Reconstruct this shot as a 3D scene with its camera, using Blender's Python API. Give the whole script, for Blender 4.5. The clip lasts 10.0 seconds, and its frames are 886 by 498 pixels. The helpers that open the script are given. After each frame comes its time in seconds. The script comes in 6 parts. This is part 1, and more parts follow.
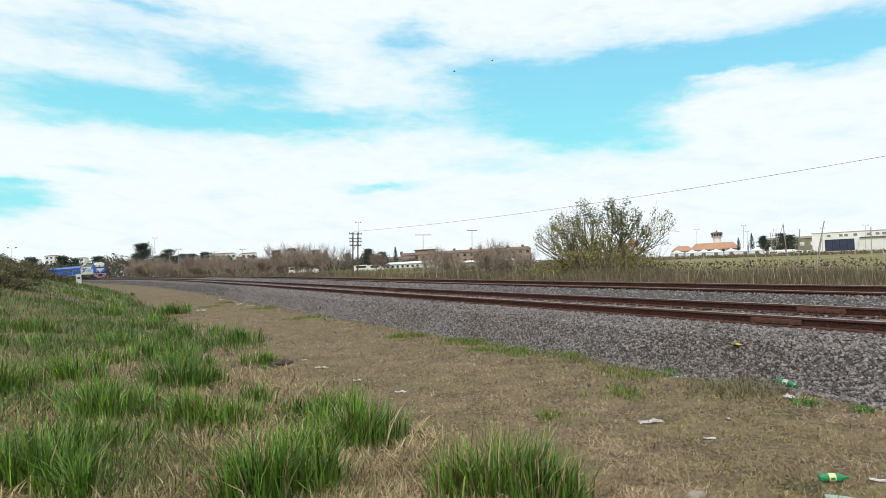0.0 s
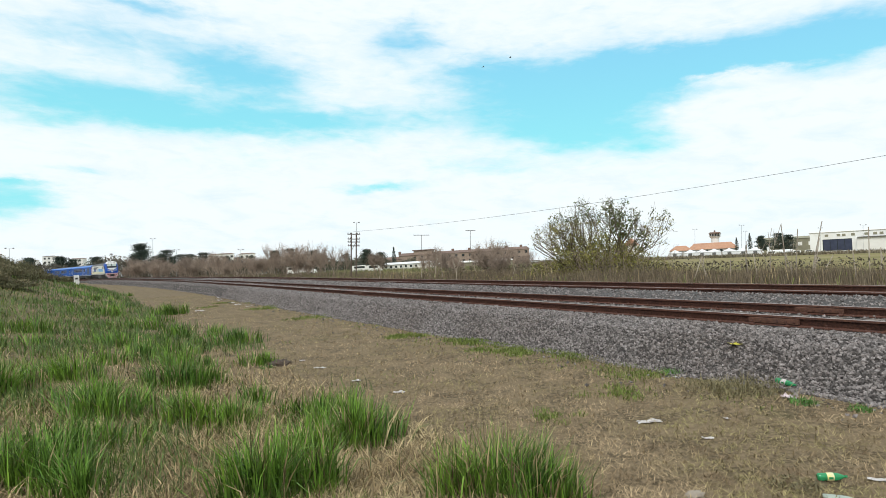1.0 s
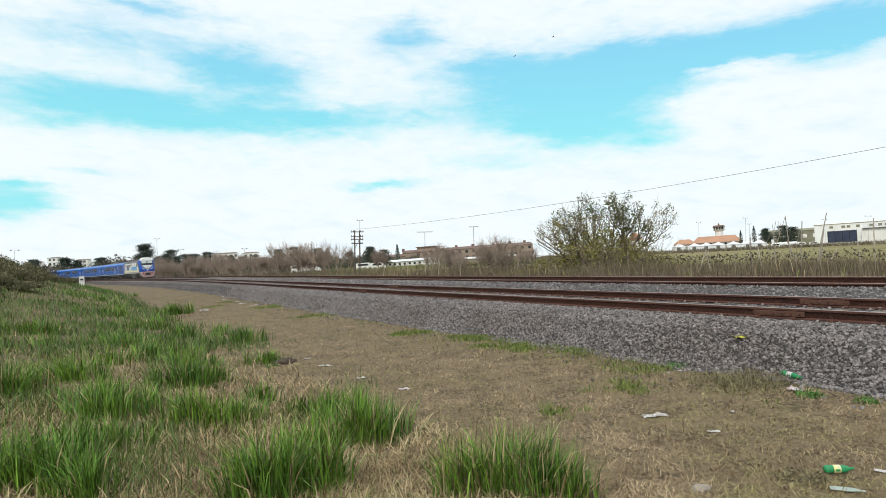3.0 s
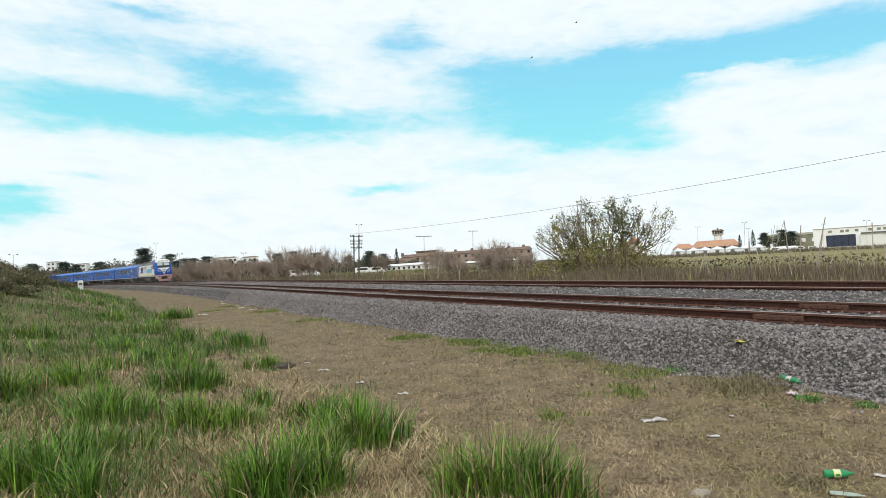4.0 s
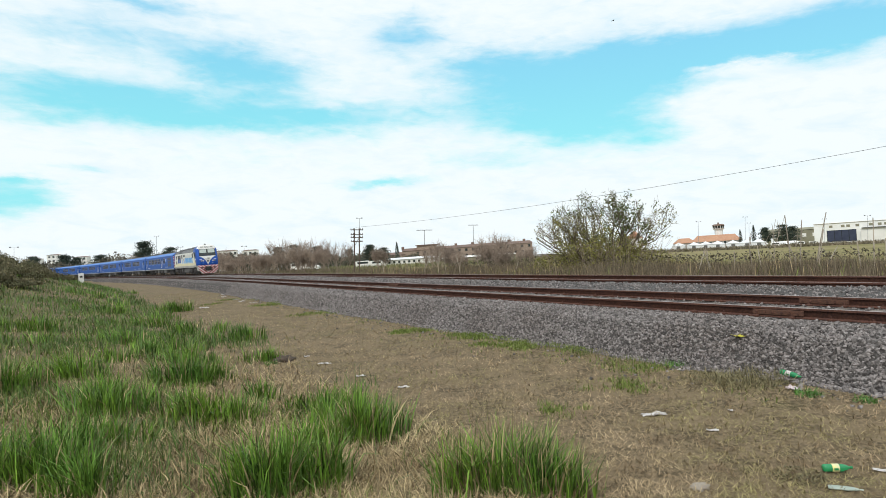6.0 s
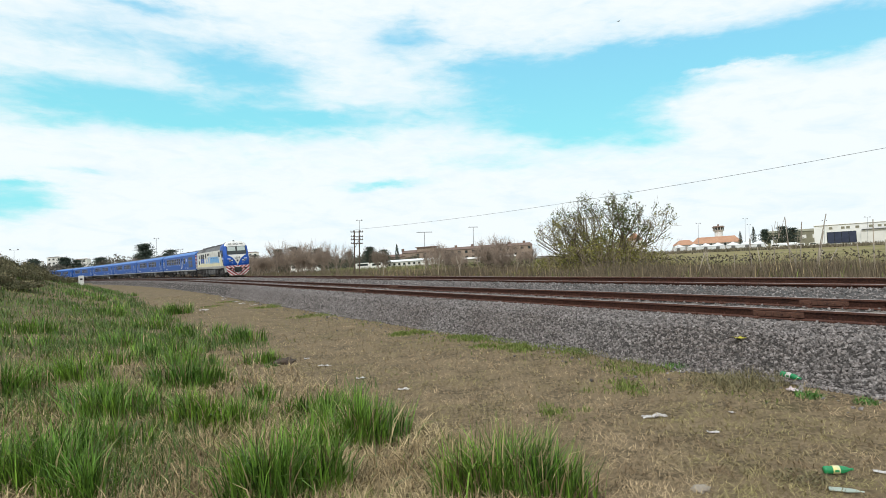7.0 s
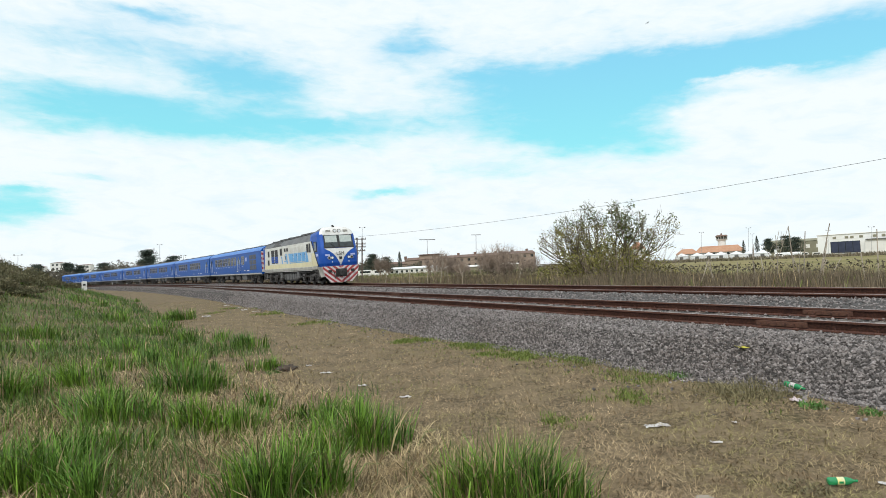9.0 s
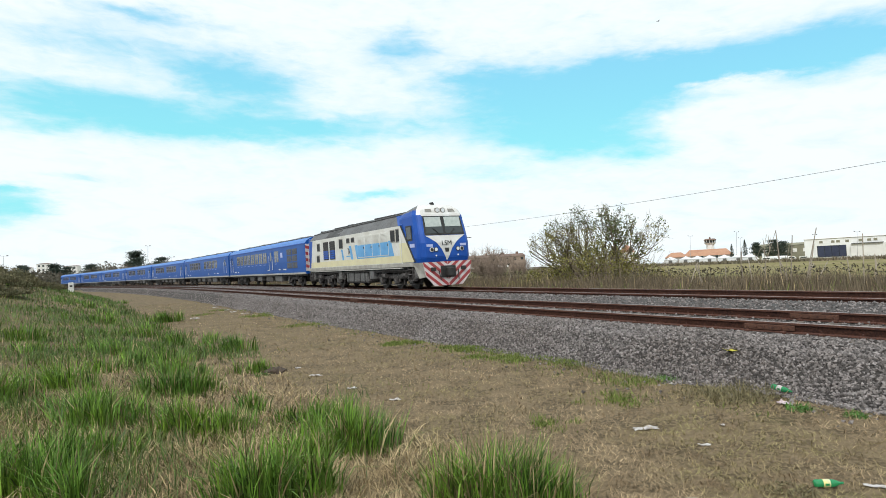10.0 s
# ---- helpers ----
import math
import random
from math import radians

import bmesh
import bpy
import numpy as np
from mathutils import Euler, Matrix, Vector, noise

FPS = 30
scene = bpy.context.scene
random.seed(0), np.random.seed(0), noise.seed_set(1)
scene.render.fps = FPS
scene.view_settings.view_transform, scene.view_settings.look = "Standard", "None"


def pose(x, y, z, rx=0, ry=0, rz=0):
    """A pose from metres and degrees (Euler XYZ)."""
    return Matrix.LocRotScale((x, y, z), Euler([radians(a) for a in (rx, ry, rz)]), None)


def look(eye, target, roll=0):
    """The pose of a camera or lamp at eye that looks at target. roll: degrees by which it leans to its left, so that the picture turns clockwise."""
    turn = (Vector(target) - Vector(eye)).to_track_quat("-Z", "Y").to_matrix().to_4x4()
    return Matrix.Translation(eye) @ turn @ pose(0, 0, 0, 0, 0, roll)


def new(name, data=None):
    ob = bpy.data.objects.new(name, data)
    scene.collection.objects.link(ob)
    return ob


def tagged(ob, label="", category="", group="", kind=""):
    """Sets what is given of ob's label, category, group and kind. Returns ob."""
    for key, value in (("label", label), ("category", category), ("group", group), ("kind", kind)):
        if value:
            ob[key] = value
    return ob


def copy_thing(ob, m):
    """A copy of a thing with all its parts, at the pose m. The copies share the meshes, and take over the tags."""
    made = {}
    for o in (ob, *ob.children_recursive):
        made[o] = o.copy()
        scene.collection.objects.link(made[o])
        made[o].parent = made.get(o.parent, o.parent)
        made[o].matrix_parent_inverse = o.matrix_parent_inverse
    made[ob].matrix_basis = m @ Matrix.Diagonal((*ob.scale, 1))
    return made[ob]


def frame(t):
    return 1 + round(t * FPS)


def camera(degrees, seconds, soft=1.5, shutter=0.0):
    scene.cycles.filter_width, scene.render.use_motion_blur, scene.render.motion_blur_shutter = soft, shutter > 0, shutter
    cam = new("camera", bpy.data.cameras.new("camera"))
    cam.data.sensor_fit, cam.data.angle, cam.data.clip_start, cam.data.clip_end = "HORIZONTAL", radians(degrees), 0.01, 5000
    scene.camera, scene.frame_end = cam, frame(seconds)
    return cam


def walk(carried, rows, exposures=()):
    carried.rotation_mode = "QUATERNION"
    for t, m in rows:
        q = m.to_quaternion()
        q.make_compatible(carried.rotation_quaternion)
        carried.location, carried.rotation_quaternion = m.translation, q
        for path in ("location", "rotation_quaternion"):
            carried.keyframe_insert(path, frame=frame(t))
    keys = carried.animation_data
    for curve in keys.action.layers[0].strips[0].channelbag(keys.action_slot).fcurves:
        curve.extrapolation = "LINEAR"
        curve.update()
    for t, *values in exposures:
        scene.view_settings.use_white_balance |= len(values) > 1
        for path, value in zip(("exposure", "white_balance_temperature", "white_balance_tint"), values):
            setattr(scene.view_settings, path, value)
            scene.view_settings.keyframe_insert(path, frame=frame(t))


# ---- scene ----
EYE = (0.0, 0.0, 2.24)
cam = camera(71.6, 10.0, soft=0.6)
# the camera stands on the bank and only sways: seconds and Euler degrees
SWAY = [
    (0, 90.390, 3.298, 0.581),
    (0.5, 90.485, 3.265, 0.556),
    (1, 90.400, 3.360, 0.431),
    (1.5, 90.099, 3.302, 0.659),
    (2, 89.904, 3.420, 0.750),
    (2.5, 89.931, 3.951, 0.871),
    (4, 90.498, 4.071, 0.682),
    (4.5, 90.272, 3.774, 0.814),
    (5, 90.113, 3.803, 0.786),
    (5.5, 89.916, 3.857, 0.740),
    (7, 90.120, 3.972, 0.723),
    (7.5, 90.268, 3.787, 0.818),
    (8, 90.376, 3.594, 1.091),
    (8.5, 90.797, 3.676, 0.978),
    (9, 90.845, 3.662, 0.968),
    (9.5, 91.026, 3.427, 0.716),
    (10, 91.022, 3.437, 0.061),
]
walk(cam, [(t, pose(*EYE, a, b, c)) for t, a, b, c in SWAY], exposures=[(0.0, 0.0), (0.5, 0.08), (1.0, 0.02), (1.5, 0.0), (9.5, 0.0), (10.0, 0.05)])

# ---- world and light ----
def nd(nt, kind, **inputs):
    n = nt.nodes.new(kind)
    for k, v in inputs.items():
        n.inputs[k.replace("_", " ")].default_value = v
    return n


def ma(nt, op, a, b=None, c=None, clamp=False):
    n = nt.nodes.new("ShaderNodeMath")
    n.operation, n.use_clamp = op, clamp
    for i, v in enumerate((a, b, c)):
        if v is None:
            continue
        if isinstance(v, (int, float)):
            n.inputs[i].default_value = v
        else:
            nt.links.new(v, n.inputs[i])
    return n.outputs[0]


SUN_EL, SUN_AZ = 48.0, 205.0
world = bpy.data.worlds.new("sky")
scene.world = world
world.use_nodes = True
wt = world.node_tree
wt.nodes.clear()
sky = wt.nodes.new("ShaderNodeTexSky")
sky.sky_type, sky.sun_disc = "NISHITA", False
sky.sun_elevation, sky.sun_rotation = radians(SUN_EL), radians(SUN_AZ)
sky.air_density, sky.dust_density, sky.ozone_density = 1.0, 0.6, 1.5
tc = wt.nodes.new("ShaderNodeTexCoord")
sep = wt.nodes.new("ShaderNodeSeparateXYZ")
wt.links.new(tc.outputs["Generated"], sep.inputs[0])
az = ma(wt, "ARCTAN2", sep.outputs[0], sep.outputs[1])
el = ma(wt, "ARCSINE", sep.outputs[2])
# cloud sheets: broad, streaky masses of altocumulus over a thin bright veil near the horizon
el2 = ma(wt, "ADD", el, ma(wt, "MULTIPLY", az, 0.064))
comb = wt.nodes.new("ShaderNodeCombineXYZ")
wt.links.new(ma(wt, "MULTIPLY", az, 2.1), comb.inputs[0])
wt.links.new(ma(wt, "MULTIPLY", el2, 6.5), comb.inputs[1])
n1 = nd(wt, "ShaderNodeTexNoise", Scale=1.6, Detail=8.0, Roughness=0.56, Distortion=0.25)
wt.links.new(comb.outputs[0], n1.inputs["Vector"])
n2 = nd(wt, "ShaderNodeTexNoise", Scale=6.0, Detail=6.0, Roughness=0.6, Distortion=0.4)
wt.links.new(comb.outputs[0], n2.inputs["Vector"])
# clear gaps between the cloud masses: azimuth, elevation, half widths, depth (degrees)
GAPS = [(10.8, 13.7, 10.7, 3.11, 0.85), (15.1, 10.7, 5.9, 1.42, 0.5), (5.3, 16.3, 4.7, 1.05, 0.4), (26.8, 16.3, 9.7, 1.88, 0.95), (17.9, 15.9, 4.8, 1.76, 0.6),
        (33.4, 16.3, 4.0, 1.98, 0.4), (-17.3, 15.3, 5.3, 2.01, 0.8), (-22.7, 11.3, 13.5, 1.36, 0.65), (-11.6, 12.2, 7.6, 0.93, 0.4), (-30.2, 12.5, 6.7, 1.37, 0.42),
        (-28.8, 17.0, 6.8, 1.84, 0.44), (-25.2, 19.8, 4.7, 0.76, 0.6), (-2.8, 19.3, 3.7, 1.47, 0.6), (-35.6, 3.6, 2.5, 1.55, 0.75), (-34.8, 5.2, 2.2, 0.43, 0.5),
        (-30.6, 6.5, 1.6, 0.32, 0.4), (-5.8, 6.0, 3.1, 0.47, 0.6), (3.7, 8.1, 4.2, 0.63, 0.25), (25.0, 14.9, 5.2, 0.67, -0.75), (30.1, 11.3, 7.9, 2.05, -0.8)]
curl = nd(wt, "ShaderNodeTexNoise", Scale=3.4, Detail=6.0, Roughness=0.62)
wt.links.new(comb.outputs[0], curl.inputs["Vector"])
cs = wt.nodes.new("ShaderNodeSeparateColor")
wt.links.new(curl.outputs["Color"], cs.inputs[0])
azw = ma(wt, "ADD", az, ma(wt, "MULTIPLY", ma(wt, "SUBTRACT", cs.outputs[0], 0.5), 0.16))
elw = ma(wt, "ADD", el2, ma(wt, "MULTIPLY", ma(wt, "SUBTRACT", cs.outputs[1], 0.5), 0.06))
gap = None
for a, e, wa, we, depth in GAPS:
    da = ma(wt, "DIVIDE", ma(wt, "SUBTRACT", azw, radians(a)), radians(wa))
    de = ma(wt, "DIVIDE", ma(wt, "SUBTRACT", elw, radians(e)), radians(we))
    r2 = ma(wt, "ADD", ma(wt, "MULTIPLY", da, da), ma(wt, "MULTIPLY", de, de))
    g = ma(wt, "MULTIPLY", ma(wt, "EXPONENT", ma(wt, "MULTIPLY", r2, -0.8)), depth)
    gap = g if gap is None else ma(wt, "ADD", gap, g)
wisp = nd(wt, "ShaderNodeTexNoise", Scale=11.0, Detail=8.0, Roughness=0.6, Distortion=0.5)
wt.links.new(comb.outputs[0], wisp.inputs["Vector"])
cover = ma(wt, "ADD", ma(wt, "MULTIPLY", ma(wt, "SUBTRACT", n1.outputs[0], 0.5), 0.36), ma(wt, "MULTIPLY", ma(wt, "SUBTRACT", n2.outputs[0], 0.5), 0.50))
cover = ma(wt, "ADD", cover, ma(wt, "MULTIPLY", ma(wt, "SUBTRACT", wisp.outputs[0], 0.5), 0.48))
cover = ma(wt, "SUBTRACT", ma(wt, "ADD", cover, 0.86), gap)
low = ma(wt, "MULTIPLY", ma(wt, "SUBTRACT", 1.0, ma(wt, "MULTIPLY", el2, 8.0), clamp=True), 0.15)
cover = ma(wt, "MULTIPLY_ADD", ma(wt, "SUBTRACT", ma(wt, "ADD", cover, low), 0.06), 1.2, 0.0, clamp=True)
cover = ma(wt, "MULTIPLY", ma(wt, "MULTIPLY", cover, cover), ma(wt, "SUBTRACT", 3.0, ma(wt, "MULTIPLY", cover, 2.0)))
blue = wt.nodes.new("ShaderNodeMix")
blue.data_type = "RGBA"
blue.inputs[0].default_value = 0.8
wt.links.new(sky.outputs[0], blue.inputs[6])
hue = wt.nodes.new("ShaderNodeMix")
hue.data_type = "RGBA"
wt.links.new(ma(wt, "MULTIPLY", ma(wt, "SUBTRACT", el2, 0.16), 6.0, clamp=True), hue.inputs[0])
hue.inputs[6].default_value = (2.9, 8.9, 9.5, 1)
hue.inputs[7].default_value = (2.7, 7.3, 9.8, 1)
wt.links.new(hue.outputs[2], blue.inputs[7])
mixc = wt.nodes.new("ShaderNodeMix")
mixc.data_type = "RGBA"
wt.links.new(cover, mixc.inputs[0])
wt.links.new(blue.outputs[2], mixc.inputs[6])
tone = wt.nodes.new("ShaderNodeMix")
tone.data_type = "RGBA"
wt.links.new(ma(wt, "MULTIPLY", ma(wt, "SUBTRACT", n2.outputs[0], 0.48), 4.0, clamp=True), tone.inputs[0])
tone.inputs[6].default_value = (8.8, 9.5, 9.7, 1)
tone.inputs[7].default_value = (7.6, 8.9, 9.6, 1)
wt.links.new(tone.outputs[2], mixc.inputs[7])
bg = wt.nodes.new("ShaderNodeBackground")
bg.inputs[1].default_value = 0.105
wt.links.new(mixc.outputs[2], bg.inputs[0])
wo = wt.nodes.new("ShaderNodeOutputWorld")
wt.links.new(bg.outputs[0], wo.inputs[0])

sun = new("sun", bpy.data.lights.new("sun", "SUN"))
sun.data.energy, sun.data.angle, sun.data.color = 2.0, radians(14), (1.0, 0.96, 0.9)
az_s, el_s = radians(SUN_AZ), radians(SUN_EL)
sun.matrix_world = look((0, 0, 50), (-math.sin(az_s) * math.cos(el_s), -math.cos(az_s) * math.cos(el_s), 50 - math.sin(el_s)))


# ---- materials ----
def mat(name, base, rough=0.7, second=None, scale=4.0, detail=None, dscale=40.0, metal=0.0, bump=0.0, bscale=60.0, island=0.0, obrand=0.0, spec=0.5, contrast=1.0):
    """A principled surface with stains (second, at scale per metre) and grain (detail, at dscale), and relief."""
    m = bpy.data.materials.new(name)
    m.use_nodes = True
    nt = m.node_tree
    b = nt.nodes["Principled BSDF"]
    b.inputs["Roughness"].default_value, b.inputs["Metallic"].default_value = rough, metal
    b.inputs["Specular IOR Level"].default_value = spec
    t = nt.nodes.new("ShaderNodeTexCoord")
    col = nt.nodes.new("ShaderNodeRGB")
    col.outputs[0].default_value = (*base, 1)
    out = col.outputs[0]

    def mix(fac, a, colour):
        x = nt.nodes.new("ShaderNodeMix")
        x.data_type = "RGBA"
        nt.links.new(fac, x.inputs[0])
        nt.links.new(a, x.inputs[6])
        x.inputs[7].default_value = (*colour, 1)
        return x.outputs[2]

    def noise_fac(sc, det, lo, hi):
        n = nd(nt, "ShaderNodeTexNoise", Scale=sc, Detail=det, Roughness=0.6)
        nt.links.new(t.outputs["Object"], n.inputs["Vector"])
        r = nt.nodes.new("ShaderNodeMapRange")
        r.inputs[1].default_value, r.inputs[2].default_value = lo, hi
        nt.links.new(n.outputs[0], r.inputs[0])
        return r.outputs[0]

    if second:
        w = 0.13 / contrast
        out = mix(noise_fac(scale, 5.0, 0.5 - w, 0.5 + w), out, second)
    if detail:
        out = mix(noise_fac(dscale, 3.0, 0.42, 0.66), out, detail)
    if island or obrand:
        src = nt.nodes.new("ShaderNodeNewGeometry").outputs["Random Per Island"] if island else nt.nodes.new("ShaderNodeObjectInfo").outputs["Random"]
        amt = island or obrand
        h = nt.nodes.new("ShaderNodeHueSaturation")
        nt.links.new(out, h.inputs["Color"])
        nt.links.new(ma(nt, "MULTIPLY_ADD", src, 2 * amt, 1 - amt), h.inputs["Value"])
        out = h.outputs[0]
    nt.links.new(out, b.inputs["Base Color"])
    if bump:
        n = nd(nt, "ShaderNodeTexNoise", Scale=bscale, Detail=4.0, Roughness=0.65)
        nt.links.new(t.outputs["Object"], n.inputs["Vector"])
        bp = nt.nodes.new("ShaderNodeBump")
        bp.inputs["Strength"].default_value, bp.inputs["Distance"].default_value = bump, 0.02
        nt.links.new(n.outputs[0], bp.inputs["Height"])
        nt.links.new(bp.outputs[0], b.inputs["Normal"])
    return m


M = {}
# bed kept darker than the stones: shade of their gaps is painted in
M["ballast"] = mat("stone_bed_with_gap_shade", (0.05, 0.045, 0.043), 0.95, (0.034, 0.03, 0.029), 1.2, (0.09, 0.082, 0.079), 40, bump=0.6, bscale=40)
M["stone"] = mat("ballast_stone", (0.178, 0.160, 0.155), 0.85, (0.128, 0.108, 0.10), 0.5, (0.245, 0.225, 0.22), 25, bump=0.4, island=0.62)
M["rail"] = mat("rusty_rail", (0.088, 0.037, 0.027), 0.75, (0.055, 0.026, 0.022), 3, (0.13, 0.058, 0.038), 30, bump=0.4, spec=0.3)
M["railhead"] = mat("worn_rail_head", (0.36, 0.29, 0.26), 0.38, (0.26, 0.17, 0.14), 2.0, metal=0.6)
M["plate"] = mat("rusty_joint_bar", (0.098, 0.042, 0.027), 0.85, (0.06, 0.028, 0.02), 8, (0.14, 0.062, 0.036), 60, bump=0.5)
M["sleeper"] = mat("weathered_sleeper", (0.13, 0.105, 0.09), 0.9, (0.19, 0.17, 0.15), 4, bump=0.6, obrand=0.25)


# ---- helpers for meshes ----
def part(name, bm, material, parent=None, label="", smooth=False):
    me = bpy.data.meshes.new(name)
    bm.to_mesh(me)
    bm.free()
    for mm in material if isinstance(material, (list, tuple)) else (material,):
        me.materials.append(mm)
    if smooth:
        for p in me.polygons:
            p.use_smooth = True
    ob = new(name, me)
    if parent is not None:
        ob.parent = parent
    if label:
        ob["label"] = label
    return ob


def pymesh(name, verts, faces, material, parent=None, smooth=False):
    me = bpy.data.meshes.new(name)
    me.from_pydata(verts, [], faces)
    for mm in material if isinstance(material, (list, tuple)) else (material,):
        me.materials.append(mm)
    if smooth:
        for p in me.polygons:
            p.use_smooth = True
    ob = new(name, me)
    if parent is not None:
        ob.parent = parent
    return ob


def box(bm, x0, x1, y0, y1, z0, z1, bevel=0.0, m=None, mi=0):
    r = bmesh.ops.create_cube(bm, size=1)
    bmesh.ops.scale(bm, vec=(x1 - x0, y1 - y0, z1 - z0), verts=r["verts"])
    bmesh.ops.translate(bm, vec=((x0 + x1) / 2, (y0 + y1) / 2, (z0 + z1) / 2), verts=r["verts"])
    vs = r["verts"]
    if bevel:
        es = list({e for v in vs for e in v.link_edges})
        b = bmesh.ops.bevel(bm, geom=es, offset=bevel, segments=1, affect="EDGES")
        vs = list({v for f in b["faces"] for v in f.verts} | {v for v in vs if v.is_valid})
    if m is not None:
        bmesh.ops.transform(bm, matrix=m, verts=vs)
    if mi:
        for f in {f for v in vs for f in v.link_faces}:
            f.material_index = mi
    return vs


def boxbm(*a, **k):
    bm = bmesh.new()
    box(bm, *a, **k)
    return bm


def cyl(bm, p, q, r, n=10, r2=None, cap=True):
    p, q = Vector(p), Vector(q)
    d = q - p
    m = Matrix.Translation((p + q) / 2) @ d.to_track_quat("Z", "Y").to_matrix().to_4x4()
    return bmesh.ops.create_cone(bm, cap_ends=cap, segments=n, radius1=r, radius2=r if r2 is None else r2, depth=d.length, matrix=m)["verts"]


def cylbm(*a, **k):
    bm = bmesh.new()
    cyl(bm, *a, **k)
    return bm


# ---- the line of the railway ----
RAIL_Z, GAUGE, SPACING = 0.85, 1.74, 4.63
H0, D0 = 0.5585, 15.75


def line_of_track():
    ds = 0.5
    s = np.arange(1080) * ds - 60
    k = np.where(s < 20, -0.0009, -0.0009 + 0.0022 * np.clip((s - 20) / 40, 0, 1))
    k = np.where(s < -10, 0, k)
    h = np.cumsum(k) * ds
    h += H0 - np.interp(0, s, h)
    x, y = np.cumsum(-np.sin(h)) * ds, np.cumsum(np.cos(h)) * ds
    x += D0 * math.cos(H0) - np.interp(0, s, x)
    y += D0 * math.sin(H0) - np.interp(0, s, y)
    return s, x, y, h


TS, TX, TY, TH = line_of_track()


def on_track(s, off=0.0, z=RAIL_Z):
    """A place s metres along the far track, off metres from its middle towards the bank on which the camera stands."""
    x, y, h = (float(np.interp(s, TS, a)) for a in (TX, TY, TH))
    return Vector((x - off * math.cos(h), y - off * math.sin(h), z)), h


def off_track(x, y):
    """How far (x, y) lies from the far track's middle towards the camera's bank (negative beyond the track); and s."""
    i = int(np.argmin((TX - x) ** 2 + (TY - y) ** 2))
    return -((x - TX[i]) * math.cos(TH[i]) + (y - TY[i]) * math.sin(TH[i])), float(TS[i])


def ground_z(x, y):
    q, s = off_track(x, y)
    d = math.hypot(x, y)
    if q > 2:
        b = max(0.0, q - SPACING - 7.6)
        z = 0.115 * b * b / (b + 1.2) * (1 + min(d, 90) / 60)
        w = min(1.0, max(0.0, (d - 22) / 33))
        w = w * w * (3 - 2 * w)
        z = min(z, 3.2) * (1 - w) + w * min(3.4, 0.33 * b)
    else:
        p = max(0.0, -q - 4.0)
        z = 0.32 * min(1, max(0, (2 - q) / 4)) - 0.040 * min(p, 50) - 0.028 * max(p - 50, 0)
    z += 0.05 * noise.noise((x * 0.35, y * 0.35, 3)) + 0.02 * noise.noise((x * 1.3, y * 1.3, 7))
    return z


def spread(edges):
    out = [edges[0][0]]
    for a, b, n in edges:
        out += list(np.linspace(a, b, n + 1)[1:])
    return out


GRID = []


def ground_at(x, y):
    """Heights of the ground sheet at arrays of places."""
    gx, gy, gz = GRID
    i = np.clip(np.searchsorted(gx, x) - 1, 0, len(gx) - 2)
    j = np.clip(np.searchsorted(gy, y) - 1, 0, len(gy) - 2)
    u, v = (x - gx[i]) / (gx[i + 1] - gx[i]), (y - gy[j]) / (gy[j + 1] - gy[j])
    return gz[j, i] * (1 - u) * (1 - v) + gz[j, i + 1] * u * (1 - v) + gz[j + 1, i] * (1 - u) * v + gz[j + 1, i + 1] * u * v


def offsets(x, y):
    """off_track for arrays."""
    out = np.empty((2, len(x)))
    for a in range(0, len(x), 4000):
        k = np.argmin((TX[None] - x[a:a + 4000, None]) ** 2 + (TY[None] - y[a:a + 4000, None]) ** 2, 1)
        out[0, a:a + 4000] = -((x[a:a + 4000] - TX[k]) * np.cos(TH[k]) + (y[a:a + 4000] - TY[k]) * np.sin(TH[k]))
        out[1, a:a + 4000] = TS[k]
    return out


def build_ground():
    xs = spread([(-2500, -300, 14), (-300, -80, 22), (-80, -20, 30), (-20, 16, 110), (16, 80, 32), (80, 400, 30), (400, 2500, 12)])
    ys = spread([(-1500, -60, 10), (-60, -4, 20), (-4, 26, 95), (26, 80, 40), (80, 300, 40), (300, 3000, 18)])
    verts = [(x, y, ground_z(x, y)) for y in ys for x in xs]
    GRID.extend((np.array(xs), np.array(ys), np.array([v[2] for v in verts]).reshape(len(ys), len(xs))))
    n = len(xs)
    faces = [(j * n + i, j * n + i + 1, (j + 1) * n + i + 1, (j + 1) * n + i) for j in range(len(ys) - 1) for i in range(n - 1)]
    return tagged(pymesh("ground", verts, faces, M["ground"], smooth=True), "dry trampled grass with bare earth beside the railway", "ground", kind="structure")


def sweep(name, profile, s_list, material, off=0.0, wobble=0.0):
    """A profile of (offset, height) drawn along the track."""
    verts, faces, n = [], [], len(profile)
    for s in s_list:
        for o, z in profile:
            w = wobble * noise.noise((s * 0.4, o * 0.7, 5)) if wobble else 0
            p, _ = on_track(s, off + o + w, z + 0.3 * w)
            verts.append(p)
    for j in range(len(s_list) - 1):
        for i in range(n - 1):
            a = j * n + i
            faces.append((a, a + n, a + n + 1, a + 1))
    return pymesh(name, verts, faces, material)


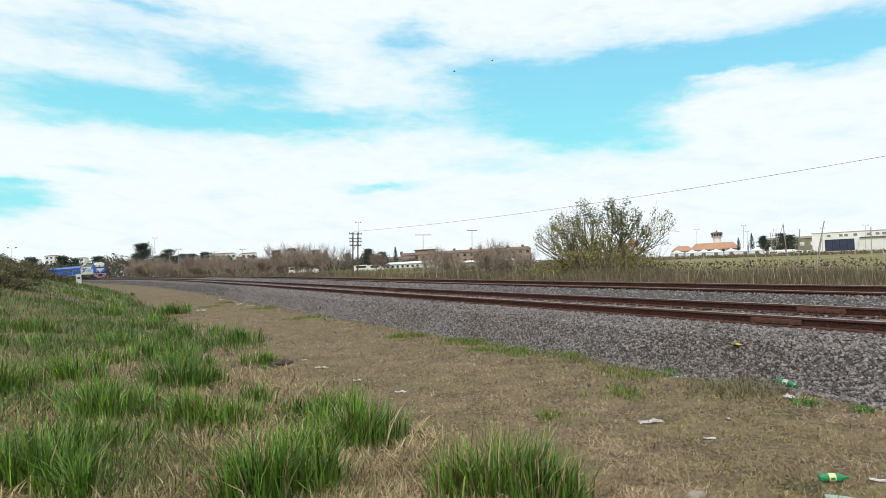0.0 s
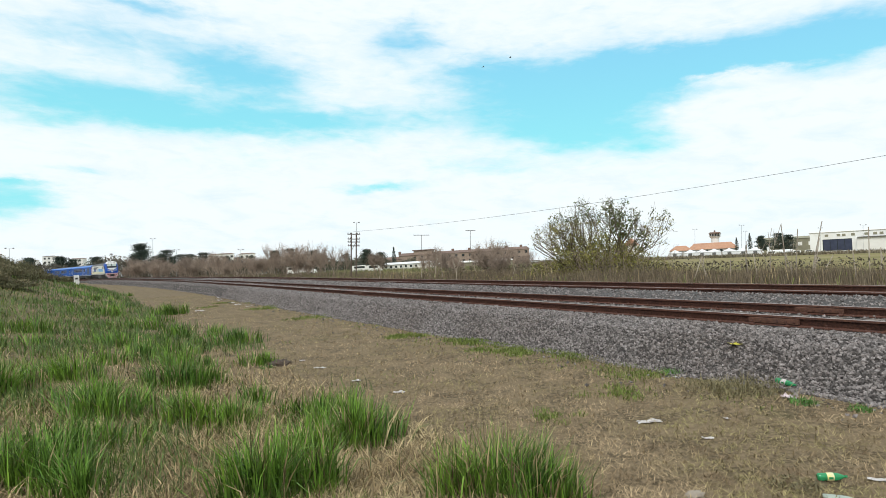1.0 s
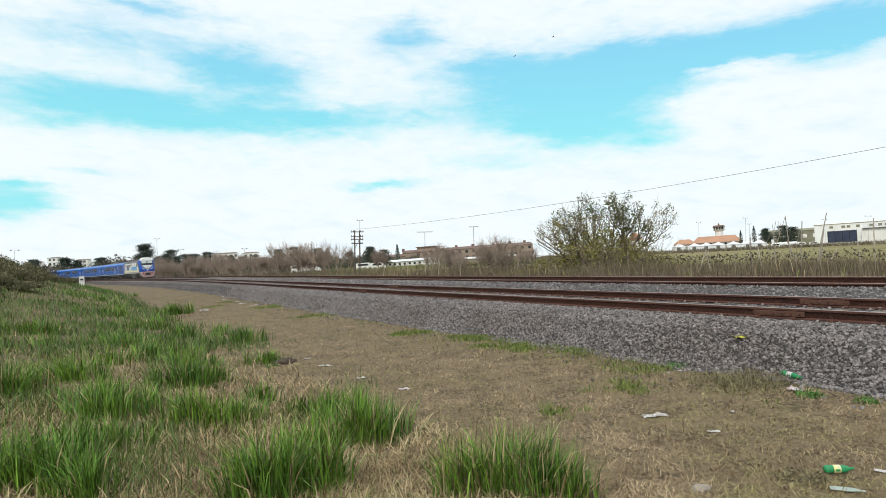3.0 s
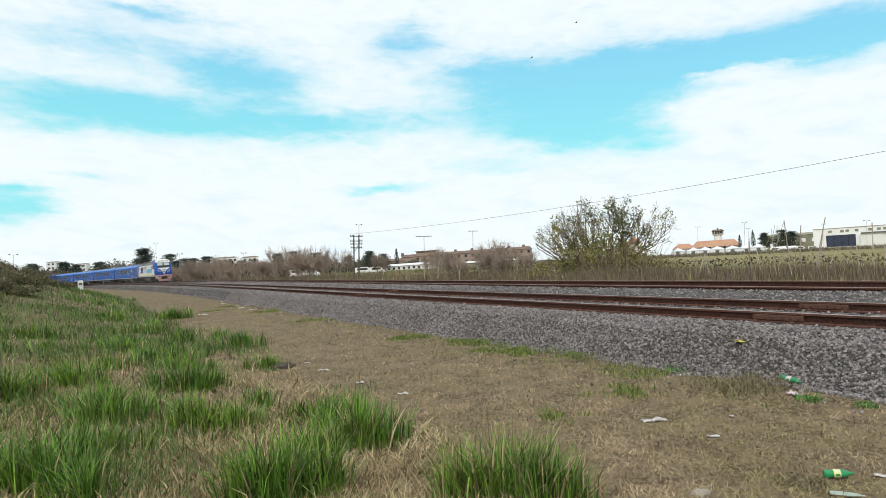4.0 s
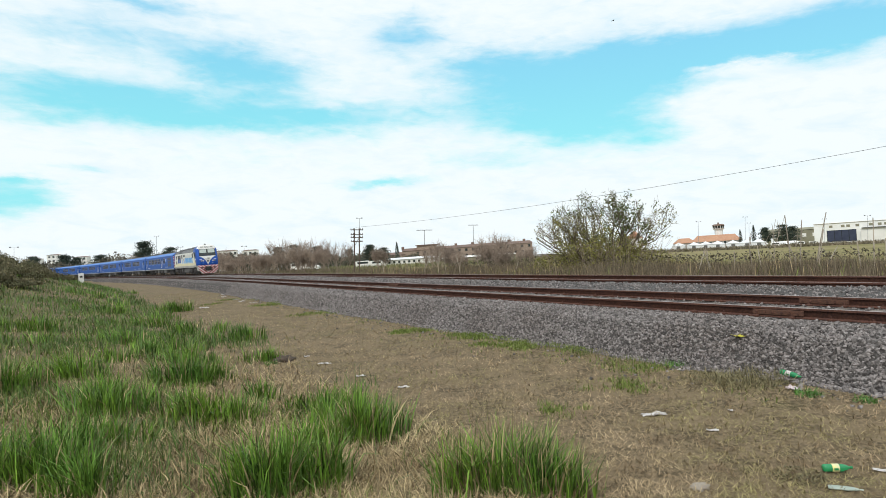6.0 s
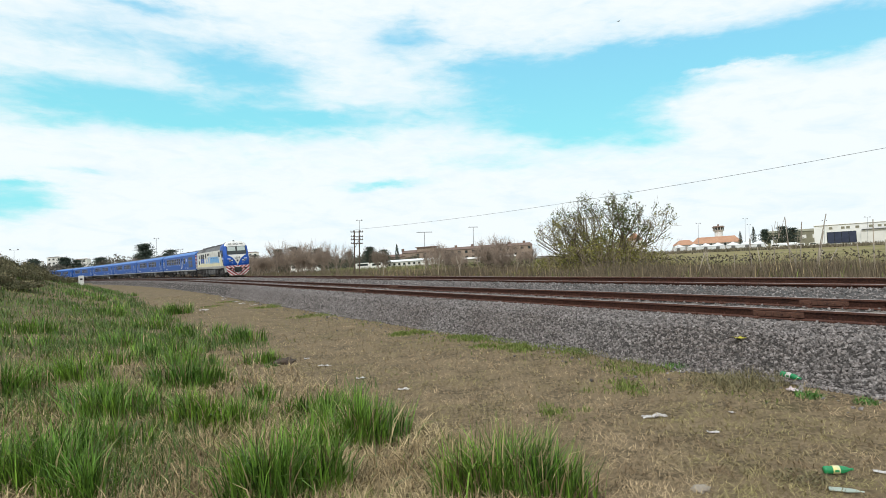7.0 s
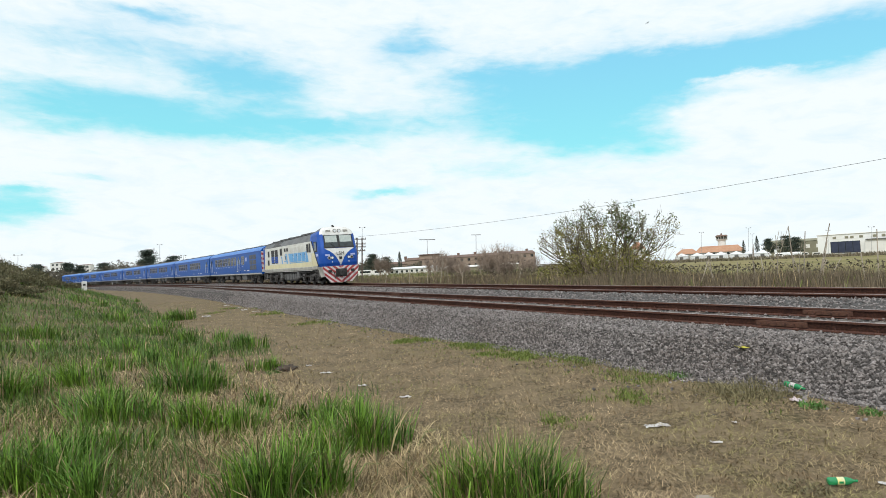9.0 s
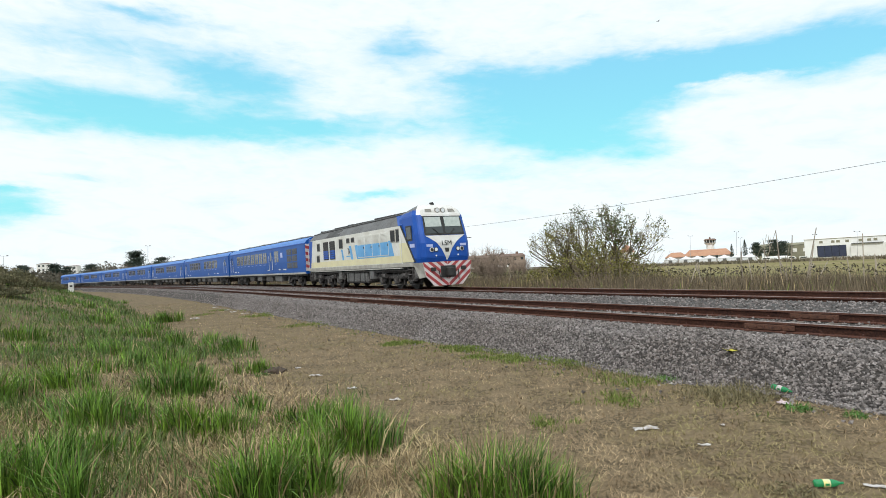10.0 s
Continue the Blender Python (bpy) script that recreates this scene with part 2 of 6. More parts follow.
def ground_material():
    m = mat("dry_grass_ground", (0.175, 0.132, 0.082), 0.95, (0.095, 0.074, 0.046), 1.6, (0.235, 0.18, 0.115), 16, bump=1.0, bscale=30, spec=0.1, contrast=1.6)
    nt = m.node_tree
    b = nt.nodes["Principled BSDF"]
    old = b.inputs["Base Color"].links[0].from_socket
    t = nt.nodes.new("ShaderNodeTexCoord")
    n = nd(nt, "ShaderNodeTexNoise", Scale=0.32, Detail=7.0, Roughness=0.62)
    nt.links.new(t.outputs["Object"], n.inputs["Vector"])
    # living grass: patches near, a green field on the far side of the railway
    sp = nt.nodes.new("ShaderNodeSeparateXYZ")
    nt.links.new(t.outputs["Object"], sp.inputs[0])
    side = ma(nt, "ADD", ma(nt, "MULTIPLY", sp.outputs[0], math.cos(H0)), ma(nt, "MULTIPLY", sp.outputs[1], math.sin(H0)))
    far = ma(nt, "MULTIPLY_ADD", ma(nt, "SUBTRACT", side, 26.0), 0.03, 0.0, clamp=True)
    bank = ma(nt, "MULTIPLY_ADD", ma(nt, "SUBTRACT", 1.5, side), 0.12, 0.0, clamp=True)
    f = ma(nt, "MULTIPLY_ADD", ma(nt, "SUBTRACT", ma(nt, "ADD", ma(nt, "ADD", n.outputs[0], ma(nt, "MULTIPLY", far, 0.20)), ma(nt, "MULTIPLY", bank, 0.45)), 0.57), 5.0, 0.0, clamp=True)
    x = nt.nodes.new("ShaderNodeMix")
    x.data_type = "RGBA"
    nt.links.new(ma(nt, "MULTIPLY", f, 0.75), x.inputs[0])
    nt.links.new(old, x.inputs[6])
    x.inputs[7].default_value = (0.088, 0.096, 0.038, 1)
    # the mown field of the airfield, in pale and green strips
    st = nd(nt, "ShaderNodeTexNoise", Scale=1.0, Detail=5.0, Roughness=0.6)
    mp = nt.nodes.new("ShaderNodeMapping")
    mp.inputs["Rotation"].default_value[2] = H0
    mp.inputs["Scale"].default_value = (0.006, 0.06, 1.0)
    nt.links.new(t.outputs["Object"], mp.inputs["Vector"])
    nt.links.new(mp.outputs[0], st.inputs["Vector"])
    fx = nt.nodes.new("ShaderNodeMix")
    fx.data_type = "RGBA"
    nt.links.new(ma(nt, "MULTIPLY_ADD", ma(nt, "SUBTRACT", st.outputs[0], 0.42), 5.0, 0.0, clamp=True), fx.inputs[0])
    fx.inputs[6].default_value, fx.inputs[7].default_value = (0.27, 0.228, 0.115, 1), (0.19, 0.178, 0.068, 1)
    fy = nt.nodes.new("ShaderNodeMix")
    fy.data_type = "RGBA"
    nt.links.new(ma(nt, "MULTIPLY", far, 0.85), fy.inputs[0])
    nt.links.new(x.outputs[2], fy.inputs[6])
    nt.links.new(fx.outputs[2], fy.inputs[7])
    nt.links.new(fy.outputs[2], b.inputs["Base Color"])
    return m


M["ground"] = ground_material()
build_ground()

# ---- ballast and rails ----
S_NEAR = spread([(-60, -12, 40), (-12, 40, 200), (40, 120, 120), (120, 470, 220)])
TOE = SPACING + 2.5
# the bed lies high between the two tracks and low between the rails
BED = [(-4.6, -0.6), (-3.1, 0.42), (-2.1, 0.64), (0.78, 0.65), (0.94, 0.75), (1.3, 0.78), (2.5, 0.77), (3.2, 0.72), (3.6, 0.66), (SPACING + 1.65, 0.65), (SPACING + 2.0, 0.58), (TOE, -0.03), (TOE + 0.3, -0.3)]
# dark sheet whose colour stands for shadow between the loose stones
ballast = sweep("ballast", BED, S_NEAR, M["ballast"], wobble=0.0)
tagged(ballast, "crushed stone ballast under two tracks, darkened as shade between stones", "ballast", kind="structure")

RAIL_PROFILE = [(-0.07, -0.172), (-0.07, -0.16), (-0.012, -0.14), (-0.010, -0.045), (-0.036, -0.035), (-0.036, -0.006), (-0.028, 0.0), (0.028, 0.0), (0.036, -0.006), (0.036, -0.035), (0.010, -0.045), (0.012, -0.14), (0.07, -0.16), (0.07, -0.172)]
for off in (-GAUGE / 2, GAUGE / 2, SPACING - GAUGE / 2, SPACING + GAUGE / 2):
    r = new("rail")
    for nm, a, b, m in (("rail_foot", 0, 3, "rail"), ("rail_foot", 10, 14, "rail"), ("rail_web", 2, 4, "rail"), ("rail_web", 9, 12, "rail"), ("rail_head", 3, 7, "rail"), ("running_face", 6, 8, "railhead"), ("rail_head", 7, 11, "rail")):
        sweep(nm, [(o, RAIL_Z + z) for o, z in RAIL_PROFILE[a:b]], S_NEAR, M[m], off).parent = r
    tagged(r, "rust-brown steel rail with a worn bright running head", "rail", "rails of the two tracks")


# ---- scattered ground cover, made in bulk ----
def raw_mesh(name, verts, faces_flat, sizes, material, smooth=False):
    me = bpy.data.meshes.new(name)
    nv, nf = len(verts), len(sizes)
    me.vertices.add(nv)
    me.vertices.foreach_set("co", np.ascontiguousarray(verts, dtype=np.float32).ravel())
    me.loops.add(len(faces_flat))
    me.loops.foreach_set("vertex_index", np.ascontiguousarray(faces_flat, dtype=np.int32))
    me.polygons.add(nf)
    starts = np.concatenate(([0], np.cumsum(sizes)[:-1]))
    me.polygons.foreach_set("loop_start", starts.astype(np.int32))
    me.update(calc_edges=True)
    me.materials.append(material)
    return new(name, me)


def blades(name, root, length, lean, heading, width, droop, material):
    """Grass blades: arrays of roots, lengths, lean from upright, heading of the lean, widths and droop of the tip."""
    n = len(root)
    d = np.stack([np.cos(heading), np.sin(heading), np.zeros(n)], 1)
    side = np.stack([-d[:, 1], d[:, 0], np.zeros(n)], 1)
    tw = rng.uniform(-0.9, 0.9, n)[:, None]
    side = side * np.cos(tw) + d * np.sin(tw)
    up = np.array([0, 0, 1.0])
    a1, a2 = lean, np.minimum(lean + droop, 2.1)
    mid = root + (d * np.sin(a1)[:, None] + up * np.cos(a1)[:, None]) * (length * 0.55)[:, None]
    tip = mid + (d * np.sin(a2)[:, None] + up * np.cos(a2)[:, None]) * (length * 0.45)[:, None]
    w = width[:, None] / 2
    v = np.stack([root - side * w, root + side * w, mid + side * w * 0.8, mid - side * w * 0.8, tip], 1).reshape(-1, 3)
    b = np.arange(n)[:, None] * 5
    flat = np.concatenate([b + np.array([[0, 1, 2, 3]]), b + np.array([[3, 2, 4]])], 1).ravel()
    return raw_mesh(name, v, flat, np.tile([4, 3], n), material)


def wedge(n, near, far, a0, a1, power=1.0):
    """Random places in a fan before the camera, thinning out with distance."""
    r = near * (far / near) ** (rng.random(n) ** power)
    a = np.radians(rng.uniform(a0, a1, n))
    return r * np.sin(a), r * np.cos(a)


rng = np.random.default_rng(4)
M["green"] = mat("fresh_grass", (0.150, 0.255, 0.032), 0.5, (0.070, 0.155, 0.024), 1.3, island=0.72, spec=0.3)
M["bank_green"] = mat("rough_bank_grass", (0.105, 0.165, 0.040), 0.55, (0.065, 0.12, 0.030), 0.8, island=0.6, spec=0.25)
M["turf"] = mat("short_green_grass", (0.17, 0.205, 0.055), 0.7, (0.13, 0.175, 0.04), 1.0, island=0.45, spec=0.2)
M["straw"] = mat("dry_straw_grass", (0.45, 0.36, 0.21), 0.8, (0.27, 0.20, 0.11), 1.1, island=0.6, spec=0.15)
M["mat_grass"] = mat("dead_grass_thatch", (0.42, 0.322, 0.20), 0.9, (0.29, 0.25, 0.12), 0.45, (0.22, 0.16, 0.098), 2.2, island=0.45, spec=0.1, contrast=2.6)

# big clumps of grass on the bank: x, y, radius, blade length, blades
CLUMPS = [(-4.15, 5.35, 0.35, 0.62, 420), (-6.9, 9.1, 0.5, 0.5, 380), (0.30, 5.5, 0.50, 0.60, 950), (0.66, 5.35, 0.30, 0.50, 380), (-0.1, 5.6, 0.26, 0.52, 300), (-1.25, 7.2, 0.48, 0.60, 700), (-1.75, 6.75, 0.34, 0.46, 380), (-1.75, 5.45, 0.44, 0.60, 760), (-1.3, 5.7, 0.32, 0.54, 380), (-3.37, 8.15, 0.62, 0.46, 680), (-2.95, 8.0, 0.4, 0.4, 300), (-4.85, 10.7, 0.62, 0.52, 620), (-4.6, 11.1, 0.4, 0.45, 260), (-6.6, 10.6, 0.62, 0.52, 560), (-4.66, 7.95, 0.6, 0.5, 620), (-5.0, 8.7, 0.55, 0.52, 480)]
# and further up the bank
CLUMPS += [(-3.7, 5.45, 0.4, 0.55, 520), (-3.2, 5.15, 0.3, 0.5, 320), (-4.1, 6.2, 0.45, 0.5, 380), (-6.95, 9.4, 0.5, 0.52, 440), (-4.5, 13.7, 0.5, 0.34, 300), (-6.2, 17.6, 0.8, 0.5, 520), (-13.6, 30.2, 1.3, 0.6, 520), (-6.9, 14.8, 0.8, 0.42, 420), (-8.8, 16.4, 1.0, 0.45, 460), (-8.7, 20.1, 1.2, 0.45, 440), (-12.9, 18.6, 1.1, 0.5, 420), (-10.9, 22.5, 1.3, 0.45, 420), (-15.5, 27, 1.4, 0.5, 360), (-3.84, 6.67, 0.3, 0.4, 260)]


# living patches on the verge: x, y, radius, density
PATCHES = [(1.0, 15.0, 0.8, 1.0), (0.3, 15.8, 0.8, 0.9), (-1.2, 17.1, 0.5, 0.8), (1.6, 13.7, 0.7, 0.9), (2.3, 12.6, 0.6, 0.6), (-10.6, 36.8, 1.8, 0.5), (-8.3, 31.5, 1.3, 0.45), (3.1, 10.6, 0.7, 0.35), (1.3, 8.0, 0.35, 0.3), (2.6, 9.3, 0.5, 0.3), (-5.0, 25.0, 1.2, 0.3)]


def build_grass():
    root, ln = [], []
    extra = []
    for _ in range(150):
        x, y = wedge(1, 6.5, 60, -42, -8)
        extra.append((float(x[0]), float(y[0])))
    q = offsets(np.array([e[0] for e in extra]), np.array([e[1] for e in extra]))[0]
    many = list(CLUMPS)
    for (x, y), qq in zip(extra, q):
        if qq > 12.4 and noise.noise((x * 0.23, y * 0.23, 11)) > (0.25 if math.hypot(x, y) < 14 else -0.12):
            d = math.hypot(x, y)
            many.append((x, y, random.uniform(0.25, 0.5) * (1 + d / 25), random.uniform(0.3, 0.46), int(240 / (1 + d / 40))))
    rts, lns, wid, out = [], [], [], []
    for x, y, r, l, n in many:
        n = int(n * 0.85)
        # each clump is a few tight bunches
        k = max(4, int(n / 42))
        bx, by = rng.normal(0, r * 0.45, k), rng.normal(0, r * 0.38, k)
        i = rng.integers(0, k, n)
        px, py = x + bx[i] + rng.normal(0, 0.06 + r * 0.07, n), y + by[i] + rng.normal(0, 0.06 + r * 0.07, n)
        rts.append(np.stack([px, py, ground_at(px, py) - 0.01], 1))
        fall = np.exp(-((px - x) ** 2 + (py - y) ** 2) / (r * 1.3) ** 2)
        lns.append(l * rng.uniform(0.4, 1.22, n) * (0.66 + 0.42 * fall))
        wid.append(np.full(n, 0.0105 + 0.0004 * math.hypot(x, y)) * rng.uniform(0.7, 1.5, n))
        out.append(np.arctan2(py - y, px - x) + rng.normal(0, 0.9, n))
    rts, lns, wid, out = (np.concatenate(a) for a in (rts, lns, wid, out))
    n = len(rts)
    dry = rng.random(n) < np.where((rts[:, 0] > -0.6) & (rts[:, 1] < 6.5), 0.22, 0.08)
    for mask, nm, m, lab in ((~dry, "tall_grass", M["green"], "tall fresh green grass growing in clumps on the bank"), (dry, "dead_tall_grass", M["straw"], "dead straw blades standing among the green clumps")):
        k = int(mask.sum())
        g = blades(nm, rts[mask], lns[mask], np.abs(rng.normal(0.2, 0.2, k)), out[mask], wid[mask], np.abs(rng.normal(0.34, 0.36, k)), m)
        tagged(g, lab, "grass", kind="stuff")

    # dead grass: a tangled mat over the whole verge
    x, y = wedge(235000, 4.3, 55, -40, 40, 1.55)
    q = offsets(x, y)[0]
    keep = (q > 7.0 + 0.5 * rng.normal(0, 1, len(q)) * 0.6) | (q < -6)
    keep &= rng.random(len(q)) > 0.75 * np.clip((q - 12.2) / 1.5, 0, 1) * np.clip((np.hypot(x, y) - 8) / 10, 0, 1)
    x, y, q = x[keep], y[keep], q[keep]
    n = len(x)
    d = np.hypot(x, y)
    lush = np.clip((q - 11.5) / 2.5, 0, 1)
    g = blades("dead_grass", np.stack([x, y, ground_at(x, y) - 0.004], 1), rng.uniform(0.03, 0.09, n) * (1 + 1.3 * lush) * (1 + d / 60), np.abs(rng.normal(1.18, 0.3, n)), rng.uniform(0, 6.3, n),
               (0.0032 + 0.0006 * d) * rng.uniform(0.7, 1.4, n), rng.uniform(-0.2, 0.6, n), M["mat_grass"])
    tagged(g, "flattened tan dead grass matted over the verge", "grass", kind="stuff")
    # knee-high living grass filling the bank between the clumps
    x, y = wedge(165000, 5.5, 80, -46, 0, 0.8)
    q = offsets(x, y)[0]
    p = np.array([noise.noise((a * 0.5, b * 0.5, 31)) + 0.6 * noise.noise((a * 1.4, b * 1.4, 2)) + 0.7 * noise.noise((a * 0.2, b * 0.2, 8)) for a, b in zip(x, y)])
    d = np.hypot(x, y)
    edge = q + 0.8 * p + 0.45 * np.clip((d - 9) / 3, 0, 1) * np.clip((22 - d) / 5, 0, 1)
    # the crest is given over to brown scrub
    crest = np.clip((-30 - np.degrees(np.arctan2(x, y))) / 5, 0, 1) * np.clip((d - 20) / 10, 0, 1)
    keep = rng.random(len(x)) < np.clip((edge - 12.2) / 1.0, 0, 1) * np.clip(-0.36 + 0.95 * p + 0.85 * np.clip((d - 9) / 10, 0, 1), 0.02, 1) * (1 - 0.45 * crest)
    x, y, d = x[keep], y[keep], d[keep]
    n = len(x)
    g = blades("bank_grass", np.stack([x, y, ground_at(x, y) - 0.01], 1), rng.uniform(0.1, 0.38, n), np.abs(rng.normal(0.32, 0.25, n)), rng.uniform(0, 6.3, n), (0.0045 + 0.0005 * d) * rng.uniform(0.7, 1.4, n), np.abs(rng.normal(0.3, 0.3, n)), M["bank_green"])
    tagged(g, "loose green grass covering the bank", "grass", kind="stuff")
    # tangled straw round the clumps
    x, y = wedge(56000, 4.4, 26, -44, 6, 1.35)
    q = offsets(x, y)[0]
    keep = (q > 12.0) & (rng.random(len(q)) > 0.85 * np.clip((np.hypot(x, y) - 9) / 8, 0, 1))
    x, y = x[keep], y[keep]
    n = len(x)
    d = np.hypot(x, y)
    g = blades("straw", np.stack([x, y, ground_at(x, y) + rng.uniform(0, 0.05, n)], 1), rng.uniform(0.08, 0.28, n), np.abs(rng.normal(1.15, 0.35, n)), rng.uniform(0, 6.3, n), (0.0065 + 0.0005 * d) * rng.uniform(0.7, 1.3, n), rng.uniform(0, 0.6, n), M["straw"])
    tagged(g, "long pale straw lying between the grass clumps", "straw", kind="stuff")
    # short living grass: patches by the ballast toe, thin sprinkling elsewhere, dense on the far bank
    x, y = wedge(150000, 4.5, 110, -46, 44, 1.0)
    q = offsets(x, y)[0]
    p = np.array([noise.noise((a * 0.55, b * 0.55, 21)) + 0.5 * noise.noise((a * 1.7, b * 1.7, 5)) for a, b in zip(x, y)])
    toe = np.exp(-((q - 7.6) / 0.8) ** 2)
    toe = toe * np.clip((y - 9.5) / 3, 0, 1) * np.clip((24 - y) / 6, 0, 1)
    bank = np.clip((q - 12.3) / 1.6, 0, 1)
    patch = sum(a * np.exp(-(((x - u) ** 2 + (y - v) ** 2) / (r * r)) ** 2) for u, v, r, a in PATCHES)
    prob = np.clip(p * 1.0 - 0.42, 0, 1) * 0.5 + patch + toe * np.clip(p + 0.2, 0, 1) * 1.2 + bank * np.clip(0.30 + p * 0.9, 0, 1)
    keep = (rng.random(len(x)) < prob) & (q > 6.9)
    x, y, bank = x[keep], y[keep], bank[keep]
    n = len(x)
    d = np.hypot(x, y)
    g = blades("short_grass", np.stack([x, y, ground_at(x, y) - 0.004], 1), rng.uniform(0.04, 0.1, n) * (1 + 1.8 * bank), np.abs(rng.normal(0.5, 0.35, n)), rng.uniform(0, 6.3, n), (0.004 + 0.0008 * d) * rng.uniform(0.7, 1.4, n), rng.uniform(0, 0.6, n), M["turf"])
    tagged(g, "short green grass in patches along the ballast and bank", "grass", kind="stuff")
    # the living patches themselves
    px, py = [], []
    for u, v, r, a in PATCHES:
        k = int(2600 * a * min(r, 1.2))
        bx, by = rng.normal(0, r * 0.6, 9), rng.normal(0, r * 0.6, 9)
        w = rng.integers(0, 9, k)
        px.append(u + bx[w] + rng.normal(0, r * 0.2, k))
        py.append(v + by[w] + rng.normal(0, r * 0.2, k))
    x, y = np.concatenate(px), np.concatenate(py)
    q = offsets(x, y)[0]
    keep = q > 6.85
    x, y = x[keep], y[keep]
    n = len(x)
    d = np.hypot(x, y)
    g = blades("patch_grass", np.stack([x, y, ground_at(x, y)], 1), rng.uniform(0.03, 0.11, n), np.abs(rng.normal(0.45, 0.35, n)), rng.uniform(0, 6.3, n), (0.006 + 0.0006 * d) * rng.uniform(0.7, 1.4, n), rng.uniform(0, 0.6, n), M["turf"])
    tagged(g, "low green grass tufts at the foot of the ballast", "grass", kind="stuff")


build_grass()


def rear_grass():
    """The same verge goes on beside and behind the camera."""
    n = 40000
    r, a = 0.5 + 24 * rng.random(n) ** 0.7, np.radians(rng.uniform(42, 318, n))
    x, y = r * np.sin(a), r * np.cos(a)
    q = offsets(x, y)[0]
    ok = q > 7.2
    x, y, q = x[ok], y[ok], q[ok]
    n = len(x)
    lush = (q > 12.5) & (rng.random(n) < 0.45)
    for mask, nm, m, lo_, hi_ in ((lush, "rear_green_grass", M["green"], 0.1, 0.34), (~lush, "rear_dead_grass", M["mat_grass"], 0.04, 0.12)):
        k = int(mask.sum())
        g = blades(nm, np.stack([x[mask], y[mask], ground_at(x[mask], y[mask]) - 0.005], 1), rng.uniform(lo_, hi_, k), np.abs(rng.normal(0.5, 0.35, k)), rng.uniform(0, 6.3, k), rng.uniform(0.006, 0.012, k), rng.uniform(0, 0.5, k), m)
        tagged(g, "grass of the verge behind the standpoint", "grass", kind="stuff")


rear_grass()


def build_stones():
    """Angular crushed stones over the ballast, denser where the line passes the camera."""
    s = np.concatenate([rng.uniform(-7, 12, 30000), 12 + 34 * rng.random(27000) ** 1.5, 40 + 130 * rng.random(9000) ** 1.4, -7 + 48 * rng.random(36000) ** 1.35, -7 + 90 * rng.random(40000) ** 1.6])
    n = len(s)
    o = np.concatenate([rng.uniform(SPACING + 1.0, TOE + 0.12, n - 76000), rng.uniform(SPACING + 1.9, TOE + 0.14, 36000), rng.uniform(0.6, SPACING + 1.0, 40000)])
    stray = rng.random(n) < 0.02
    o[stray] += rng.exponential(0.35, int(stray.sum()))
    x, y, h = (np.interp(s, TS, a) for a in (TX, TY, TH))
    px, py = x - o * np.cos(h), y - o * np.sin(h)
    prof_o, prof_z = [b[0] for b in BED], [b[1] for b in BED]
    pz = np.maximum(np.interp(o, prof_o, prof_z), ground_at(px, py))
    size = rng.uniform(0.017, 0.034, n) * np.interp(s, [10, 42, 90], [1.0, 1.5, 2.2])
    base = np.array([[1, 0, 0], [0, 1, 0], [-1, 0, 0], [0, -1, 0], [0, 0, 1], [0, 0, -1]], float)
    v = base[None] * size[:, None, None] * rng.uniform(0.65, 1.3, (n, 1, 3)) + rng.normal(0, 0.22, (n, 6, 3)) * size[:, None, None]
    q = rng.normal(size=(n, 4))
    q /= np.linalg.norm(q, axis=1)[:, None]
    w, a, b, c = q.T
    R = np.stack([np.stack([1 - 2 * (b * b + c * c), 2 * (a * b - c * w), 2 * (a * c + b * w)], 1), np.stack([2 * (a * b + c * w), 1 - 2 * (a * a + c * c), 2 * (b * c - a * w)], 1), np.stack([2 * (a * c - b * w), 2 * (b * c + a * w), 1 - 2 * (a * a + b * b)], 1)], 1)
    v = np.einsum("nij,nkj->nki", R, v) + np.stack([px, py, pz + size * rng.uniform(-0.3, 0.8, n)], 1)[:, None]
    f = np.array([[0, 1, 4], [1, 2, 4], [2, 3, 4], [3, 0, 4], [1, 0, 5], [2, 1, 5], [3, 2, 5], [0, 3, 5]])
    flat = (np.arange(n)[:, None, None] * 6 + f[None]).ravel()
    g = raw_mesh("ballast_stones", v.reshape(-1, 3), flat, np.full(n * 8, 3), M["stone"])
    g.data.shade_flat()
    tagged(g, "loose angular grey and brown ballast stones", "stones", kind="stuff")


build_stones()


def build_sleepers():
    """Sleepers bedded in the stones, with a clip either side of each rail."""
    sl = part("sleeper", boxbm(-1.3, 1.3, -0.12, 0.12, -0.33, -0.178, bevel=0.015), M["sleeper"])
    tagged(sl, "weathered sleeper bedded in ballast under the rails", "sleeper", "sleepers of the two tracks")
    for r in (-GAUGE / 2, GAUGE / 2):
        for sd in (-1, 1):
            bm = bmesh.new()
            box(bm, r + sd * 0.105 - 0.035, r + sd * 0.105 + 0.035, -0.05, 0.05, -0.178, -0.135, bevel=0.01)
            cyl(bm, (r + sd * 0.105, 0, -0.14), (r + sd * 0.105, 0, -0.10), 0.016, 6)
            part("rail_clip", bm, M["rail"], sl)
    first = True
    for off in (SPACING, 0.0):
        for i in range(150 if off else 90):
            p, h = on_track(-11 + i * 0.62, off)
            m = Matrix.Translation(p) @ Matrix.Rotation(h, 4, "Z") @ Matrix.Rotation(random.uniform(-0.02, 0.02), 4, "Z")
            if first:
                sl.matrix_basis = m
                first = False
            else:
                copy_thing(sl, m)


build_sleepers()


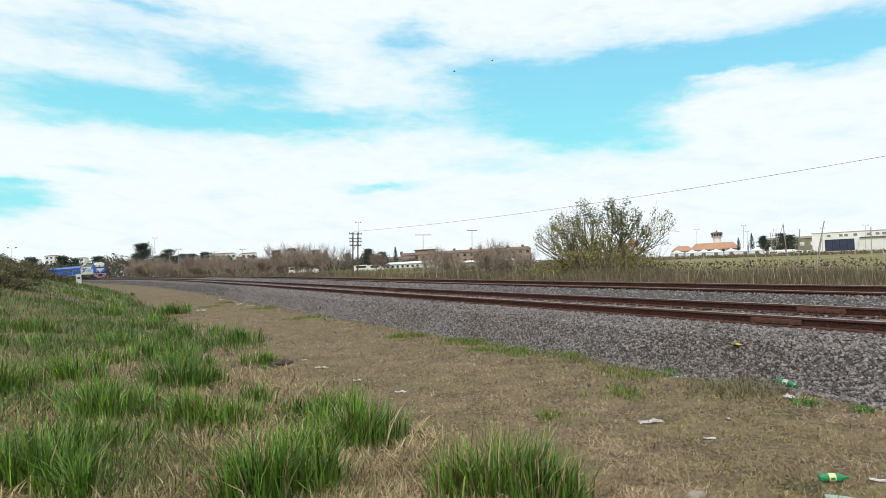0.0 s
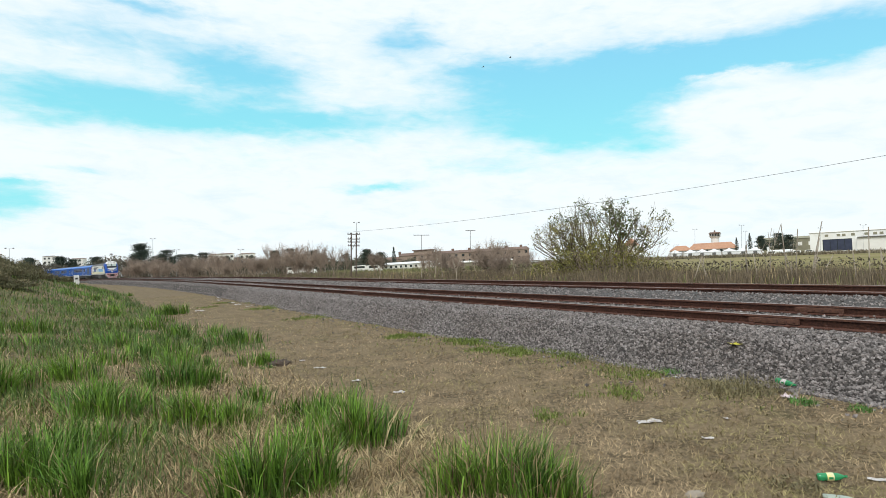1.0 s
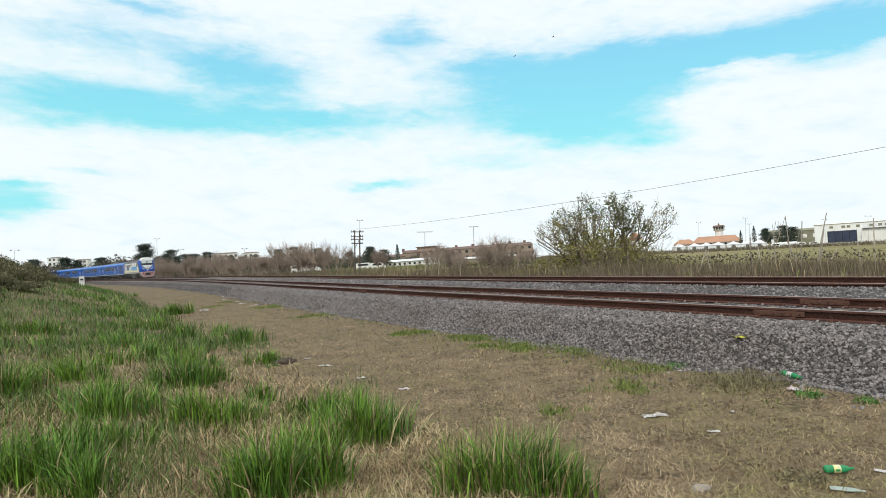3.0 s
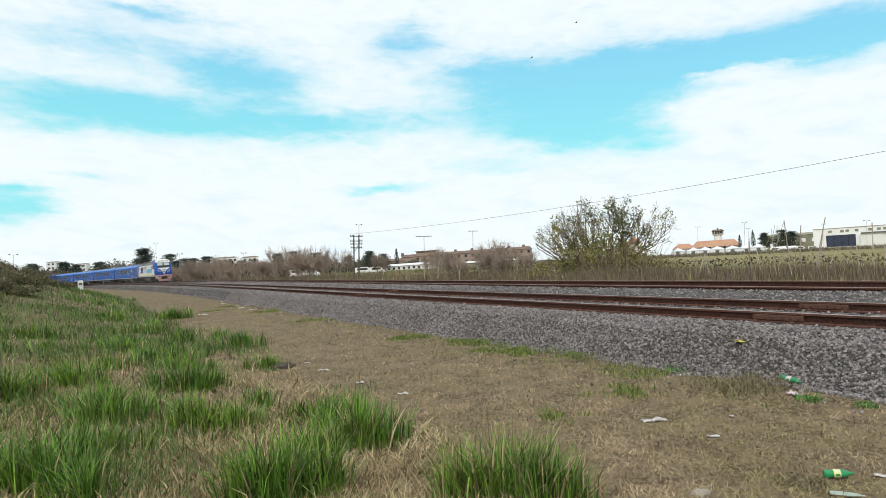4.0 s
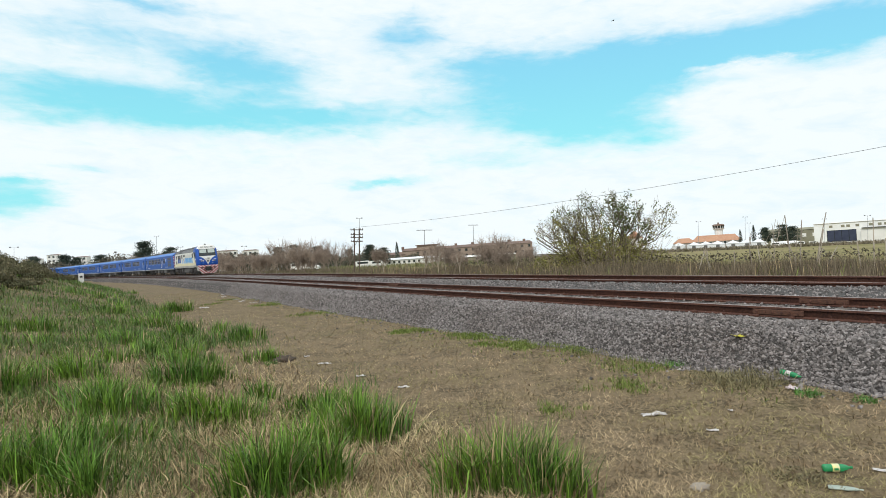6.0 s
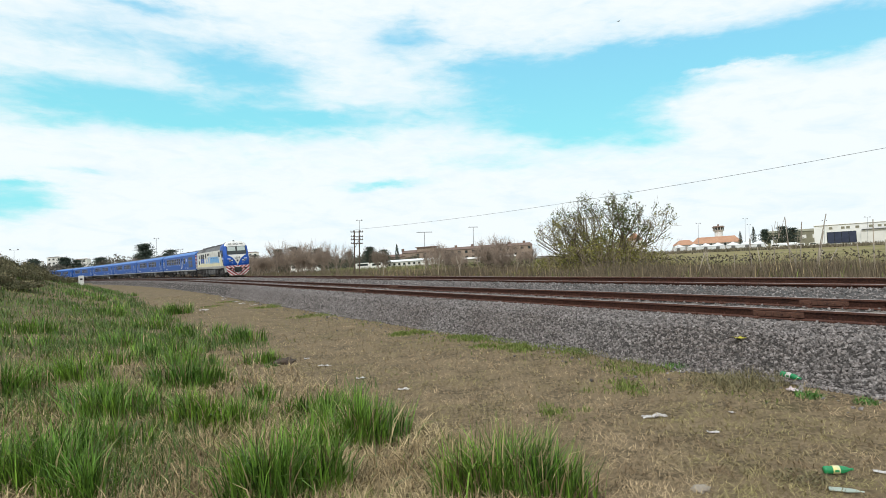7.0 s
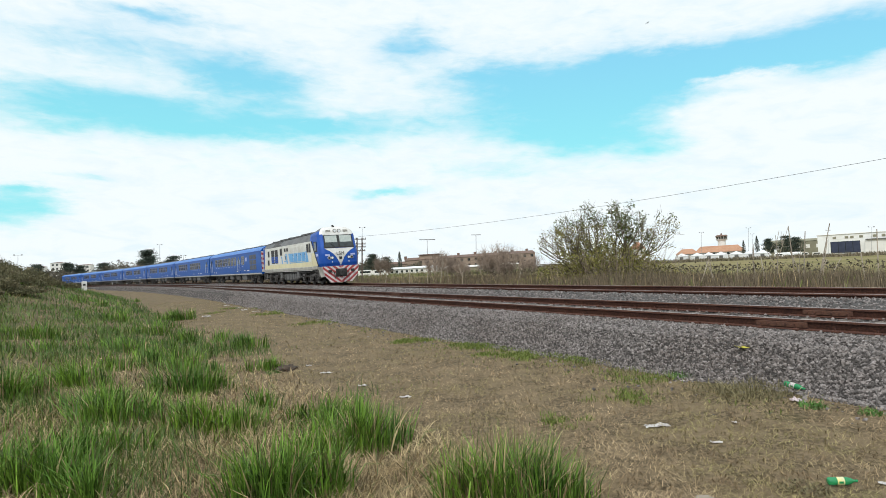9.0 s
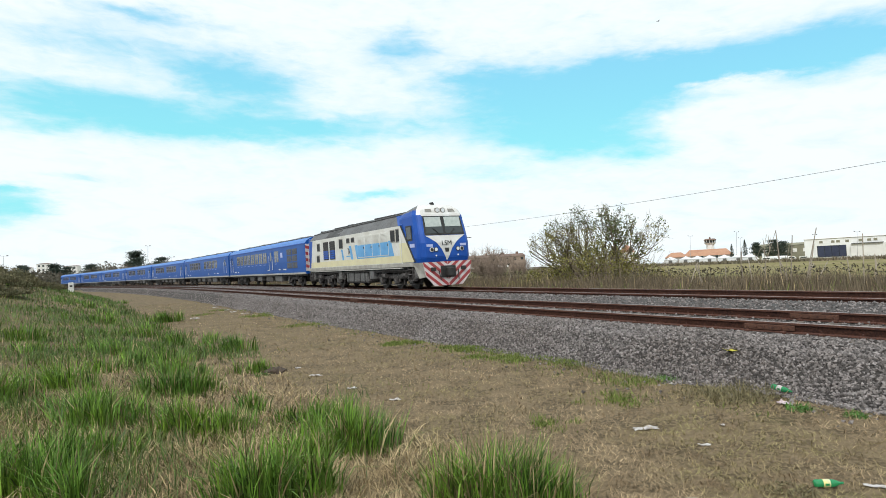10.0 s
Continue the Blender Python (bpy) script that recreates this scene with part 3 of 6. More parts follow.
def joint_bar(s, off, side):
    bm = bmesh.new()
    box(bm, -0.44, 0.44, -0.018, 0.018, -0.135, -0.045, bevel=0.006)
    p, h = on_track(s, off + side * 0.034)
    ob = part("joint_bar", bm, M["plate"])
    ob.matrix_basis = Matrix.Translation(p) @ Matrix.Rotation(h + math.pi / 2, 4, "Z")
    for x in (-0.36, -0.22, -0.08, 0.08, 0.22, 0.36):
        part("bolt", cylbm((x, -0.035, -0.09), (x, 0.035, -0.09), 0.018, 6), M["rail"], ob)
    tagged(ob, "rusty bolted joint bar on the web of a rail", "joint bar", "joint bars on the rails")


for s, off in ((6.0, SPACING + GAUGE / 2), (6.15, SPACING - GAUGE / 2), (24.0, SPACING + GAUGE / 2), (24.5, SPACING - GAUGE / 2)):
    joint_bar(s, off, 1)


# ---- the train ----
M["loco_blue"] = mat("locomotive_blue_paint", (0.007, 0.085, 0.42), 0.45, (0.005, 0.065, 0.34), 1.2, bump=0.03, bscale=8, spec=0.35)
M["coach_blue"] = mat("coach_blue_paint", (0.006, 0.085, 0.38), 0.45, (0.005, 0.062, 0.29), 0.5, (0.012, 0.10, 0.36), 9, bump=0.08, bscale=3, spec=0.25)
# coach blue lightened on the roof: the highlight is put into the colour
M["coach_roof"] = mat("coach_roof_with_highlight", (0.05, 0.19, 0.56), 0.5, (0.032, 0.14, 0.46), 0.8, (0.08, 0.21, 0.52), 9)
M["white_paint"] = mat("white_paint", (0.74, 0.75, 0.74), 0.45, (0.64, 0.63, 0.60), 2.0)
M["cream"] = mat("weathered_white_paint", (0.72, 0.725, 0.69), 0.5, (0.55, 0.54, 0.48), 0.9, (0.64, 0.63, 0.59), 9)
M["yellow_band"] = mat("faded_yellow_band", (0.74, 0.70, 0.42), 0.55, (0.64, 0.58, 0.36), 1.6, (0.66, 0.62, 0.44), 15)
M["sky_blue"] = mat("light_blue_panel", (0.13, 0.40, 0.72), 0.45, (0.10, 0.32, 0.62), 1.5)
M["roof_grey"] = mat("sooty_grey_roof", (0.145, 0.15, 0.155), 0.6, (0.08, 0.08, 0.084), 1.0, (0.15, 0.15, 0.15), 9, bump=0.1)
M["roof_dark"] = mat("sooty_dark_roof", (0.04, 0.04, 0.042), 0.7, (0.07, 0.068, 0.065), 1.5)
M["under"] = mat("dusty_underframe", (0.055, 0.05, 0.049), 0.75, (0.025, 0.023, 0.023), 2.0, (0.125, 0.115, 0.11), 10, bump=0.2)
M["under_grey"] = mat("grey_tank_paint", (0.12, 0.122, 0.125), 0.6, (0.055, 0.053, 0.052), 1.8, (0.17, 0.165, 0.16), 10)
M["sill_grey"] = mat("dusty_grey_sill", (0.44, 0.43, 0.39), 0.65, (0.30, 0.285, 0.26), 2.0)
M["wheel"] = mat("steel_wheel", (0.06, 0.053, 0.05), 0.5, (0.03, 0.027, 0.025), 4, metal=0.5)
M["glass_dark"] = mat("dark_window_glass", (0.03, 0.04, 0.042), 0.08, spec=0.7)
M["opening"] = mat("dark_opening", (0.018, 0.02, 0.024), 0.7, (0.03, 0.03, 0.032), 6)
M["glass_tan"] = mat("window_with_drawn_curtain", (0.14, 0.13, 0.11), 0.12, (0.05, 0.05, 0.05), 1.2, spec=0.8)
M["red"] = mat("warning_red_paint", (0.42, 0.05, 0.06), 0.5, (0.34, 0.06, 0.06), 3)
M["stripe_white"] = mat("warning_white_paint", (0.72, 0.66, 0.66), 0.5, (0.60, 0.52, 0.52), 3)
M["black"] = mat("black_rubber", (0.02, 0.02, 0.022), 0.6, (0.035, 0.033, 0.03), 6)
M["lamp_glass"] = mat("headlamp_glass", (0.75, 0.78, 0.8), 0.12, spec=0.9)
# pale green stands in for the reflection on the windscreen glass
M["blind"] = mat("blind_with_reflection_tint", (0.50, 0.55, 0.52), 0.25, (0.40, 0.46, 0.44), 5, spec=0.6)
M["lilac"] = mat("number_paint", (0.45, 0.50, 0.78), 0.5)
M["vent_grey"] = mat("dark_blue_grey_vent", (0.10, 0.115, 0.15), 0.6, (0.06, 0.07, 0.09), 3)
M["louvre"] = mat("louvre_metal", (0.30, 0.29, 0.26), 0.6, (0.20, 0.19, 0.17), 4)


def plate(bm, pts, normal, depth):
    """A flat plate: outline points in order, extruded by depth along normal."""
    nv = Vector(normal) * depth
    a = [bm.verts.new(p) for p in pts]
    b = [bm.verts.new(Vector(p) + nv) for p in pts]
    n = len(pts)
    bm.faces.new(a[::-1])
    bm.faces.new(b)
    for i in range(n):
        bm.faces.new((a[i], a[(i + 1) % n], b[(i + 1) % n], b[i]))
    bmesh.ops.recalc_face_normals(bm, faces=bm.faces)
    return bm


def side_plate(x0, x1, z0, z1, y, depth=0.012, slant=0.0):
    """A plate on the side wall at y; slant shifts its upper edge along the vehicle."""
    bm = bmesh.new()
    s = 1 if y > 0 else -1
    return plate(bm, [(x0, y, z0), (x1, y, z0), (x1 + slant, y, z1), (x0 + slant, y, z1)], (0, s, 0), depth)


def wheelset(name_parent, x, r=0.46):
    bm = bmesh.new()
    for sd in (-1, 1):
        cyl(bm, (0, sd * 0.80, 0), (0, sd * 0.93, 0), r, 20)
        cyl(bm, (0, sd * 0.76, 0), (0, sd * 0.80, 0), r + 0.03, 20)
        for k in range(5):
            a = k * 2 * math.pi / 5
            cyl(bm, (0.26 * math.cos(a), sd * 0.92, 0.26 * math.sin(a)), (0.26 * math.cos(a), sd * 0.945, 0.26 * math.sin(a)), 0.07, 6)
    cyl(bm, (0, -1.02, 0), (0, 1.02, 0), 0.085, 10)
    w = part("wheelset", bm, M["wheel"], name_parent)
    w.location = (x, 0, r)
    WHEELS.append(w)
    return w


WHEELS = []


def bogie(parent, x, axles, half):
    bm = bmesh.new()
    for sd in (-1, 1):
        y0, y1 = sorted((sd * 0.98, sd * 1.12))
        box(bm, -half, half, y0, y1, 0.55, 0.78, bevel=0.03)
        for a in axles:
            box(bm, a - 0.16, a + 0.16, sorted((sd * 0.97, sd * 1.2))[0], sorted((sd * 0.97, sd * 1.2))[1], 0.30, 0.62, bevel=0.04)
            for k in (-0.3, 0.3):
                cyl(bm, (a + k, sd * 1.06, 0.4), (a + k, sd * 1.06, 0.85), 0.085, 8)
        for k in np.linspace(-half * 0.55, half * 0.55, 2):
            box(bm, k - 0.12, k + 0.12, sorted((sd * 1.1, sd * 1.26))[0], sorted((sd * 1.1, sd * 1.26))[1], 0.62, 0.98, bevel=0.03)
    box(bm, -0.25, 0.25, -1.0, 1.0, 0.55, 0.95)
    box(bm, -half, half, -0.70, 0.70, 0.50, 0.92)
    for sd in (-1, 1):
        for a in axles:
            # brake blocks and their hangers either side of each wheel
            for k in (-0.56, 0.56):
                box(bm, a + k - 0.05, a + k + 0.05, *sorted((sd * 0.82, sd * 0.97)), 0.22, 0.72, bevel=0.02)
            cyl(bm, (a - 0.6, sd * 1.15, 0.24), (a + 0.6, sd * 1.15, 0.24), 0.025, 6)
    b = part("bogie", bm, M["under"], parent)
    b.location = (x, 0, 0)
    for a in axles:
        wheelset(b, a)
    return b


# heights of the front's outline: z, how far forward, half width
FRONT = [(1.30, 8.36, 1.40), (1.55, 8.45, 1.45), (2.25, 8.43, 1.45), (2.65, 8.32, 1.45), (3.64, 8.04, 1.39), (3.92, 7.90, 1.27), (4.12, 7.64, 1.04), (4.24, 7.1, 0.70)]


def front_x(z):
    return float(np.interp(z, [f[0] for f in FRONT], [f[1] for f in FRONT]))


def front_panel(rows, out=0.012):
    """A strip of panel on the cab front: rows of (z, y from, y to)."""
    bm = bmesh.new()
    prev = None
    for z, ya, yb in rows:
        cur = [bm.verts.new((front_x(z) + o, y, z)) for o in (out, -0.03) for y in (ya, yb)]
        if prev:
            a, b, c, d = prev
            e, f, g, h = cur
            for q in ((a, b, f, e), (c, g, h, d), (a, e, g, c), (b, d, h, f)):
                bm.faces.new(q)
        else:
            bm.faces.new((cur[0], cur[2], cur[3], cur[1]))
        prev = cur
    bm.faces.new((prev[0], prev[1], prev[3], prev[2]))
    bmesh.ops.remove_doubles(bm, verts=bm.verts, dist=0.0005)
    bmesh.ops.recalc_face_normals(bm, faces=bm.faces)
    return bm


def clip_poly(poly, ax, ay, c):
    """Keeps the part of a polygon where ax * x + ay * y <= c."""
    out = []
    for i, p in enumerate(poly):
        q = poly[(i + 1) % len(poly)]
        dp, dq = ax * p[0] + ay * p[1] - c, ax * q[0] + ay * q[1] - c
        if dp <= 0:
            out.append(p)
        if (dp < 0 < dq) or (dq < 0 < dp):
            t = dp / (dp - dq)
            out.append((p[0] + t * (q[0] - p[0]), p[1] + t * (q[1] - p[1])))
    return out


def roof_rise(x):
    """The hood's roof climbs gently from the rear to the cab."""
    return 0.17 * min(1.0, max(0.0, (x + 7.95) / 14.25))


def build_locomotive():
    lo = new("locomotive")
    tagged(lo, "blue and white diesel locomotive with red striped plough", "locomotive")
    # hood: walls, sloping shoulders and a flat roof
    section = [(-1.43, 1.08), (-1.43, 3.24), (-1.06, 3.64), (-0.74, 3.78), (0.74, 3.78), (1.06, 3.64), (1.43, 3.24), (1.43, 1.08)]
    xs = [-8.42, -7.95, 6.3]
    bm = bmesh.new()
    rings = []
    for x in xs:
        k = 0.93 if x == xs[0] else 1.0
        rings.append([bm.verts.new((x, y * k, z if z < 2 else z - (1 - k) * 1.2 + (roof_rise(x) if z > 3.5 else 0))) for y, z in section])
    for a, b in zip(rings, rings[1:]):
        for i in range(len(section)):
            j = (i + 1) % len(section)
            f = bm.faces.new((a[i], a[j], b[j], b[i]))
            f.material_index = 3 if a is rings[0] and i in (0, 1, 5, 6) else 1 if i in (1, 5) else 2 if i in (2, 3, 4) else 0
    bm.faces.new(rings[0])
    bm.faces.new(rings[-1][::-1])
    bmesh.ops.recalc_face_normals(bm, faces=bm.faces)
    part("hood", bm, [M["cream"], M["roof_grey"], M["roof_dark"], M["loco_blue"]], lo, "weathered white body with grey shoulders and sooty roof")
    part("rear_end", boxbm(-8.42, -7.98, -1.36, 1.36, 1.1, 3.45, bevel=0.08), M["loco_blue"], lo, "blue rear end")
    # roof equipment
    for x0, x1, h in ((-7.2, -5.2, 0.10), (-4.9, -1.6, 0.13), (-1.2, 1.2, 0.10), (1.6, 5.9, 0.12)):
        part("roof_hatch", boxbm(x0, x1, -0.68, 0.68, 3.74, 3.79 + 0.7 * h + roof_rise((x0 + x1) / 2), bevel=0.03), M["roof_dark"], lo)
    for x in (-6.7, -5.7):
        part("radiator_fan", cylbm((x, 0, 3.82), (x, 0, 3.92), 0.45, 16), M["roof_grey"], lo)
    part("exhaust", boxbm(-3.5, -2.6, -0.3, 0.3, 3.86, 4.04, bevel=0.03), M["roof_dark"], lo)
    part("rear_hood", boxbm(-8.5, -7.9, -0.55, 0.55, 3.3, 3.72, bevel=0.1), M["loco_blue"], lo, "blue rear housing under the horn")
    bm = bmesh.new()
    cyl(bm, (-8.3, -0.4, 3.82), (-8.3, 0.4, 3.82), 0.14, 10)
    part("horn", bm, M["black"], lo)
    for sd in (-1, 1):
        y = sd * 1.43
        part("roof_rail", cylbm((-7.9, sd * 1.07, 3.67), (6.2, sd * 1.07, 3.84), 0.025, 6), M["roof_dark"], lo)
        part("shoulder_vent", plate(bmesh.new(), [(-4.6, sd * 1.41, 3.29), (-2.2, sd * 1.41, 3.29), (-2.2, sd * 1.10, 3.66), (-4.6, sd * 1.10, 3.63)], (0, sd * 0.75, 0.65), 0.012), M["roof_dark"], lo)
        # painted bands of the body side
        part("yellow_band", side_plate(-7.9, 7.1, 1.38, 1.74, y, 0.006), M["yellow_band"], lo, "faded yellow band along the body")
        part("blue_panel", side_plate(0.55, 5.5, 1.74, 2.56, y, 0.008, -0.28), M["sky_blue"], lo, "light blue painted panel")
        part("blue_slash", side_plate(-0.35, -0.02, 1.74, 2.56, y, 0.008, -0.28), M["sky_blue"], lo)
        part("blue_slash", side_plate(-1.75, -1.5, 1.74, 2.4, y, 0.008, -0.2), M["sky_blue"], lo)
        # crest: a small dark swallow-like mark with a bar below
        part("crest", plate(bmesh.new(), [(-0.75, y, 2.06), (-0.5, y, 2.16), (-0.62, y, 2.42), (-0.9, y, 2.44), (-0.72, y, 2.3)], (0, sd, 0), 0.01), M["under_grey"], lo)
        part("crest_bar", side_plate(-1.1, -0.45, 1.92, 1.98, y, 0.01), M["sky_blue"], lo)
        # intake grilles, each with a frame and slats
        for x0 in (-5.15, -3.95):
            g = part("intake_grille", side_plate(x0, x0 + 0.95, 1.84, 3.02, y, 0.012), M["black"], lo, "dark louvred air intake")
            for k in range(8):
                z = 1.90 + k * 0.14
                bm = bmesh.new()
                box(bm, x0 + 0.03, x0 + 0.92, min(y, y + sd * 0.035), max(y, y + sd * 0.035), z, z + (0.115 if z < 2.4 else 0.045))
                part("slat", bm, M["loco_blue"] if z < 2.4 else M["under"], g)
        for x0, w, z0, z1 in ((-6.35, 0.5, 2.5, 2.95), (-6.5, 0.5, 1.75, 2.15), (-2.2, 0.55, 2.5, 3.02), (-0.95, 0.42, 2.78, 3.0), (-0.2, 0.42, 2.78, 3.0), (5.22, 0.46, 2.5, 3.05), (5.86, 0.56, 2.47, 3.07)):
            f = part("side_window", side_plate(x0 - 0.05, x0 + w + 0.05, z0 - 0.05, z1 + 0.05, y, 0.016), M["louvre"], lo, "framed engine-room opening")
            part("pane", side_plate(x0, x0 + w, z0, z1, y + sd * 0.008, 0.014), M["opening"], f)
        # engine-room doors: thin proud leaves
        for i in range(4):
            x0 = 0.75 + i * 1.05
            f = part("engine_door", boxbm(x0, x0 + 1.0, min(y, y + sd * 0.02), max(y, y + sd * 0.02), 1.80, 3.05, bevel=0.008), M["sky_blue"], lo)
            f.data.materials.clear()
            f.data.materials.append(M["cream"])
            part("door_panel", side_plate(x0 + 0.03, x0 + 0.97, 1.84, 2.52, y + sd * 0.018, 0.006), M["sky_blue"], f)
            for k in range(7):
                part("louvre", side_plate(x0 + 0.12, x0 + 0.88, 2.56 + k * 0.065, 2.585 + k * 0.065, y + sd * 0.018, 0.016), M["cream"], f)
            part("door_handle", boxbm(x0 + 0.9, x0 + 0.94, min(y + sd * 0.02, y + sd * 0.05), max(y + sd * 0.02, y + sd * 0.05), 2.3, 2.42), M["black"], f)
        # sill, handrails, steps
        part("sill", boxbm(-8.2, 7.6, min(sd * 1.40, sd * 1.47), max(sd * 1.40, sd * 1.47), 1.14, 1.36, bevel=0.02), M["sill_grey"], lo, "dusty grey sill")
        for x in (6.5, -8.1):
            part("handrail", cylbm((x, sd * 1.50, 1.3), (x, sd * 1.50, 2.6), 0.02, 6), M["white_paint"], lo)
        for x in (7.25, -7.8):
            bm = bmesh.new()
            for z in (0.45, 0.75, 1.0):
                box(bm, x - 0.25, x + 0.25, min(sd * 1.2, sd * 1.46), max(sd * 1.2, sd * 1.46), z, z + 0.04)
            for k in (-0.24, 0.24):
                box(bm, x + k - 0.02, x + k + 0.02, min(sd * 1.2, sd * 1.46), max(sd * 1.2, sd * 1.46), 0.45, 1.1)
            part("step_ladder", bm, M["under"], lo)
        # cab side window and door
        cw = part("cab_window", side_plate(7.06, 7.66, 2.42, 3.16, sd * 1.452, 0.02, -0.06), M["black"], lo, "cab side window with dark frame")
        part("pane", side_plate(7.13, 7.59, 2.5, 3.09, sd * 1.462, 0.016, -0.05), M["glass_dark"], cw)
        part("cab_sign", side_plate(7.35, 7.85, 2.08, 2.26, sd * 1.452, 0.008), M["lilac"], lo)
    for sd in (-1, 1):
        part("rear_flash", plate(bmesh.new(), [(-7.94, sd * 1.432, 1.38), (-7.86, sd * 1.432, 1.38), (-7.3, sd * 1.432, 3.23), (-7.94, sd * 1.432, 3.23)], (0, sd, 0), 0.012), M["loco_blue"], lo)
        part("brake_pipe", cylbm((-7.6, sd * 1.30, 0.98), (7.6, sd * 1.30, 0.98), 0.035, 6), M["under"], lo)
        for x in (-7.7, -2.55, 2.3, 7.5):
            part("sand_box", boxbm(x - 0.28, x + 0.28, min(sd * 1.0, sd * 1.36), max(sd * 1.0, sd * 1.36), 0.52, 1.04, bevel=0.05), M["under_grey"], lo)
        for x in (-6.4, -4.0, 3.8, 6.2):
            part("brake_cylinder", cylbm((x - 0.25, sd * 1.22, 0.72), (x + 0.25, sd * 1.22, 0.72), 0.13, 10), M["under"], lo)
        for x in (-1.3, -0.4, 0.5, 1.2):
            part("tank_strap", boxbm(x - 0.04, x + 0.04, min(sd * 1.27, sd * 1.30), max(sd * 1.27, sd * 1.30), 0.40, 0.98), M["black"], lo)
    # the white of the body runs forward under a dark diagonal; the cab above it is blue
    for sd in (-1, 1):
        y = sd * 1.451
        side = part("body_corner", plate(bmesh.new(), [(6.24, y, 1.37), (7.74, y, 1.37), (6.40, y, 3.2), (6.24, y, 3.2)], (0, sd, 0), 0.012), M["cream"], lo, "white body corner below the blue cab")
        part("yellow_corner", plate(bmesh.new(), [(6.24, y, 1.38), (7.74, y, 1.38), (7.02, y, 2.35), (6.24, y, 2.35)], (0, sd, 0), 0.016), M["yellow_band"], side, "faded yellow corner of the band")
        part("diagonal_strip", plate(bmesh.new(), [(7.74, y, 1.37), (7.88, y, 1.37), (6.54, y, 3.22), (6.40, y, 3.22)], (0, sd, 0), 0.018), M["black"], lo, "dark diagonal edge strip")
        part("cab_shoulder", plate(bmesh.new(), [(6.15, sd * 1.435, 3.25), (6.6, sd * 1.435, 3.25), (6.6, sd * 1.06, 3.82), (5.3, sd * 1.06, 3.80)], (0, sd * 0.75, 0.65), 0.014), M["loco_blue"], lo)
    # cab shell: blue, rounded to the front, with a white brow
    bm = bmesh.new()
    rings = []
    for z, fx, w in FRONT:
        r = [(6.25, -w), (fx - 0.42, -w), (fx - 0.14, -w * 0.93), (fx, -w * 0.80), (fx, w * 0.80), (fx - 0.14, w * 0.93), (fx - 0.42, w), (6.25, w)]
        # the roof falls back to the height of the hood
        rings.append([bm.verts.new((x, y, z if z < 3.3 else z - 0.24 * (z - 3.3) * ((fx - x) / (fx - 6.25)) ** 1.3)) for x, y in r])
    for k, (a, b) in enumerate(zip(rings, rings[1:])):
        for i in range(7):
            f = bm.faces.new((a[i], a[i + 1], b[i + 1], b[i]))
            f.material_index = 1 if (k >= 4 and 2 <= i <= 4) else 0
    f = bm.faces.new(rings[-1])
    f.material_index = 1
    bm.faces.new(rings[0][::-1])
    bmesh.ops.recalc_face_normals(bm, faces=bm.faces)
    bmesh.ops.bevel(bm, geom=[e for e in bm.edges if e.is_manifold and e.calc_face_angle() > 0.3], offset=0.03, segments=2, affect="EDGES")
    for f in bm.faces:
        c = f.calc_center_median()
        f.material_index = 1 if c.z > 3.63 and c.x > front_x(c.z) - 0.22 - 0.5 * max(0, c.z - 4.04) else 2 if f.normal.z > 0.75 and c.z > 3.6 else 0
    part("cab", bm, [M["loco_blue"], M["white_paint"], M["roof_grey"]], lo, "blue cab with a white brow over the windscreen")
    # windscreen: dark surround, two panes, blinds that carry the glass's reflection as colour, wipers
    ws = part("windscreen", front_panel([(2.62, -1.13, 1.13), (3.61, -1.06, 1.06)], 0.012), M["black"], lo, "two-pane windscreen in a pale frame")
    part("windscreen_frame", front_panel([(3.57, -1.12, 1.12), (3.66, -1.10, 1.10)], 0.02), M["white_paint"], ws)
    for sd in (-1, 1):
        ya, yb = sorted((sd * 0.06, sd * 1.04))
        part("pane", front_panel([(2.70, ya, yb), (3.54, ya * 0.97, yb * 0.97)], 0.022), M["glass_dark"], ws)
        part("sun_blind", front_panel([(3.04, ya + 0.04, yb - 0.04), (3.52, ya + 0.04, yb - 0.04)], 0.026), M["blind"], ws, "lowered sun blind tinted with the windscreen's pale green reflection")
        bm = bmesh.new()
        cyl(bm, (front_x(2.62) + 0.05, sd * 0.25, 2.62), (front_x(2.95) + 0.05, sd * 0.62, 2.95), 0.014, 5)
        part("wiper", bm, M["black"], ws)
    # white V on the nose
    v = part("nose_chevron", front_panel([(1.40, -0.03, 0.03), (1.62, -0.13, 0.13), (1.95, -0.30, 0.30), (2.25, -0.55, 0.55), (2.45, -0.85, 0.85), (2.60, -1.12, 1.12)], 0.014), M["white_paint"], lo, "white chevron across the blue nose")
    cu = bpy.data.curves.new("lettering", "FONT")
    cu.body, cu.size, cu.align_x, cu.align_y, cu.extrude = "LSM", 0.34, "CENTER", "CENTER", 0.004
    tmp = bpy.data.objects.new("lettering_source", cu)
    me = bpy.data.meshes.new_from_object(tmp)
    bpy.data.objects.remove(tmp)
    txt = new("lettering", me)
    me.materials.append(M["black"])
    txt.parent = v
    txt.matrix_basis = Matrix.Translation((front_x(2.2) + 0.03, 0, 2.21)) @ Matrix.Rotation(math.pi / 2, 4, "Z") @ Matrix.Rotation(math.pi / 2 - 0.03, 4, "X")
    part("badge", front_panel([(1.78, -0.09, 0.09), (1.98, -0.12, 0.12)], 0.03), M["black"], v, "small dark badge")
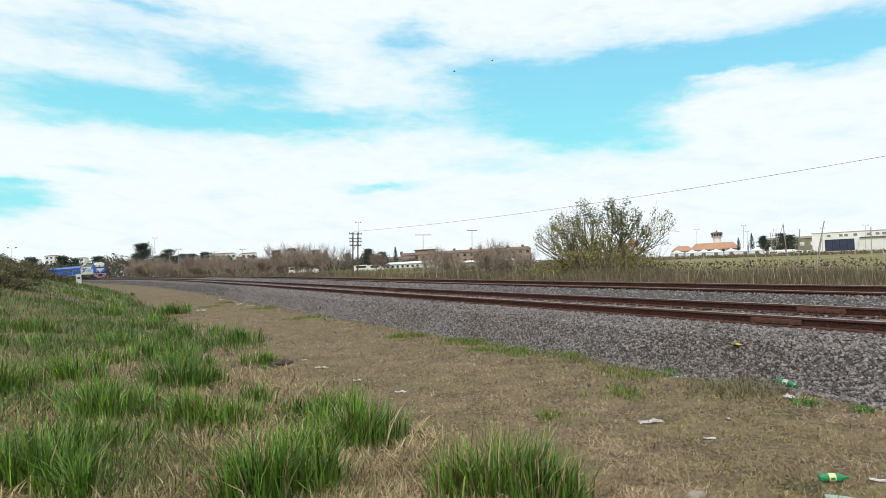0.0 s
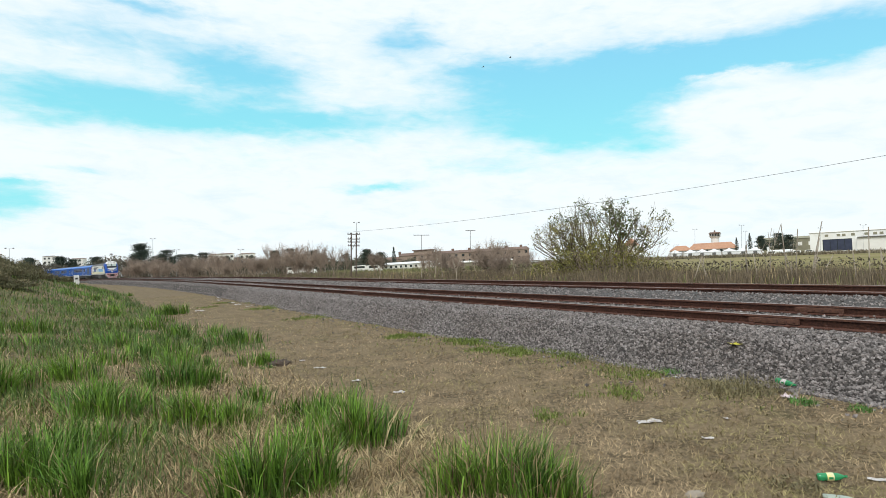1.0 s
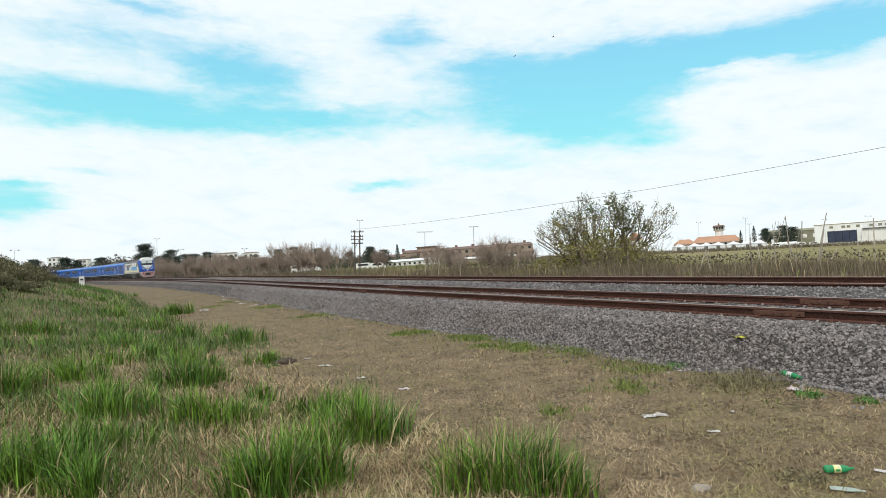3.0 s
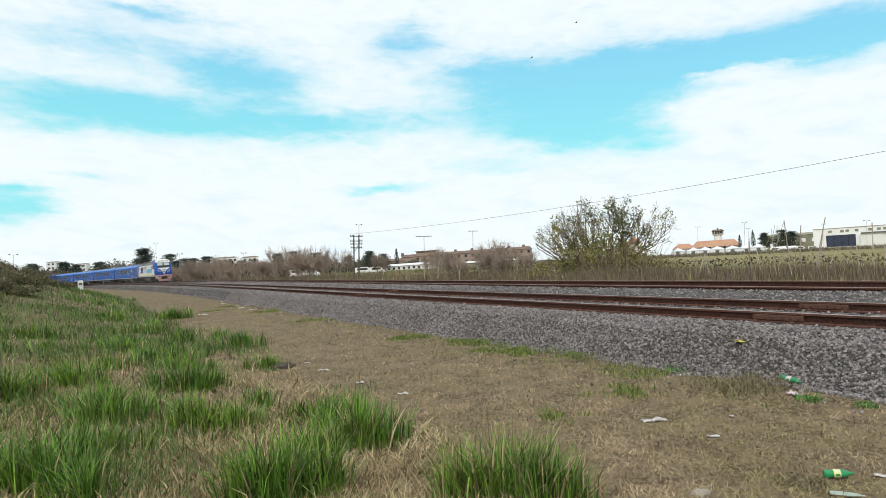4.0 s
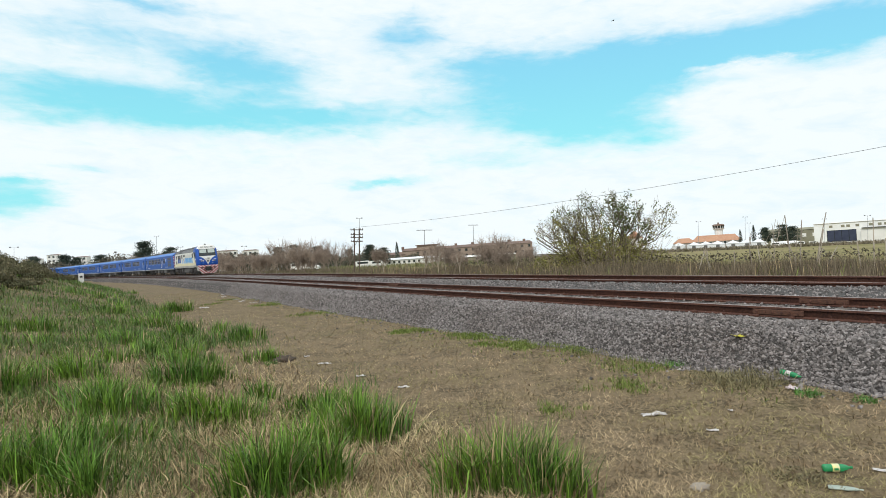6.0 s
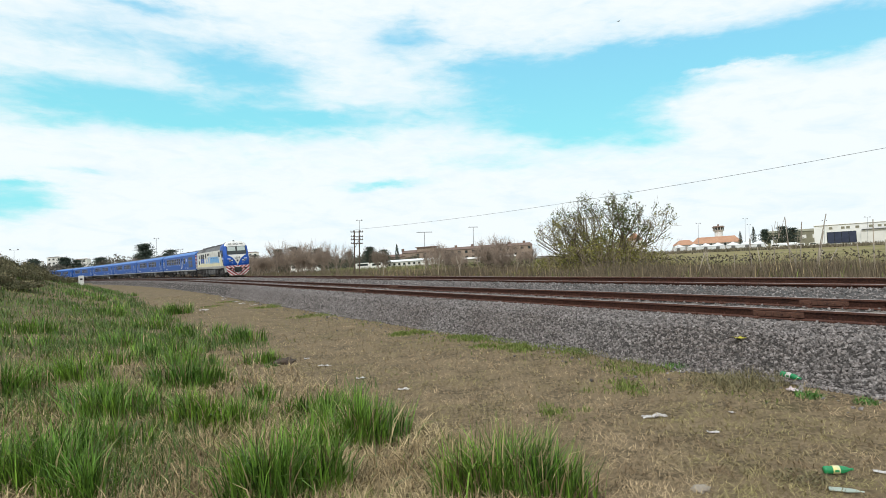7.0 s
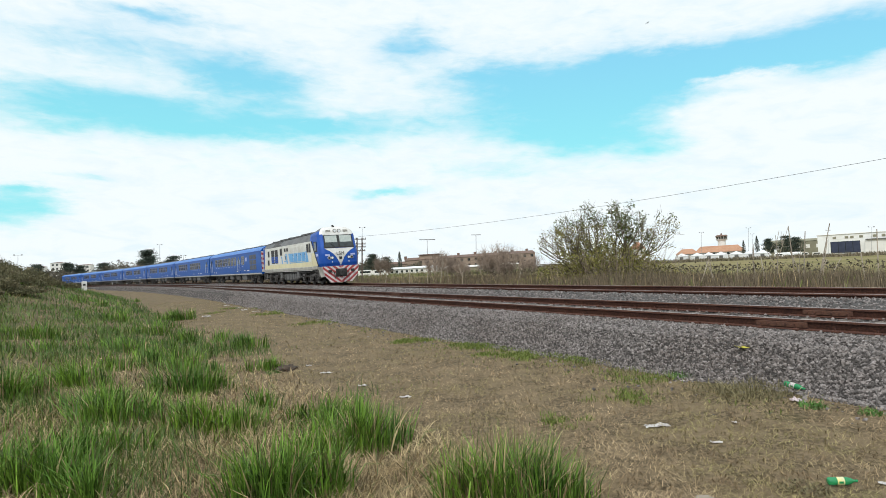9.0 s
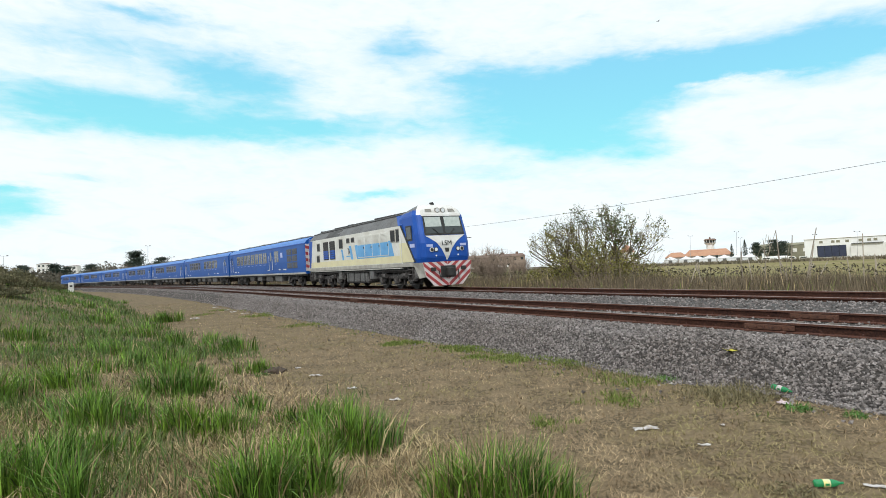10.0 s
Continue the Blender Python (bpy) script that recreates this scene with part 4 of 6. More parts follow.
    for sd in (-1, 1):
        for y, r, m in ((0.62, 0.085, "lamp_glass"), (0.85, 0.085, "black")):
            l = part("headlight", cylbm((8.42, sd * y, 1.92), (8.475, sd * y, 1.92), r + 0.03, 14), M["white_paint"] if m == "black" else M["black"], lo)
            part("lens", cylbm((8.46, sd * y, 1.92), (8.49, sd * y, 1.92), r, 14), M[m], l)
        part("number_bar", front_panel([(2.06, *sorted((sd * 0.78, sd * 1.12))), (2.18, *sorted((sd * 0.78, sd * 1.12)))], 0.016), M["lilac"], lo)
        part("marker_light", cylbm((8.42, sd * 0.62, 1.62), (8.47, sd * 0.62, 1.62), 0.04, 10), M["lamp_glass"], lo)
        part("brow_light", front_panel([(3.80, *sorted((sd * 0.48, sd * 0.85))), (3.94, *sorted((sd * 0.48, sd * 0.80)))], 0.025), M["louvre"], lo)
        r = part("brow_ring", cylbm((front_x(3.86) - 0.1, sd * 0.16, 3.86), (front_x(3.86) + 0.06, sd * 0.16, 3.86), 0.13, 16), M["louvre"], lo)
        part("lens", cylbm((front_x(3.86) + 0.03, sd * 0.16, 3.86), (front_x(3.86) + 0.08, sd * 0.16, 3.86), 0.095, 14), M["lamp_glass"], r)
    bm = bmesh.new()
    cyl(bm, (7.1, -0.05, 4.29), (7.4, -0.05, 4.29), 0.04, 8)
    box(bm, 7.2, 7.3, -0.08, 0.08, 4.2, 4.28)
    part("roof_horn", bm, M["black"], lo)
    # pilot: a white plough with red diagonal bars
    pil = [(-1.38, 1.32), (1.38, 1.32), (1.22, 0.62), (0.80, 0.16), (-0.80, 0.16), (-1.22, 0.62)]
    pb = part("pilot", plate(bmesh.new(), [(8.40, y, z) for y, z in pil], (1, 0, 0), 0.05), M["stripe_white"], lo, "white plough with red diagonal warning bars")
    for sd in (-1, 1):
        for k in range(-1, 7):
            # bars fall towards the middle
            poly = [(0.02, -1.5), (2.0, -1.5), (2.0, 3.0), (0.02, 3.0)]
            poly = clip_poly(poly, -0.62, 0.785, 0.62 - 0.28 * k + 0.14)
            poly = clip_poly(poly, 0.62, -0.785, -(0.62 - 0.28 * k))
            half = [(0.0, 0.16), (0.80, 0.16), (1.22, 0.62), (1.38, 1.32), (0.0, 1.32)]
            for i in range(5):
                (xa, za), (xb, zb) = half[i], half[(i + 1) % 5]
                poly = clip_poly(poly, zb - za, -(xb - xa), (zb - za) * xa - (xb - xa) * za) if poly else poly
            if len(poly) > 2:
                pts = [(8.45, sd * a, b) for a, b in poly]
                part("warning_bar", plate(bmesh.new(), pts, (1, 0, 0), 0.006), M["red"], pb)
    for sd in (-1, 1):
        part("side_skirt", plate(bmesh.new(), [(7.55, sd * 1.42, 1.32), (8.40, sd * 1.38, 1.32), (8.40, sd * 1.20, 0.62), (7.95, sd * 1.30, 0.55)], (0, sd, 0), 0.04), M["sill_grey"], lo)
    bm = bmesh.new()
    box(bm, 8.4, 8.75, -0.17, 0.17, 0.62, 1.02, bevel=0.04)
    box(bm, 8.7, 8.92, -0.24, 0.02, 0.60, 1.05, bevel=0.05)
    box(bm, 8.42, 8.52, -0.42, 0.42, 0.55, 1.12, bevel=0.03)
    part("coupler", bm, M["black"], lo)
    for sd in (-1, 1):
        part("brake_hose", cylbm((8.5, sd * 0.55, 0.9), (8.6, sd * 0.5, 0.42), 0.03, 6), M["black"], lo)
        part("jumper_socket", boxbm(8.45, 8.56, sd * 0.85 - 0.13, sd * 0.85 + 0.13, 0.88, 1.06, bevel=0.02), M["black"], lo)
    # underframe
    part("fuel_tank", boxbm(-1.7, 1.55, -1.28, 1.28, 0.32, 1.0, bevel=0.1), M["under_grey"], lo, "grey fuel tank")
    for x in (-2.2, 1.95):
        part("air_reservoir", cylbm((x, -1.2, 0.7), (x, 1.2, 0.7), 0.2, 10), M["under"], lo)
    part("underframe", boxbm(-8.2, 8.3, -1.2, 1.2, 0.88, 1.12), M["under"], lo)
    bogie(lo, 5.0, (-1.8, 0.0, 1.8), 2.5)
    bogie(lo, -5.2, (-1.8, 0.0, 1.8), 2.5)
    return lo


def build_coach(first):
    co = new("passenger_coach")
    L = 12.45
    section = [(-1.43, 1.0), (-1.45, 2.0), (-1.42, 3.20), (-1.28, 3.42), (-0.95, 3.60), (-0.5, 3.70), (0.5, 3.70), (0.95, 3.60), (1.28, 3.42), (1.42, 3.20), (1.45, 2.0), (1.43, 1.0)]
    bm = bmesh.new()
    rings = [[bm.verts.new((x, y, z)) for y, z in section] for x in (-L, L)]
    for i in range(len(section)):
        j = (i + 1) % len(section)
        f = bm.faces.new((rings[0][i], rings[0][j], rings[1][j], rings[1][i]))
        # roof faces take the lighter blue with the painted highlight
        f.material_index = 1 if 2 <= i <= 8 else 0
    bm.faces.new(rings[0])
    bm.faces.new(rings[1][::-1])
    bmesh.ops.recalc_face_normals(bm, faces=bm.faces)
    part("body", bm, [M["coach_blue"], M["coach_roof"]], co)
    for sd in (-1, 1):
        y = sd * 1.437
        part("sill", boxbm(-L + 0.02, L - 0.02, min(sd * 1.36, sd * 1.455), max(sd * 1.36, sd * 1.455), 0.96, 1.10, bevel=0.012), M["sill_grey"], co, "dusty grey sill")
        part("gutter", boxbm(-L, L, min(sd * 1.39, sd * 1.45), max(sd * 1.39, sd * 1.45), 3.17, 3.23), M["loco_blue"], co)
        xs = [-8.6 + i * 1.42 for i in range(5)] + [0.35 + i * 1.42 for i in range(5)]
        if first:
            xs = [-8.9 + i * 1.42 for i in range(8)] + [4.6]
        for x in xs:
            f = part("window", side_plate(x, x + 1.12, 2.02, 2.92, y, 0.016), M["coach_blue"], co)
            f.data.materials[0] = M["louvre"]
            part("pane", side_plate(x + 0.05, x + 1.07, 2.07, 2.48, y + sd * 0.008, 0.014), M["glass_tan"], f)
            part("hopper_pane", side_plate(x + 0.05, x + 1.07, 2.54, 2.87, y + sd * 0.008, 0.014), M["glass_tan"], f)
            part("mullion", side_plate(x + 0.53, x + 0.59, 2.05, 2.90, y + sd * 0.01, 0.018), M["coach_blue"], f)
            part("sill_strip", side_plate(x + 0.1, x + 0.7, 1.86, 1.90, y, 0.012), M["lilac"], f)
        for x in ((-11.6, 3.1) if first else (-11.5, 10.6)):
            d = part("door", boxbm(x, x + 0.86, min(y, y + sd * 0.03), max(y, y + sd * 0.03), 1.12, 3.02, bevel=0.012), M["coach_blue"], co)
            part("door_window", side_plate(x + 0.22, x + 0.64, 2.15, 2.85, y + sd * 0.03, 0.008), M["glass_dark"], d)
            for k in (-0.08, 0.93):
                part("handrail", cylbm((x + k, sd * 1.49, 1.4), (x + k, sd * 1.49, 2.6), 0.018, 5), M["white_paint"], d)
        for x, z, w in ((-10.2, 1.32, 0.7), (-8.8, 1.30, 0.45), (5.6, 1.36, 0.5), (6.9, 1.34, 0.8), (2.3, 1.34, 0.6)):
            part("stencil_bar", side_plate(x, x + w, z, z + 0.09, y, 0.006), M["white_paint"], co)
        for x, w in ((6.3, 0.55),):
            part("sign_plate", side_plate(x, x + w, 2.35, 2.75, y, 0.012), M["lilac"], co)
        if first:
            # generator end: louvred panels
            for i in range(2):
                for k in range(3):
                    x0, z0 = 8.0 + i * 1.35, 1.45 + k * 0.52
                    g = part("louvre_panel", side_plate(x0, x0 + 1.2, z0, z0 + 0.44, y, 0.014), M["vent_grey"], co, "grey louvred vent panel")
                    for s in range(4):
                        part("slat", side_plate(x0 + 0.05, x0 + 1.15, z0 + 0.05 + s * 0.1, z0 + 0.085 + s * 0.1, y + sd * 0.014, 0.012), M["under_grey"], g)
        for x in (-4.5, -1.8, 1.2, 4.0):
            part("equipment_box", boxbm(x, x + 1.5 + 0.4 * (x > 0), min(sd * 0.75, sd * 1.3), max(sd * 0.75, sd * 1.3), 0.42 + 0.06 * (x < 0), 0.96, bevel=0.04), M["under_grey"] if x in (-1.8, 4.0) else M["under"], co)
    # ends, gangway, roof gear
    for e in (-1, 1):
        x0, x1 = sorted((e * L, e * (L + 0.3)))
        part("gangway", boxbm(x0, x1, -0.6, 0.6, 1.05, 3.2, bevel=0.05), M["black"], co)
        part("coupler", boxbm(sorted((e * L, e * (L + 0.32)))[0], sorted((e * L, e * (L + 0.32)))[1], -0.12, 0.12, 0.68, 0.95), M["black"], co)
        if first and e == 1:
            for sd in (-1, 1):
                w = part("end_board", boxbm(L, L + 0.03, *sorted((sd * 0.63, sd * 1.42)), 1.2, 3.15), M["stripe_white"], co, "white end board with red bars")
                for k in range(4):
                    z = 1.25 + k * 0.46
                    a, b = sd * 0.63, sd * 1.42
                    part("warning_bar", plate(bmesh.new(), [(L + 0.03, a, z), (L + 0.03, b, z + 0.20), (L + 0.03, b, z + 0.42), (L + 0.03, a, z + 0.22)], (1, 0, 0), 0.006), M["red"], w)
            for sd in (-1, 1):
                bw = part("corner_board", side_plate(L - 0.5, L - 0.02, 1.15, 3.1, sd * 1.437, 0.01), M["coach_blue"], co)
    part("roof_ridge", boxbm(-11.6, 11.2, -0.62, 0.62, 3.66, 3.78, bevel=0.05), M["roof_grey"], co, "grey raised roof ridge")
    for x in (-8.4, -2.8, 2.8, 8.4):
        part("roof_vent", boxbm(x - 0.5, x + 0.5, -0.4, 0.4, 3.76, 3.84, bevel=0.03), M["roof_grey"], co)
    part("underframe", boxbm(-L + 0.2, L - 0.2, -1.25, 1.25, 0.82, 1.02), M["under"], co)
    bogie(co, 8.7, (-1.2, 1.2), 1.75)
    bogie(co, -8.7, (-1.2, 1.2), 1.75)
    return co


TRAIN = []


def build_train():
    lo = build_locomotive()
    TRAIN.append((lo, 8.45))
    c = 16.9 + 0.7 + 12.45
    a = build_coach(True)
    tagged(a, "blue passenger coach with louvred end and curtained windows", "coach", "coaches of the train")
    TRAIN.append((a, c))
    b = build_coach(False)
    tagged(b, "bright blue passenger coach with two rows of windows", "coach", "coaches of the train")
    TRAIN.append((b, c + 25.5))
    for i in range(2, 7):
        TRAIN.append((copy_thing(b, Matrix()), c + 25.5 * i))


build_train()


# ---- shrubs, trees, reeds and posts beyond the railway ----
M["bark"] = mat("grey_brown_bark", (0.17, 0.135, 0.09), 0.9, (0.11, 0.088, 0.06), 3, bump=0.5)
M["twig"] = mat("bare_brown_twigs", (0.36, 0.285, 0.225), 0.9, (0.26, 0.20, 0.16), 0.7, obrand=0.3)
M["olive_leaf"] = mat("olive_leaves", (0.25, 0.225, 0.05), 0.6, (0.16, 0.16, 0.035), 1.2, island=0.55)
M["leaf"] = mat("green_leaves", (0.075, 0.125, 0.028), 0.6, (0.11, 0.12, 0.03), 1.2, island=0.5)
# needle green is lightened and greyed, so distance haze sits in the colour
M["needle"] = mat("hazed_dark_needles", (0.045, 0.066, 0.045), 0.8, (0.03, 0.045, 0.034), 0.4, island=0.5)
M["bush_leaf"] = mat("hedge_leaves", (0.15, 0.18, 0.06), 0.7, (0.19, 0.16, 0.085), 0.35, island=0.5)
M["reed"] = mat("brown_reeds", (0.205, 0.165, 0.118), 0.9, (0.115, 0.096, 0.066), 0.5, island=0.5, spec=0.1)
M["pole_wood"] = mat("dark_weathered_pole", (0.075, 0.055, 0.045), 0.85, (0.11, 0.08, 0.06), 3)
M["pale_wood"] = mat("bleached_wood", (0.42, 0.37, 0.30), 0.85, (0.30, 0.25, 0.20), 4, obrand=0.25)
M["pale_stone"] = mat("white_painted_concrete", (0.72, 0.72, 0.70), 0.7, (0.58, 0.57, 0.54), 5)
M["steel"] = mat("grey_galvanised_steel", (0.32, 0.33, 0.34), 0.5, metal=0.4)


def rods(name, segs, material, parent=None, sides=5):
    """Tapered rods: (from, to, radius, end radius)."""
    a = np.array([s[0] for s in segs], float)
    b = np.array([s[1] for s in segs], float)
    r0, r1 = np.array([s[2] for s in segs]), np.array([s[3] for s in segs])
    d = b - a
    d /= np.linalg.norm(d, axis=1)[:, None] + 1e-9
    u = np.cross(d, np.where(np.abs(d[:, 2:3]) < 0.9, [[0, 0, 1.0]], [[1.0, 0, 0]]))
    u /= np.linalg.norm(u, axis=1)[:, None]
    w = np.cross(d, u)
    ang = np.arange(sides) * 2 * math.pi / sides
    ring = u[:, None] * np.cos(ang)[None, :, None] + w[:, None] * np.sin(ang)[None, :, None]
    v = np.concatenate([a[:, None] + ring * r0[:, None, None], b[:, None] + ring * r1[:, None, None]], 1).reshape(-1, 3)
    k = np.arange(sides)
    f = np.stack([k, (k + 1) % sides, sides + (k + 1) % sides, sides + k], 1)
    flat = (np.arange(len(segs))[:, None, None] * 2 * sides + f[None]).ravel()
    ob = raw_mesh(name, v, flat, np.full(len(segs) * sides, 4), material)
    if parent is not None:
        ob.parent = parent
    return ob


def leaves(name, places, size, material, parent=None, flat_bias=0.0):
    """Small folded leaf quads at places."""
    n = len(places)
    q = rng.normal(size=(n, 3))
    q[:, 2] *= 1 - flat_bias
    q /= np.linalg.norm(q, axis=1)[:, None]
    r = rng.normal(size=(n, 3))
    w = np.cross(q, r)
    w /= np.linalg.norm(w, axis=1)[:, None]
    s = (size * rng.uniform(0.6, 1.4, n))[:, None]
    p = np.asarray(places)
    v = np.stack([p - q * s, p + w * s * 0.45, p + q * s, p - w * s * 0.45], 1).reshape(-1, 3)
    flat = np.arange(n * 4)
    ob = raw_mesh(name, v, flat, np.full(n, 4), material)
    if parent is not None:
        ob.parent = parent
    return ob


def grow(rs, base, direction, length, radius, depth, segs, tips, spread=0.55, gravity=0.0, kids=(2, 4), bend=0.18):
    """A limb that bends, tapers and forks."""
    p, d = Vector(base), Vector(direction).normalized()
    n = 3
    for i in range(n):
        d = (d + Vector((rs.gauss(0, bend), rs.gauss(0, bend), rs.gauss(0, bend * 0.6) + gravity))).normalized()
        q = p + d * (length / n)
        r0, r1 = radius * (1 - 0.25 * i / n), radius * (1 - 0.25 * (i + 1) / n)
        segs.append((tuple(p), tuple(q), r0, r1))
        p = q
        if depth > 0 and i >= 1:
            for _ in range(rs.randint(*kids) if i == n - 1 else rs.randint(0, 2)):
                nd_ = (d + Vector((rs.gauss(0, spread), rs.gauss(0, spread), rs.gauss(0.1, spread * 0.7)))).normalized()
                grow(rs, p, nd_, length * rs.uniform(0.5, 0.8), r1 * 0.62, depth - 1, segs, tips, spread, gravity, kids, bend)
        if depth <= 1:
            tips.append(tuple(p))


def big_shrub():
    rs = random.Random(12)
    ob = new("large_shrub")
    segs, tips = [], []
    for k in range(15):
        a = rs.uniform(0, 6.28)
        lean = rs.uniform(0.05, 1.05) ** 1.0
        d = (math.cos(a) * lean, math.sin(a) * lean, 1.0)
        grow(rs, (rs.gauss(0, 0.7), rs.gauss(0, 0.5), 0), d, rs.uniform(2.0, 2.7), rs.uniform(0.05, 0.10), 3, segs, tips, 0.42, 0.05, (2, 3), 0.16)
    for sx in (-1, 1):
        for _ in range(3):
            grow(rs, (sx * 0.5, 0, 0), (sx * rs.uniform(0.9, 1.3), rs.gauss(0, 0.3), rs.uniform(0.75, 1.0)), rs.uniform(2.6, 3.1), 0.08, 3, segs, tips, 0.4, 0.06, (2, 3), 0.14)
    def inside(p):
        """Under the crown's outline: a dome, a notch and an outlying limb."""
        x, z = p[0], p[2]
        top = 6.1 - 0.42 * max(0, abs(x) - 1.0) ** 1.5
        if x > 2.9:
            top = 3.9 if x < 3.6 else 5.0 - 0.5 * max(0, x - 4.6)
        return z < top and -4.6 < x < 5.2

    segs = [s for s in segs if inside(s[1])]
    thick = [s for s in segs if s[2] > 0.024]
    thin = [(a, b, max(r, 0.009), max(e, 0.006)) for a, b, r, e in segs if r <= 0.024]
    rods("trunk", thick, M["bark"], ob)
    rods("twig_growth", thin, M["bark"], ob, 3)
    tips = [t for t in tips if inside(t)]
    spray = []
    for t in tips:
        if rs.random() < 0.55:
            spray.append((t, (t[0] + rs.gauss(0, 0.16), t[1] + rs.gauss(0, 0.16), t[2] + abs(rs.gauss(0.1, 0.2))), 0.008, 0.005))
    rods("twig_growth", spray, M["bark"], ob, 3)
    pts = np.array(rs.choices(tips, k=12000)) + rng.normal(0, 0.13, (12000, 3))
    up = pts[:, 2]
    clump = np.array([noise.noise((a * 0.9, b * 0.9, c * 0.9)) for a, b, c in pts])
    green = (pts[:, 0] > 0.2) & (pts[:, 0] < 3.2) & (up > 2.0)
    keep = rng.random(len(pts)) < np.where(up > 2.6, np.where(green, 0.62, 0.36), 0.9) * np.clip(1.0 + 1.8 * clump, 0.15, 2.0)
    pts, green, up = pts[keep], green[keep], up[keep]
    dark = green & (rng.random(len(up)) < 0.8) | (up > 4.4)
    leaves("crown", pts[~dark], 0.075, M["olive_leaf"], ob)["label"] = "sparse olive-yellow leaves"
    leaves("crown", pts[dark], 0.08, M["leaf"], ob)["label"] = "clumps of darker green leaves"
    # dense lower suckers
    n = 17000
    x, y = rng.normal(-0.1, 2.3, n), rng.normal(0, 1.0, n)
    z = rng.random(n) * np.maximum(0.6, 3.3 - 0.46 * np.abs(x)) * (0.65 + 0.5 * np.sin(x * 3.1 + y * 2) ** 2)
    leaves("sucker_growth", np.stack([x, y, z], 1), 0.07, M["olive_leaf"], ob)
    segs2 = []
    for _ in range(700):
        px, py = rs.gauss(0, 1.5), rs.gauss(0, 0.9)
        h = rs.uniform(0.8, 2.8)
        segs2.append(((px, py, 0), (px * 1.35 + rs.gauss(0, 0.3), py + rs.gauss(0, 0.3), h), 0.014, 0.006))
    rods("stem_growth", segs2, M["twig"], ob, 3)
    for growth in ob.children:
        if "growth" in growth.name:
            tagged(growth, kind="stuff")
    ob.matrix_basis = Matrix.Translation((10.3, 42.1, ground_z(10.3, 42.1) - 0.05)) @ Matrix.Rotation(-0.2, 4, "Z") @ Matrix.Diagonal((0.97, 0.97, 0.91, 1))
    tagged(ob, "large many-stemmed shrub with sparse olive leaves beside the railway", "shrub")


big_shrub()


def bare_shrub(seed, h, w):
    rs = random.Random(seed)
    ob = new("bare_shrub")
    segs, tips = [], []
    for k in range(11):
        a = rs.uniform(0, 6.28)
        lean = rs.uniform(0.05, 0.85)
        grow(rs, (rs.gauss(0, w * 0.22), rs.gauss(0, w * 0.18), 0), (math.cos(a) * lean, math.sin(a) * lean, 1.0), h * rs.uniform(0.36, 0.52), 0.035, 2, segs, tips, 0.35, 0.05, (2, 4), 0.14)
    rods("stem_growth", [(a, b, max(r, 0.024), max(e, 0.016)) for a, b, r, e in segs], M["twig"], ob, 3)
    # fine spray of last year's twigs
    fine = []
    for t in tips:
        for _ in range(2):
            q = (t[0] + rs.gauss(0, 0.26), t[1] + rs.gauss(0, 0.26), t[2] + abs(rs.gauss(0.25, 0.35)))
            fine.append((t, q, 0.011, 0.006))
    rods("twig_growth", fine, M["twig"], ob, 3)
    for growth in ob.children:
        tagged(growth, kind="stuff")
    tagged(ob, "leafless grey-brown shrub in the thicket beyond the railway", "shrub", "bare shrubs beyond the track")
    return ob


def place_shrubs():
    kinds = [bare_shrub(31, 3.6, 3.0), bare_shrub(32, 4.4, 3.4), bare_shrub(33, 2.8, 2.6)]
    used = set()
    rs = random.Random(5)
    spots = []
    # along the fence: s from the camera's end, distance beyond the track, scale
    for s in np.arange(84, 205, 3.4):
        gap = 93 < s < 97 or 118 < s < 122
        if not gap:
            spots.append((s + rs.uniform(-1, 1), -rs.uniform(9, 14), rs.uniform(0.75, 1.15) * (1 + (s - 84) / 420)))
    for s in np.arange(90, 215, 9.0):
        spots.append((s + rs.uniform(-2, 2), -rs.uniform(16, 26), rs.uniform(0.9, 1.3)))
    for s, q, k in ((41, -13, 0.72), (43, -14, 0.66), (39, -12.6, 0.6), (44.5, -15, 0.55), (37.5, -13.5, 0.5), (46, -13, 0.6), (48, -13.5, 0.72), (50.5, -13, 0.66), (52.5, -14.5, 0.5), (36.5, -15, 0.45), (78, -14, 0.9), (81, -13, 0.95)):
        spots.append((s, q, k))
    for s, q, k in spots:
        i = rs.randrange(3)
        p, _ = on_track(s, q)
        m = Matrix.Translation((p.x, p.y, ground_z(p.x, p.y) - 0.05)) @ Matrix.Rotation(rs.uniform(0, 6.28), 4, "Z") @ Matrix.Scale(k, 4)
        if i in used:
            copy_thing(kinds[i], m).scale = (k, k, k)
        else:
            used.add(i)
            kinds[i].matrix_basis = m


place_shrubs()


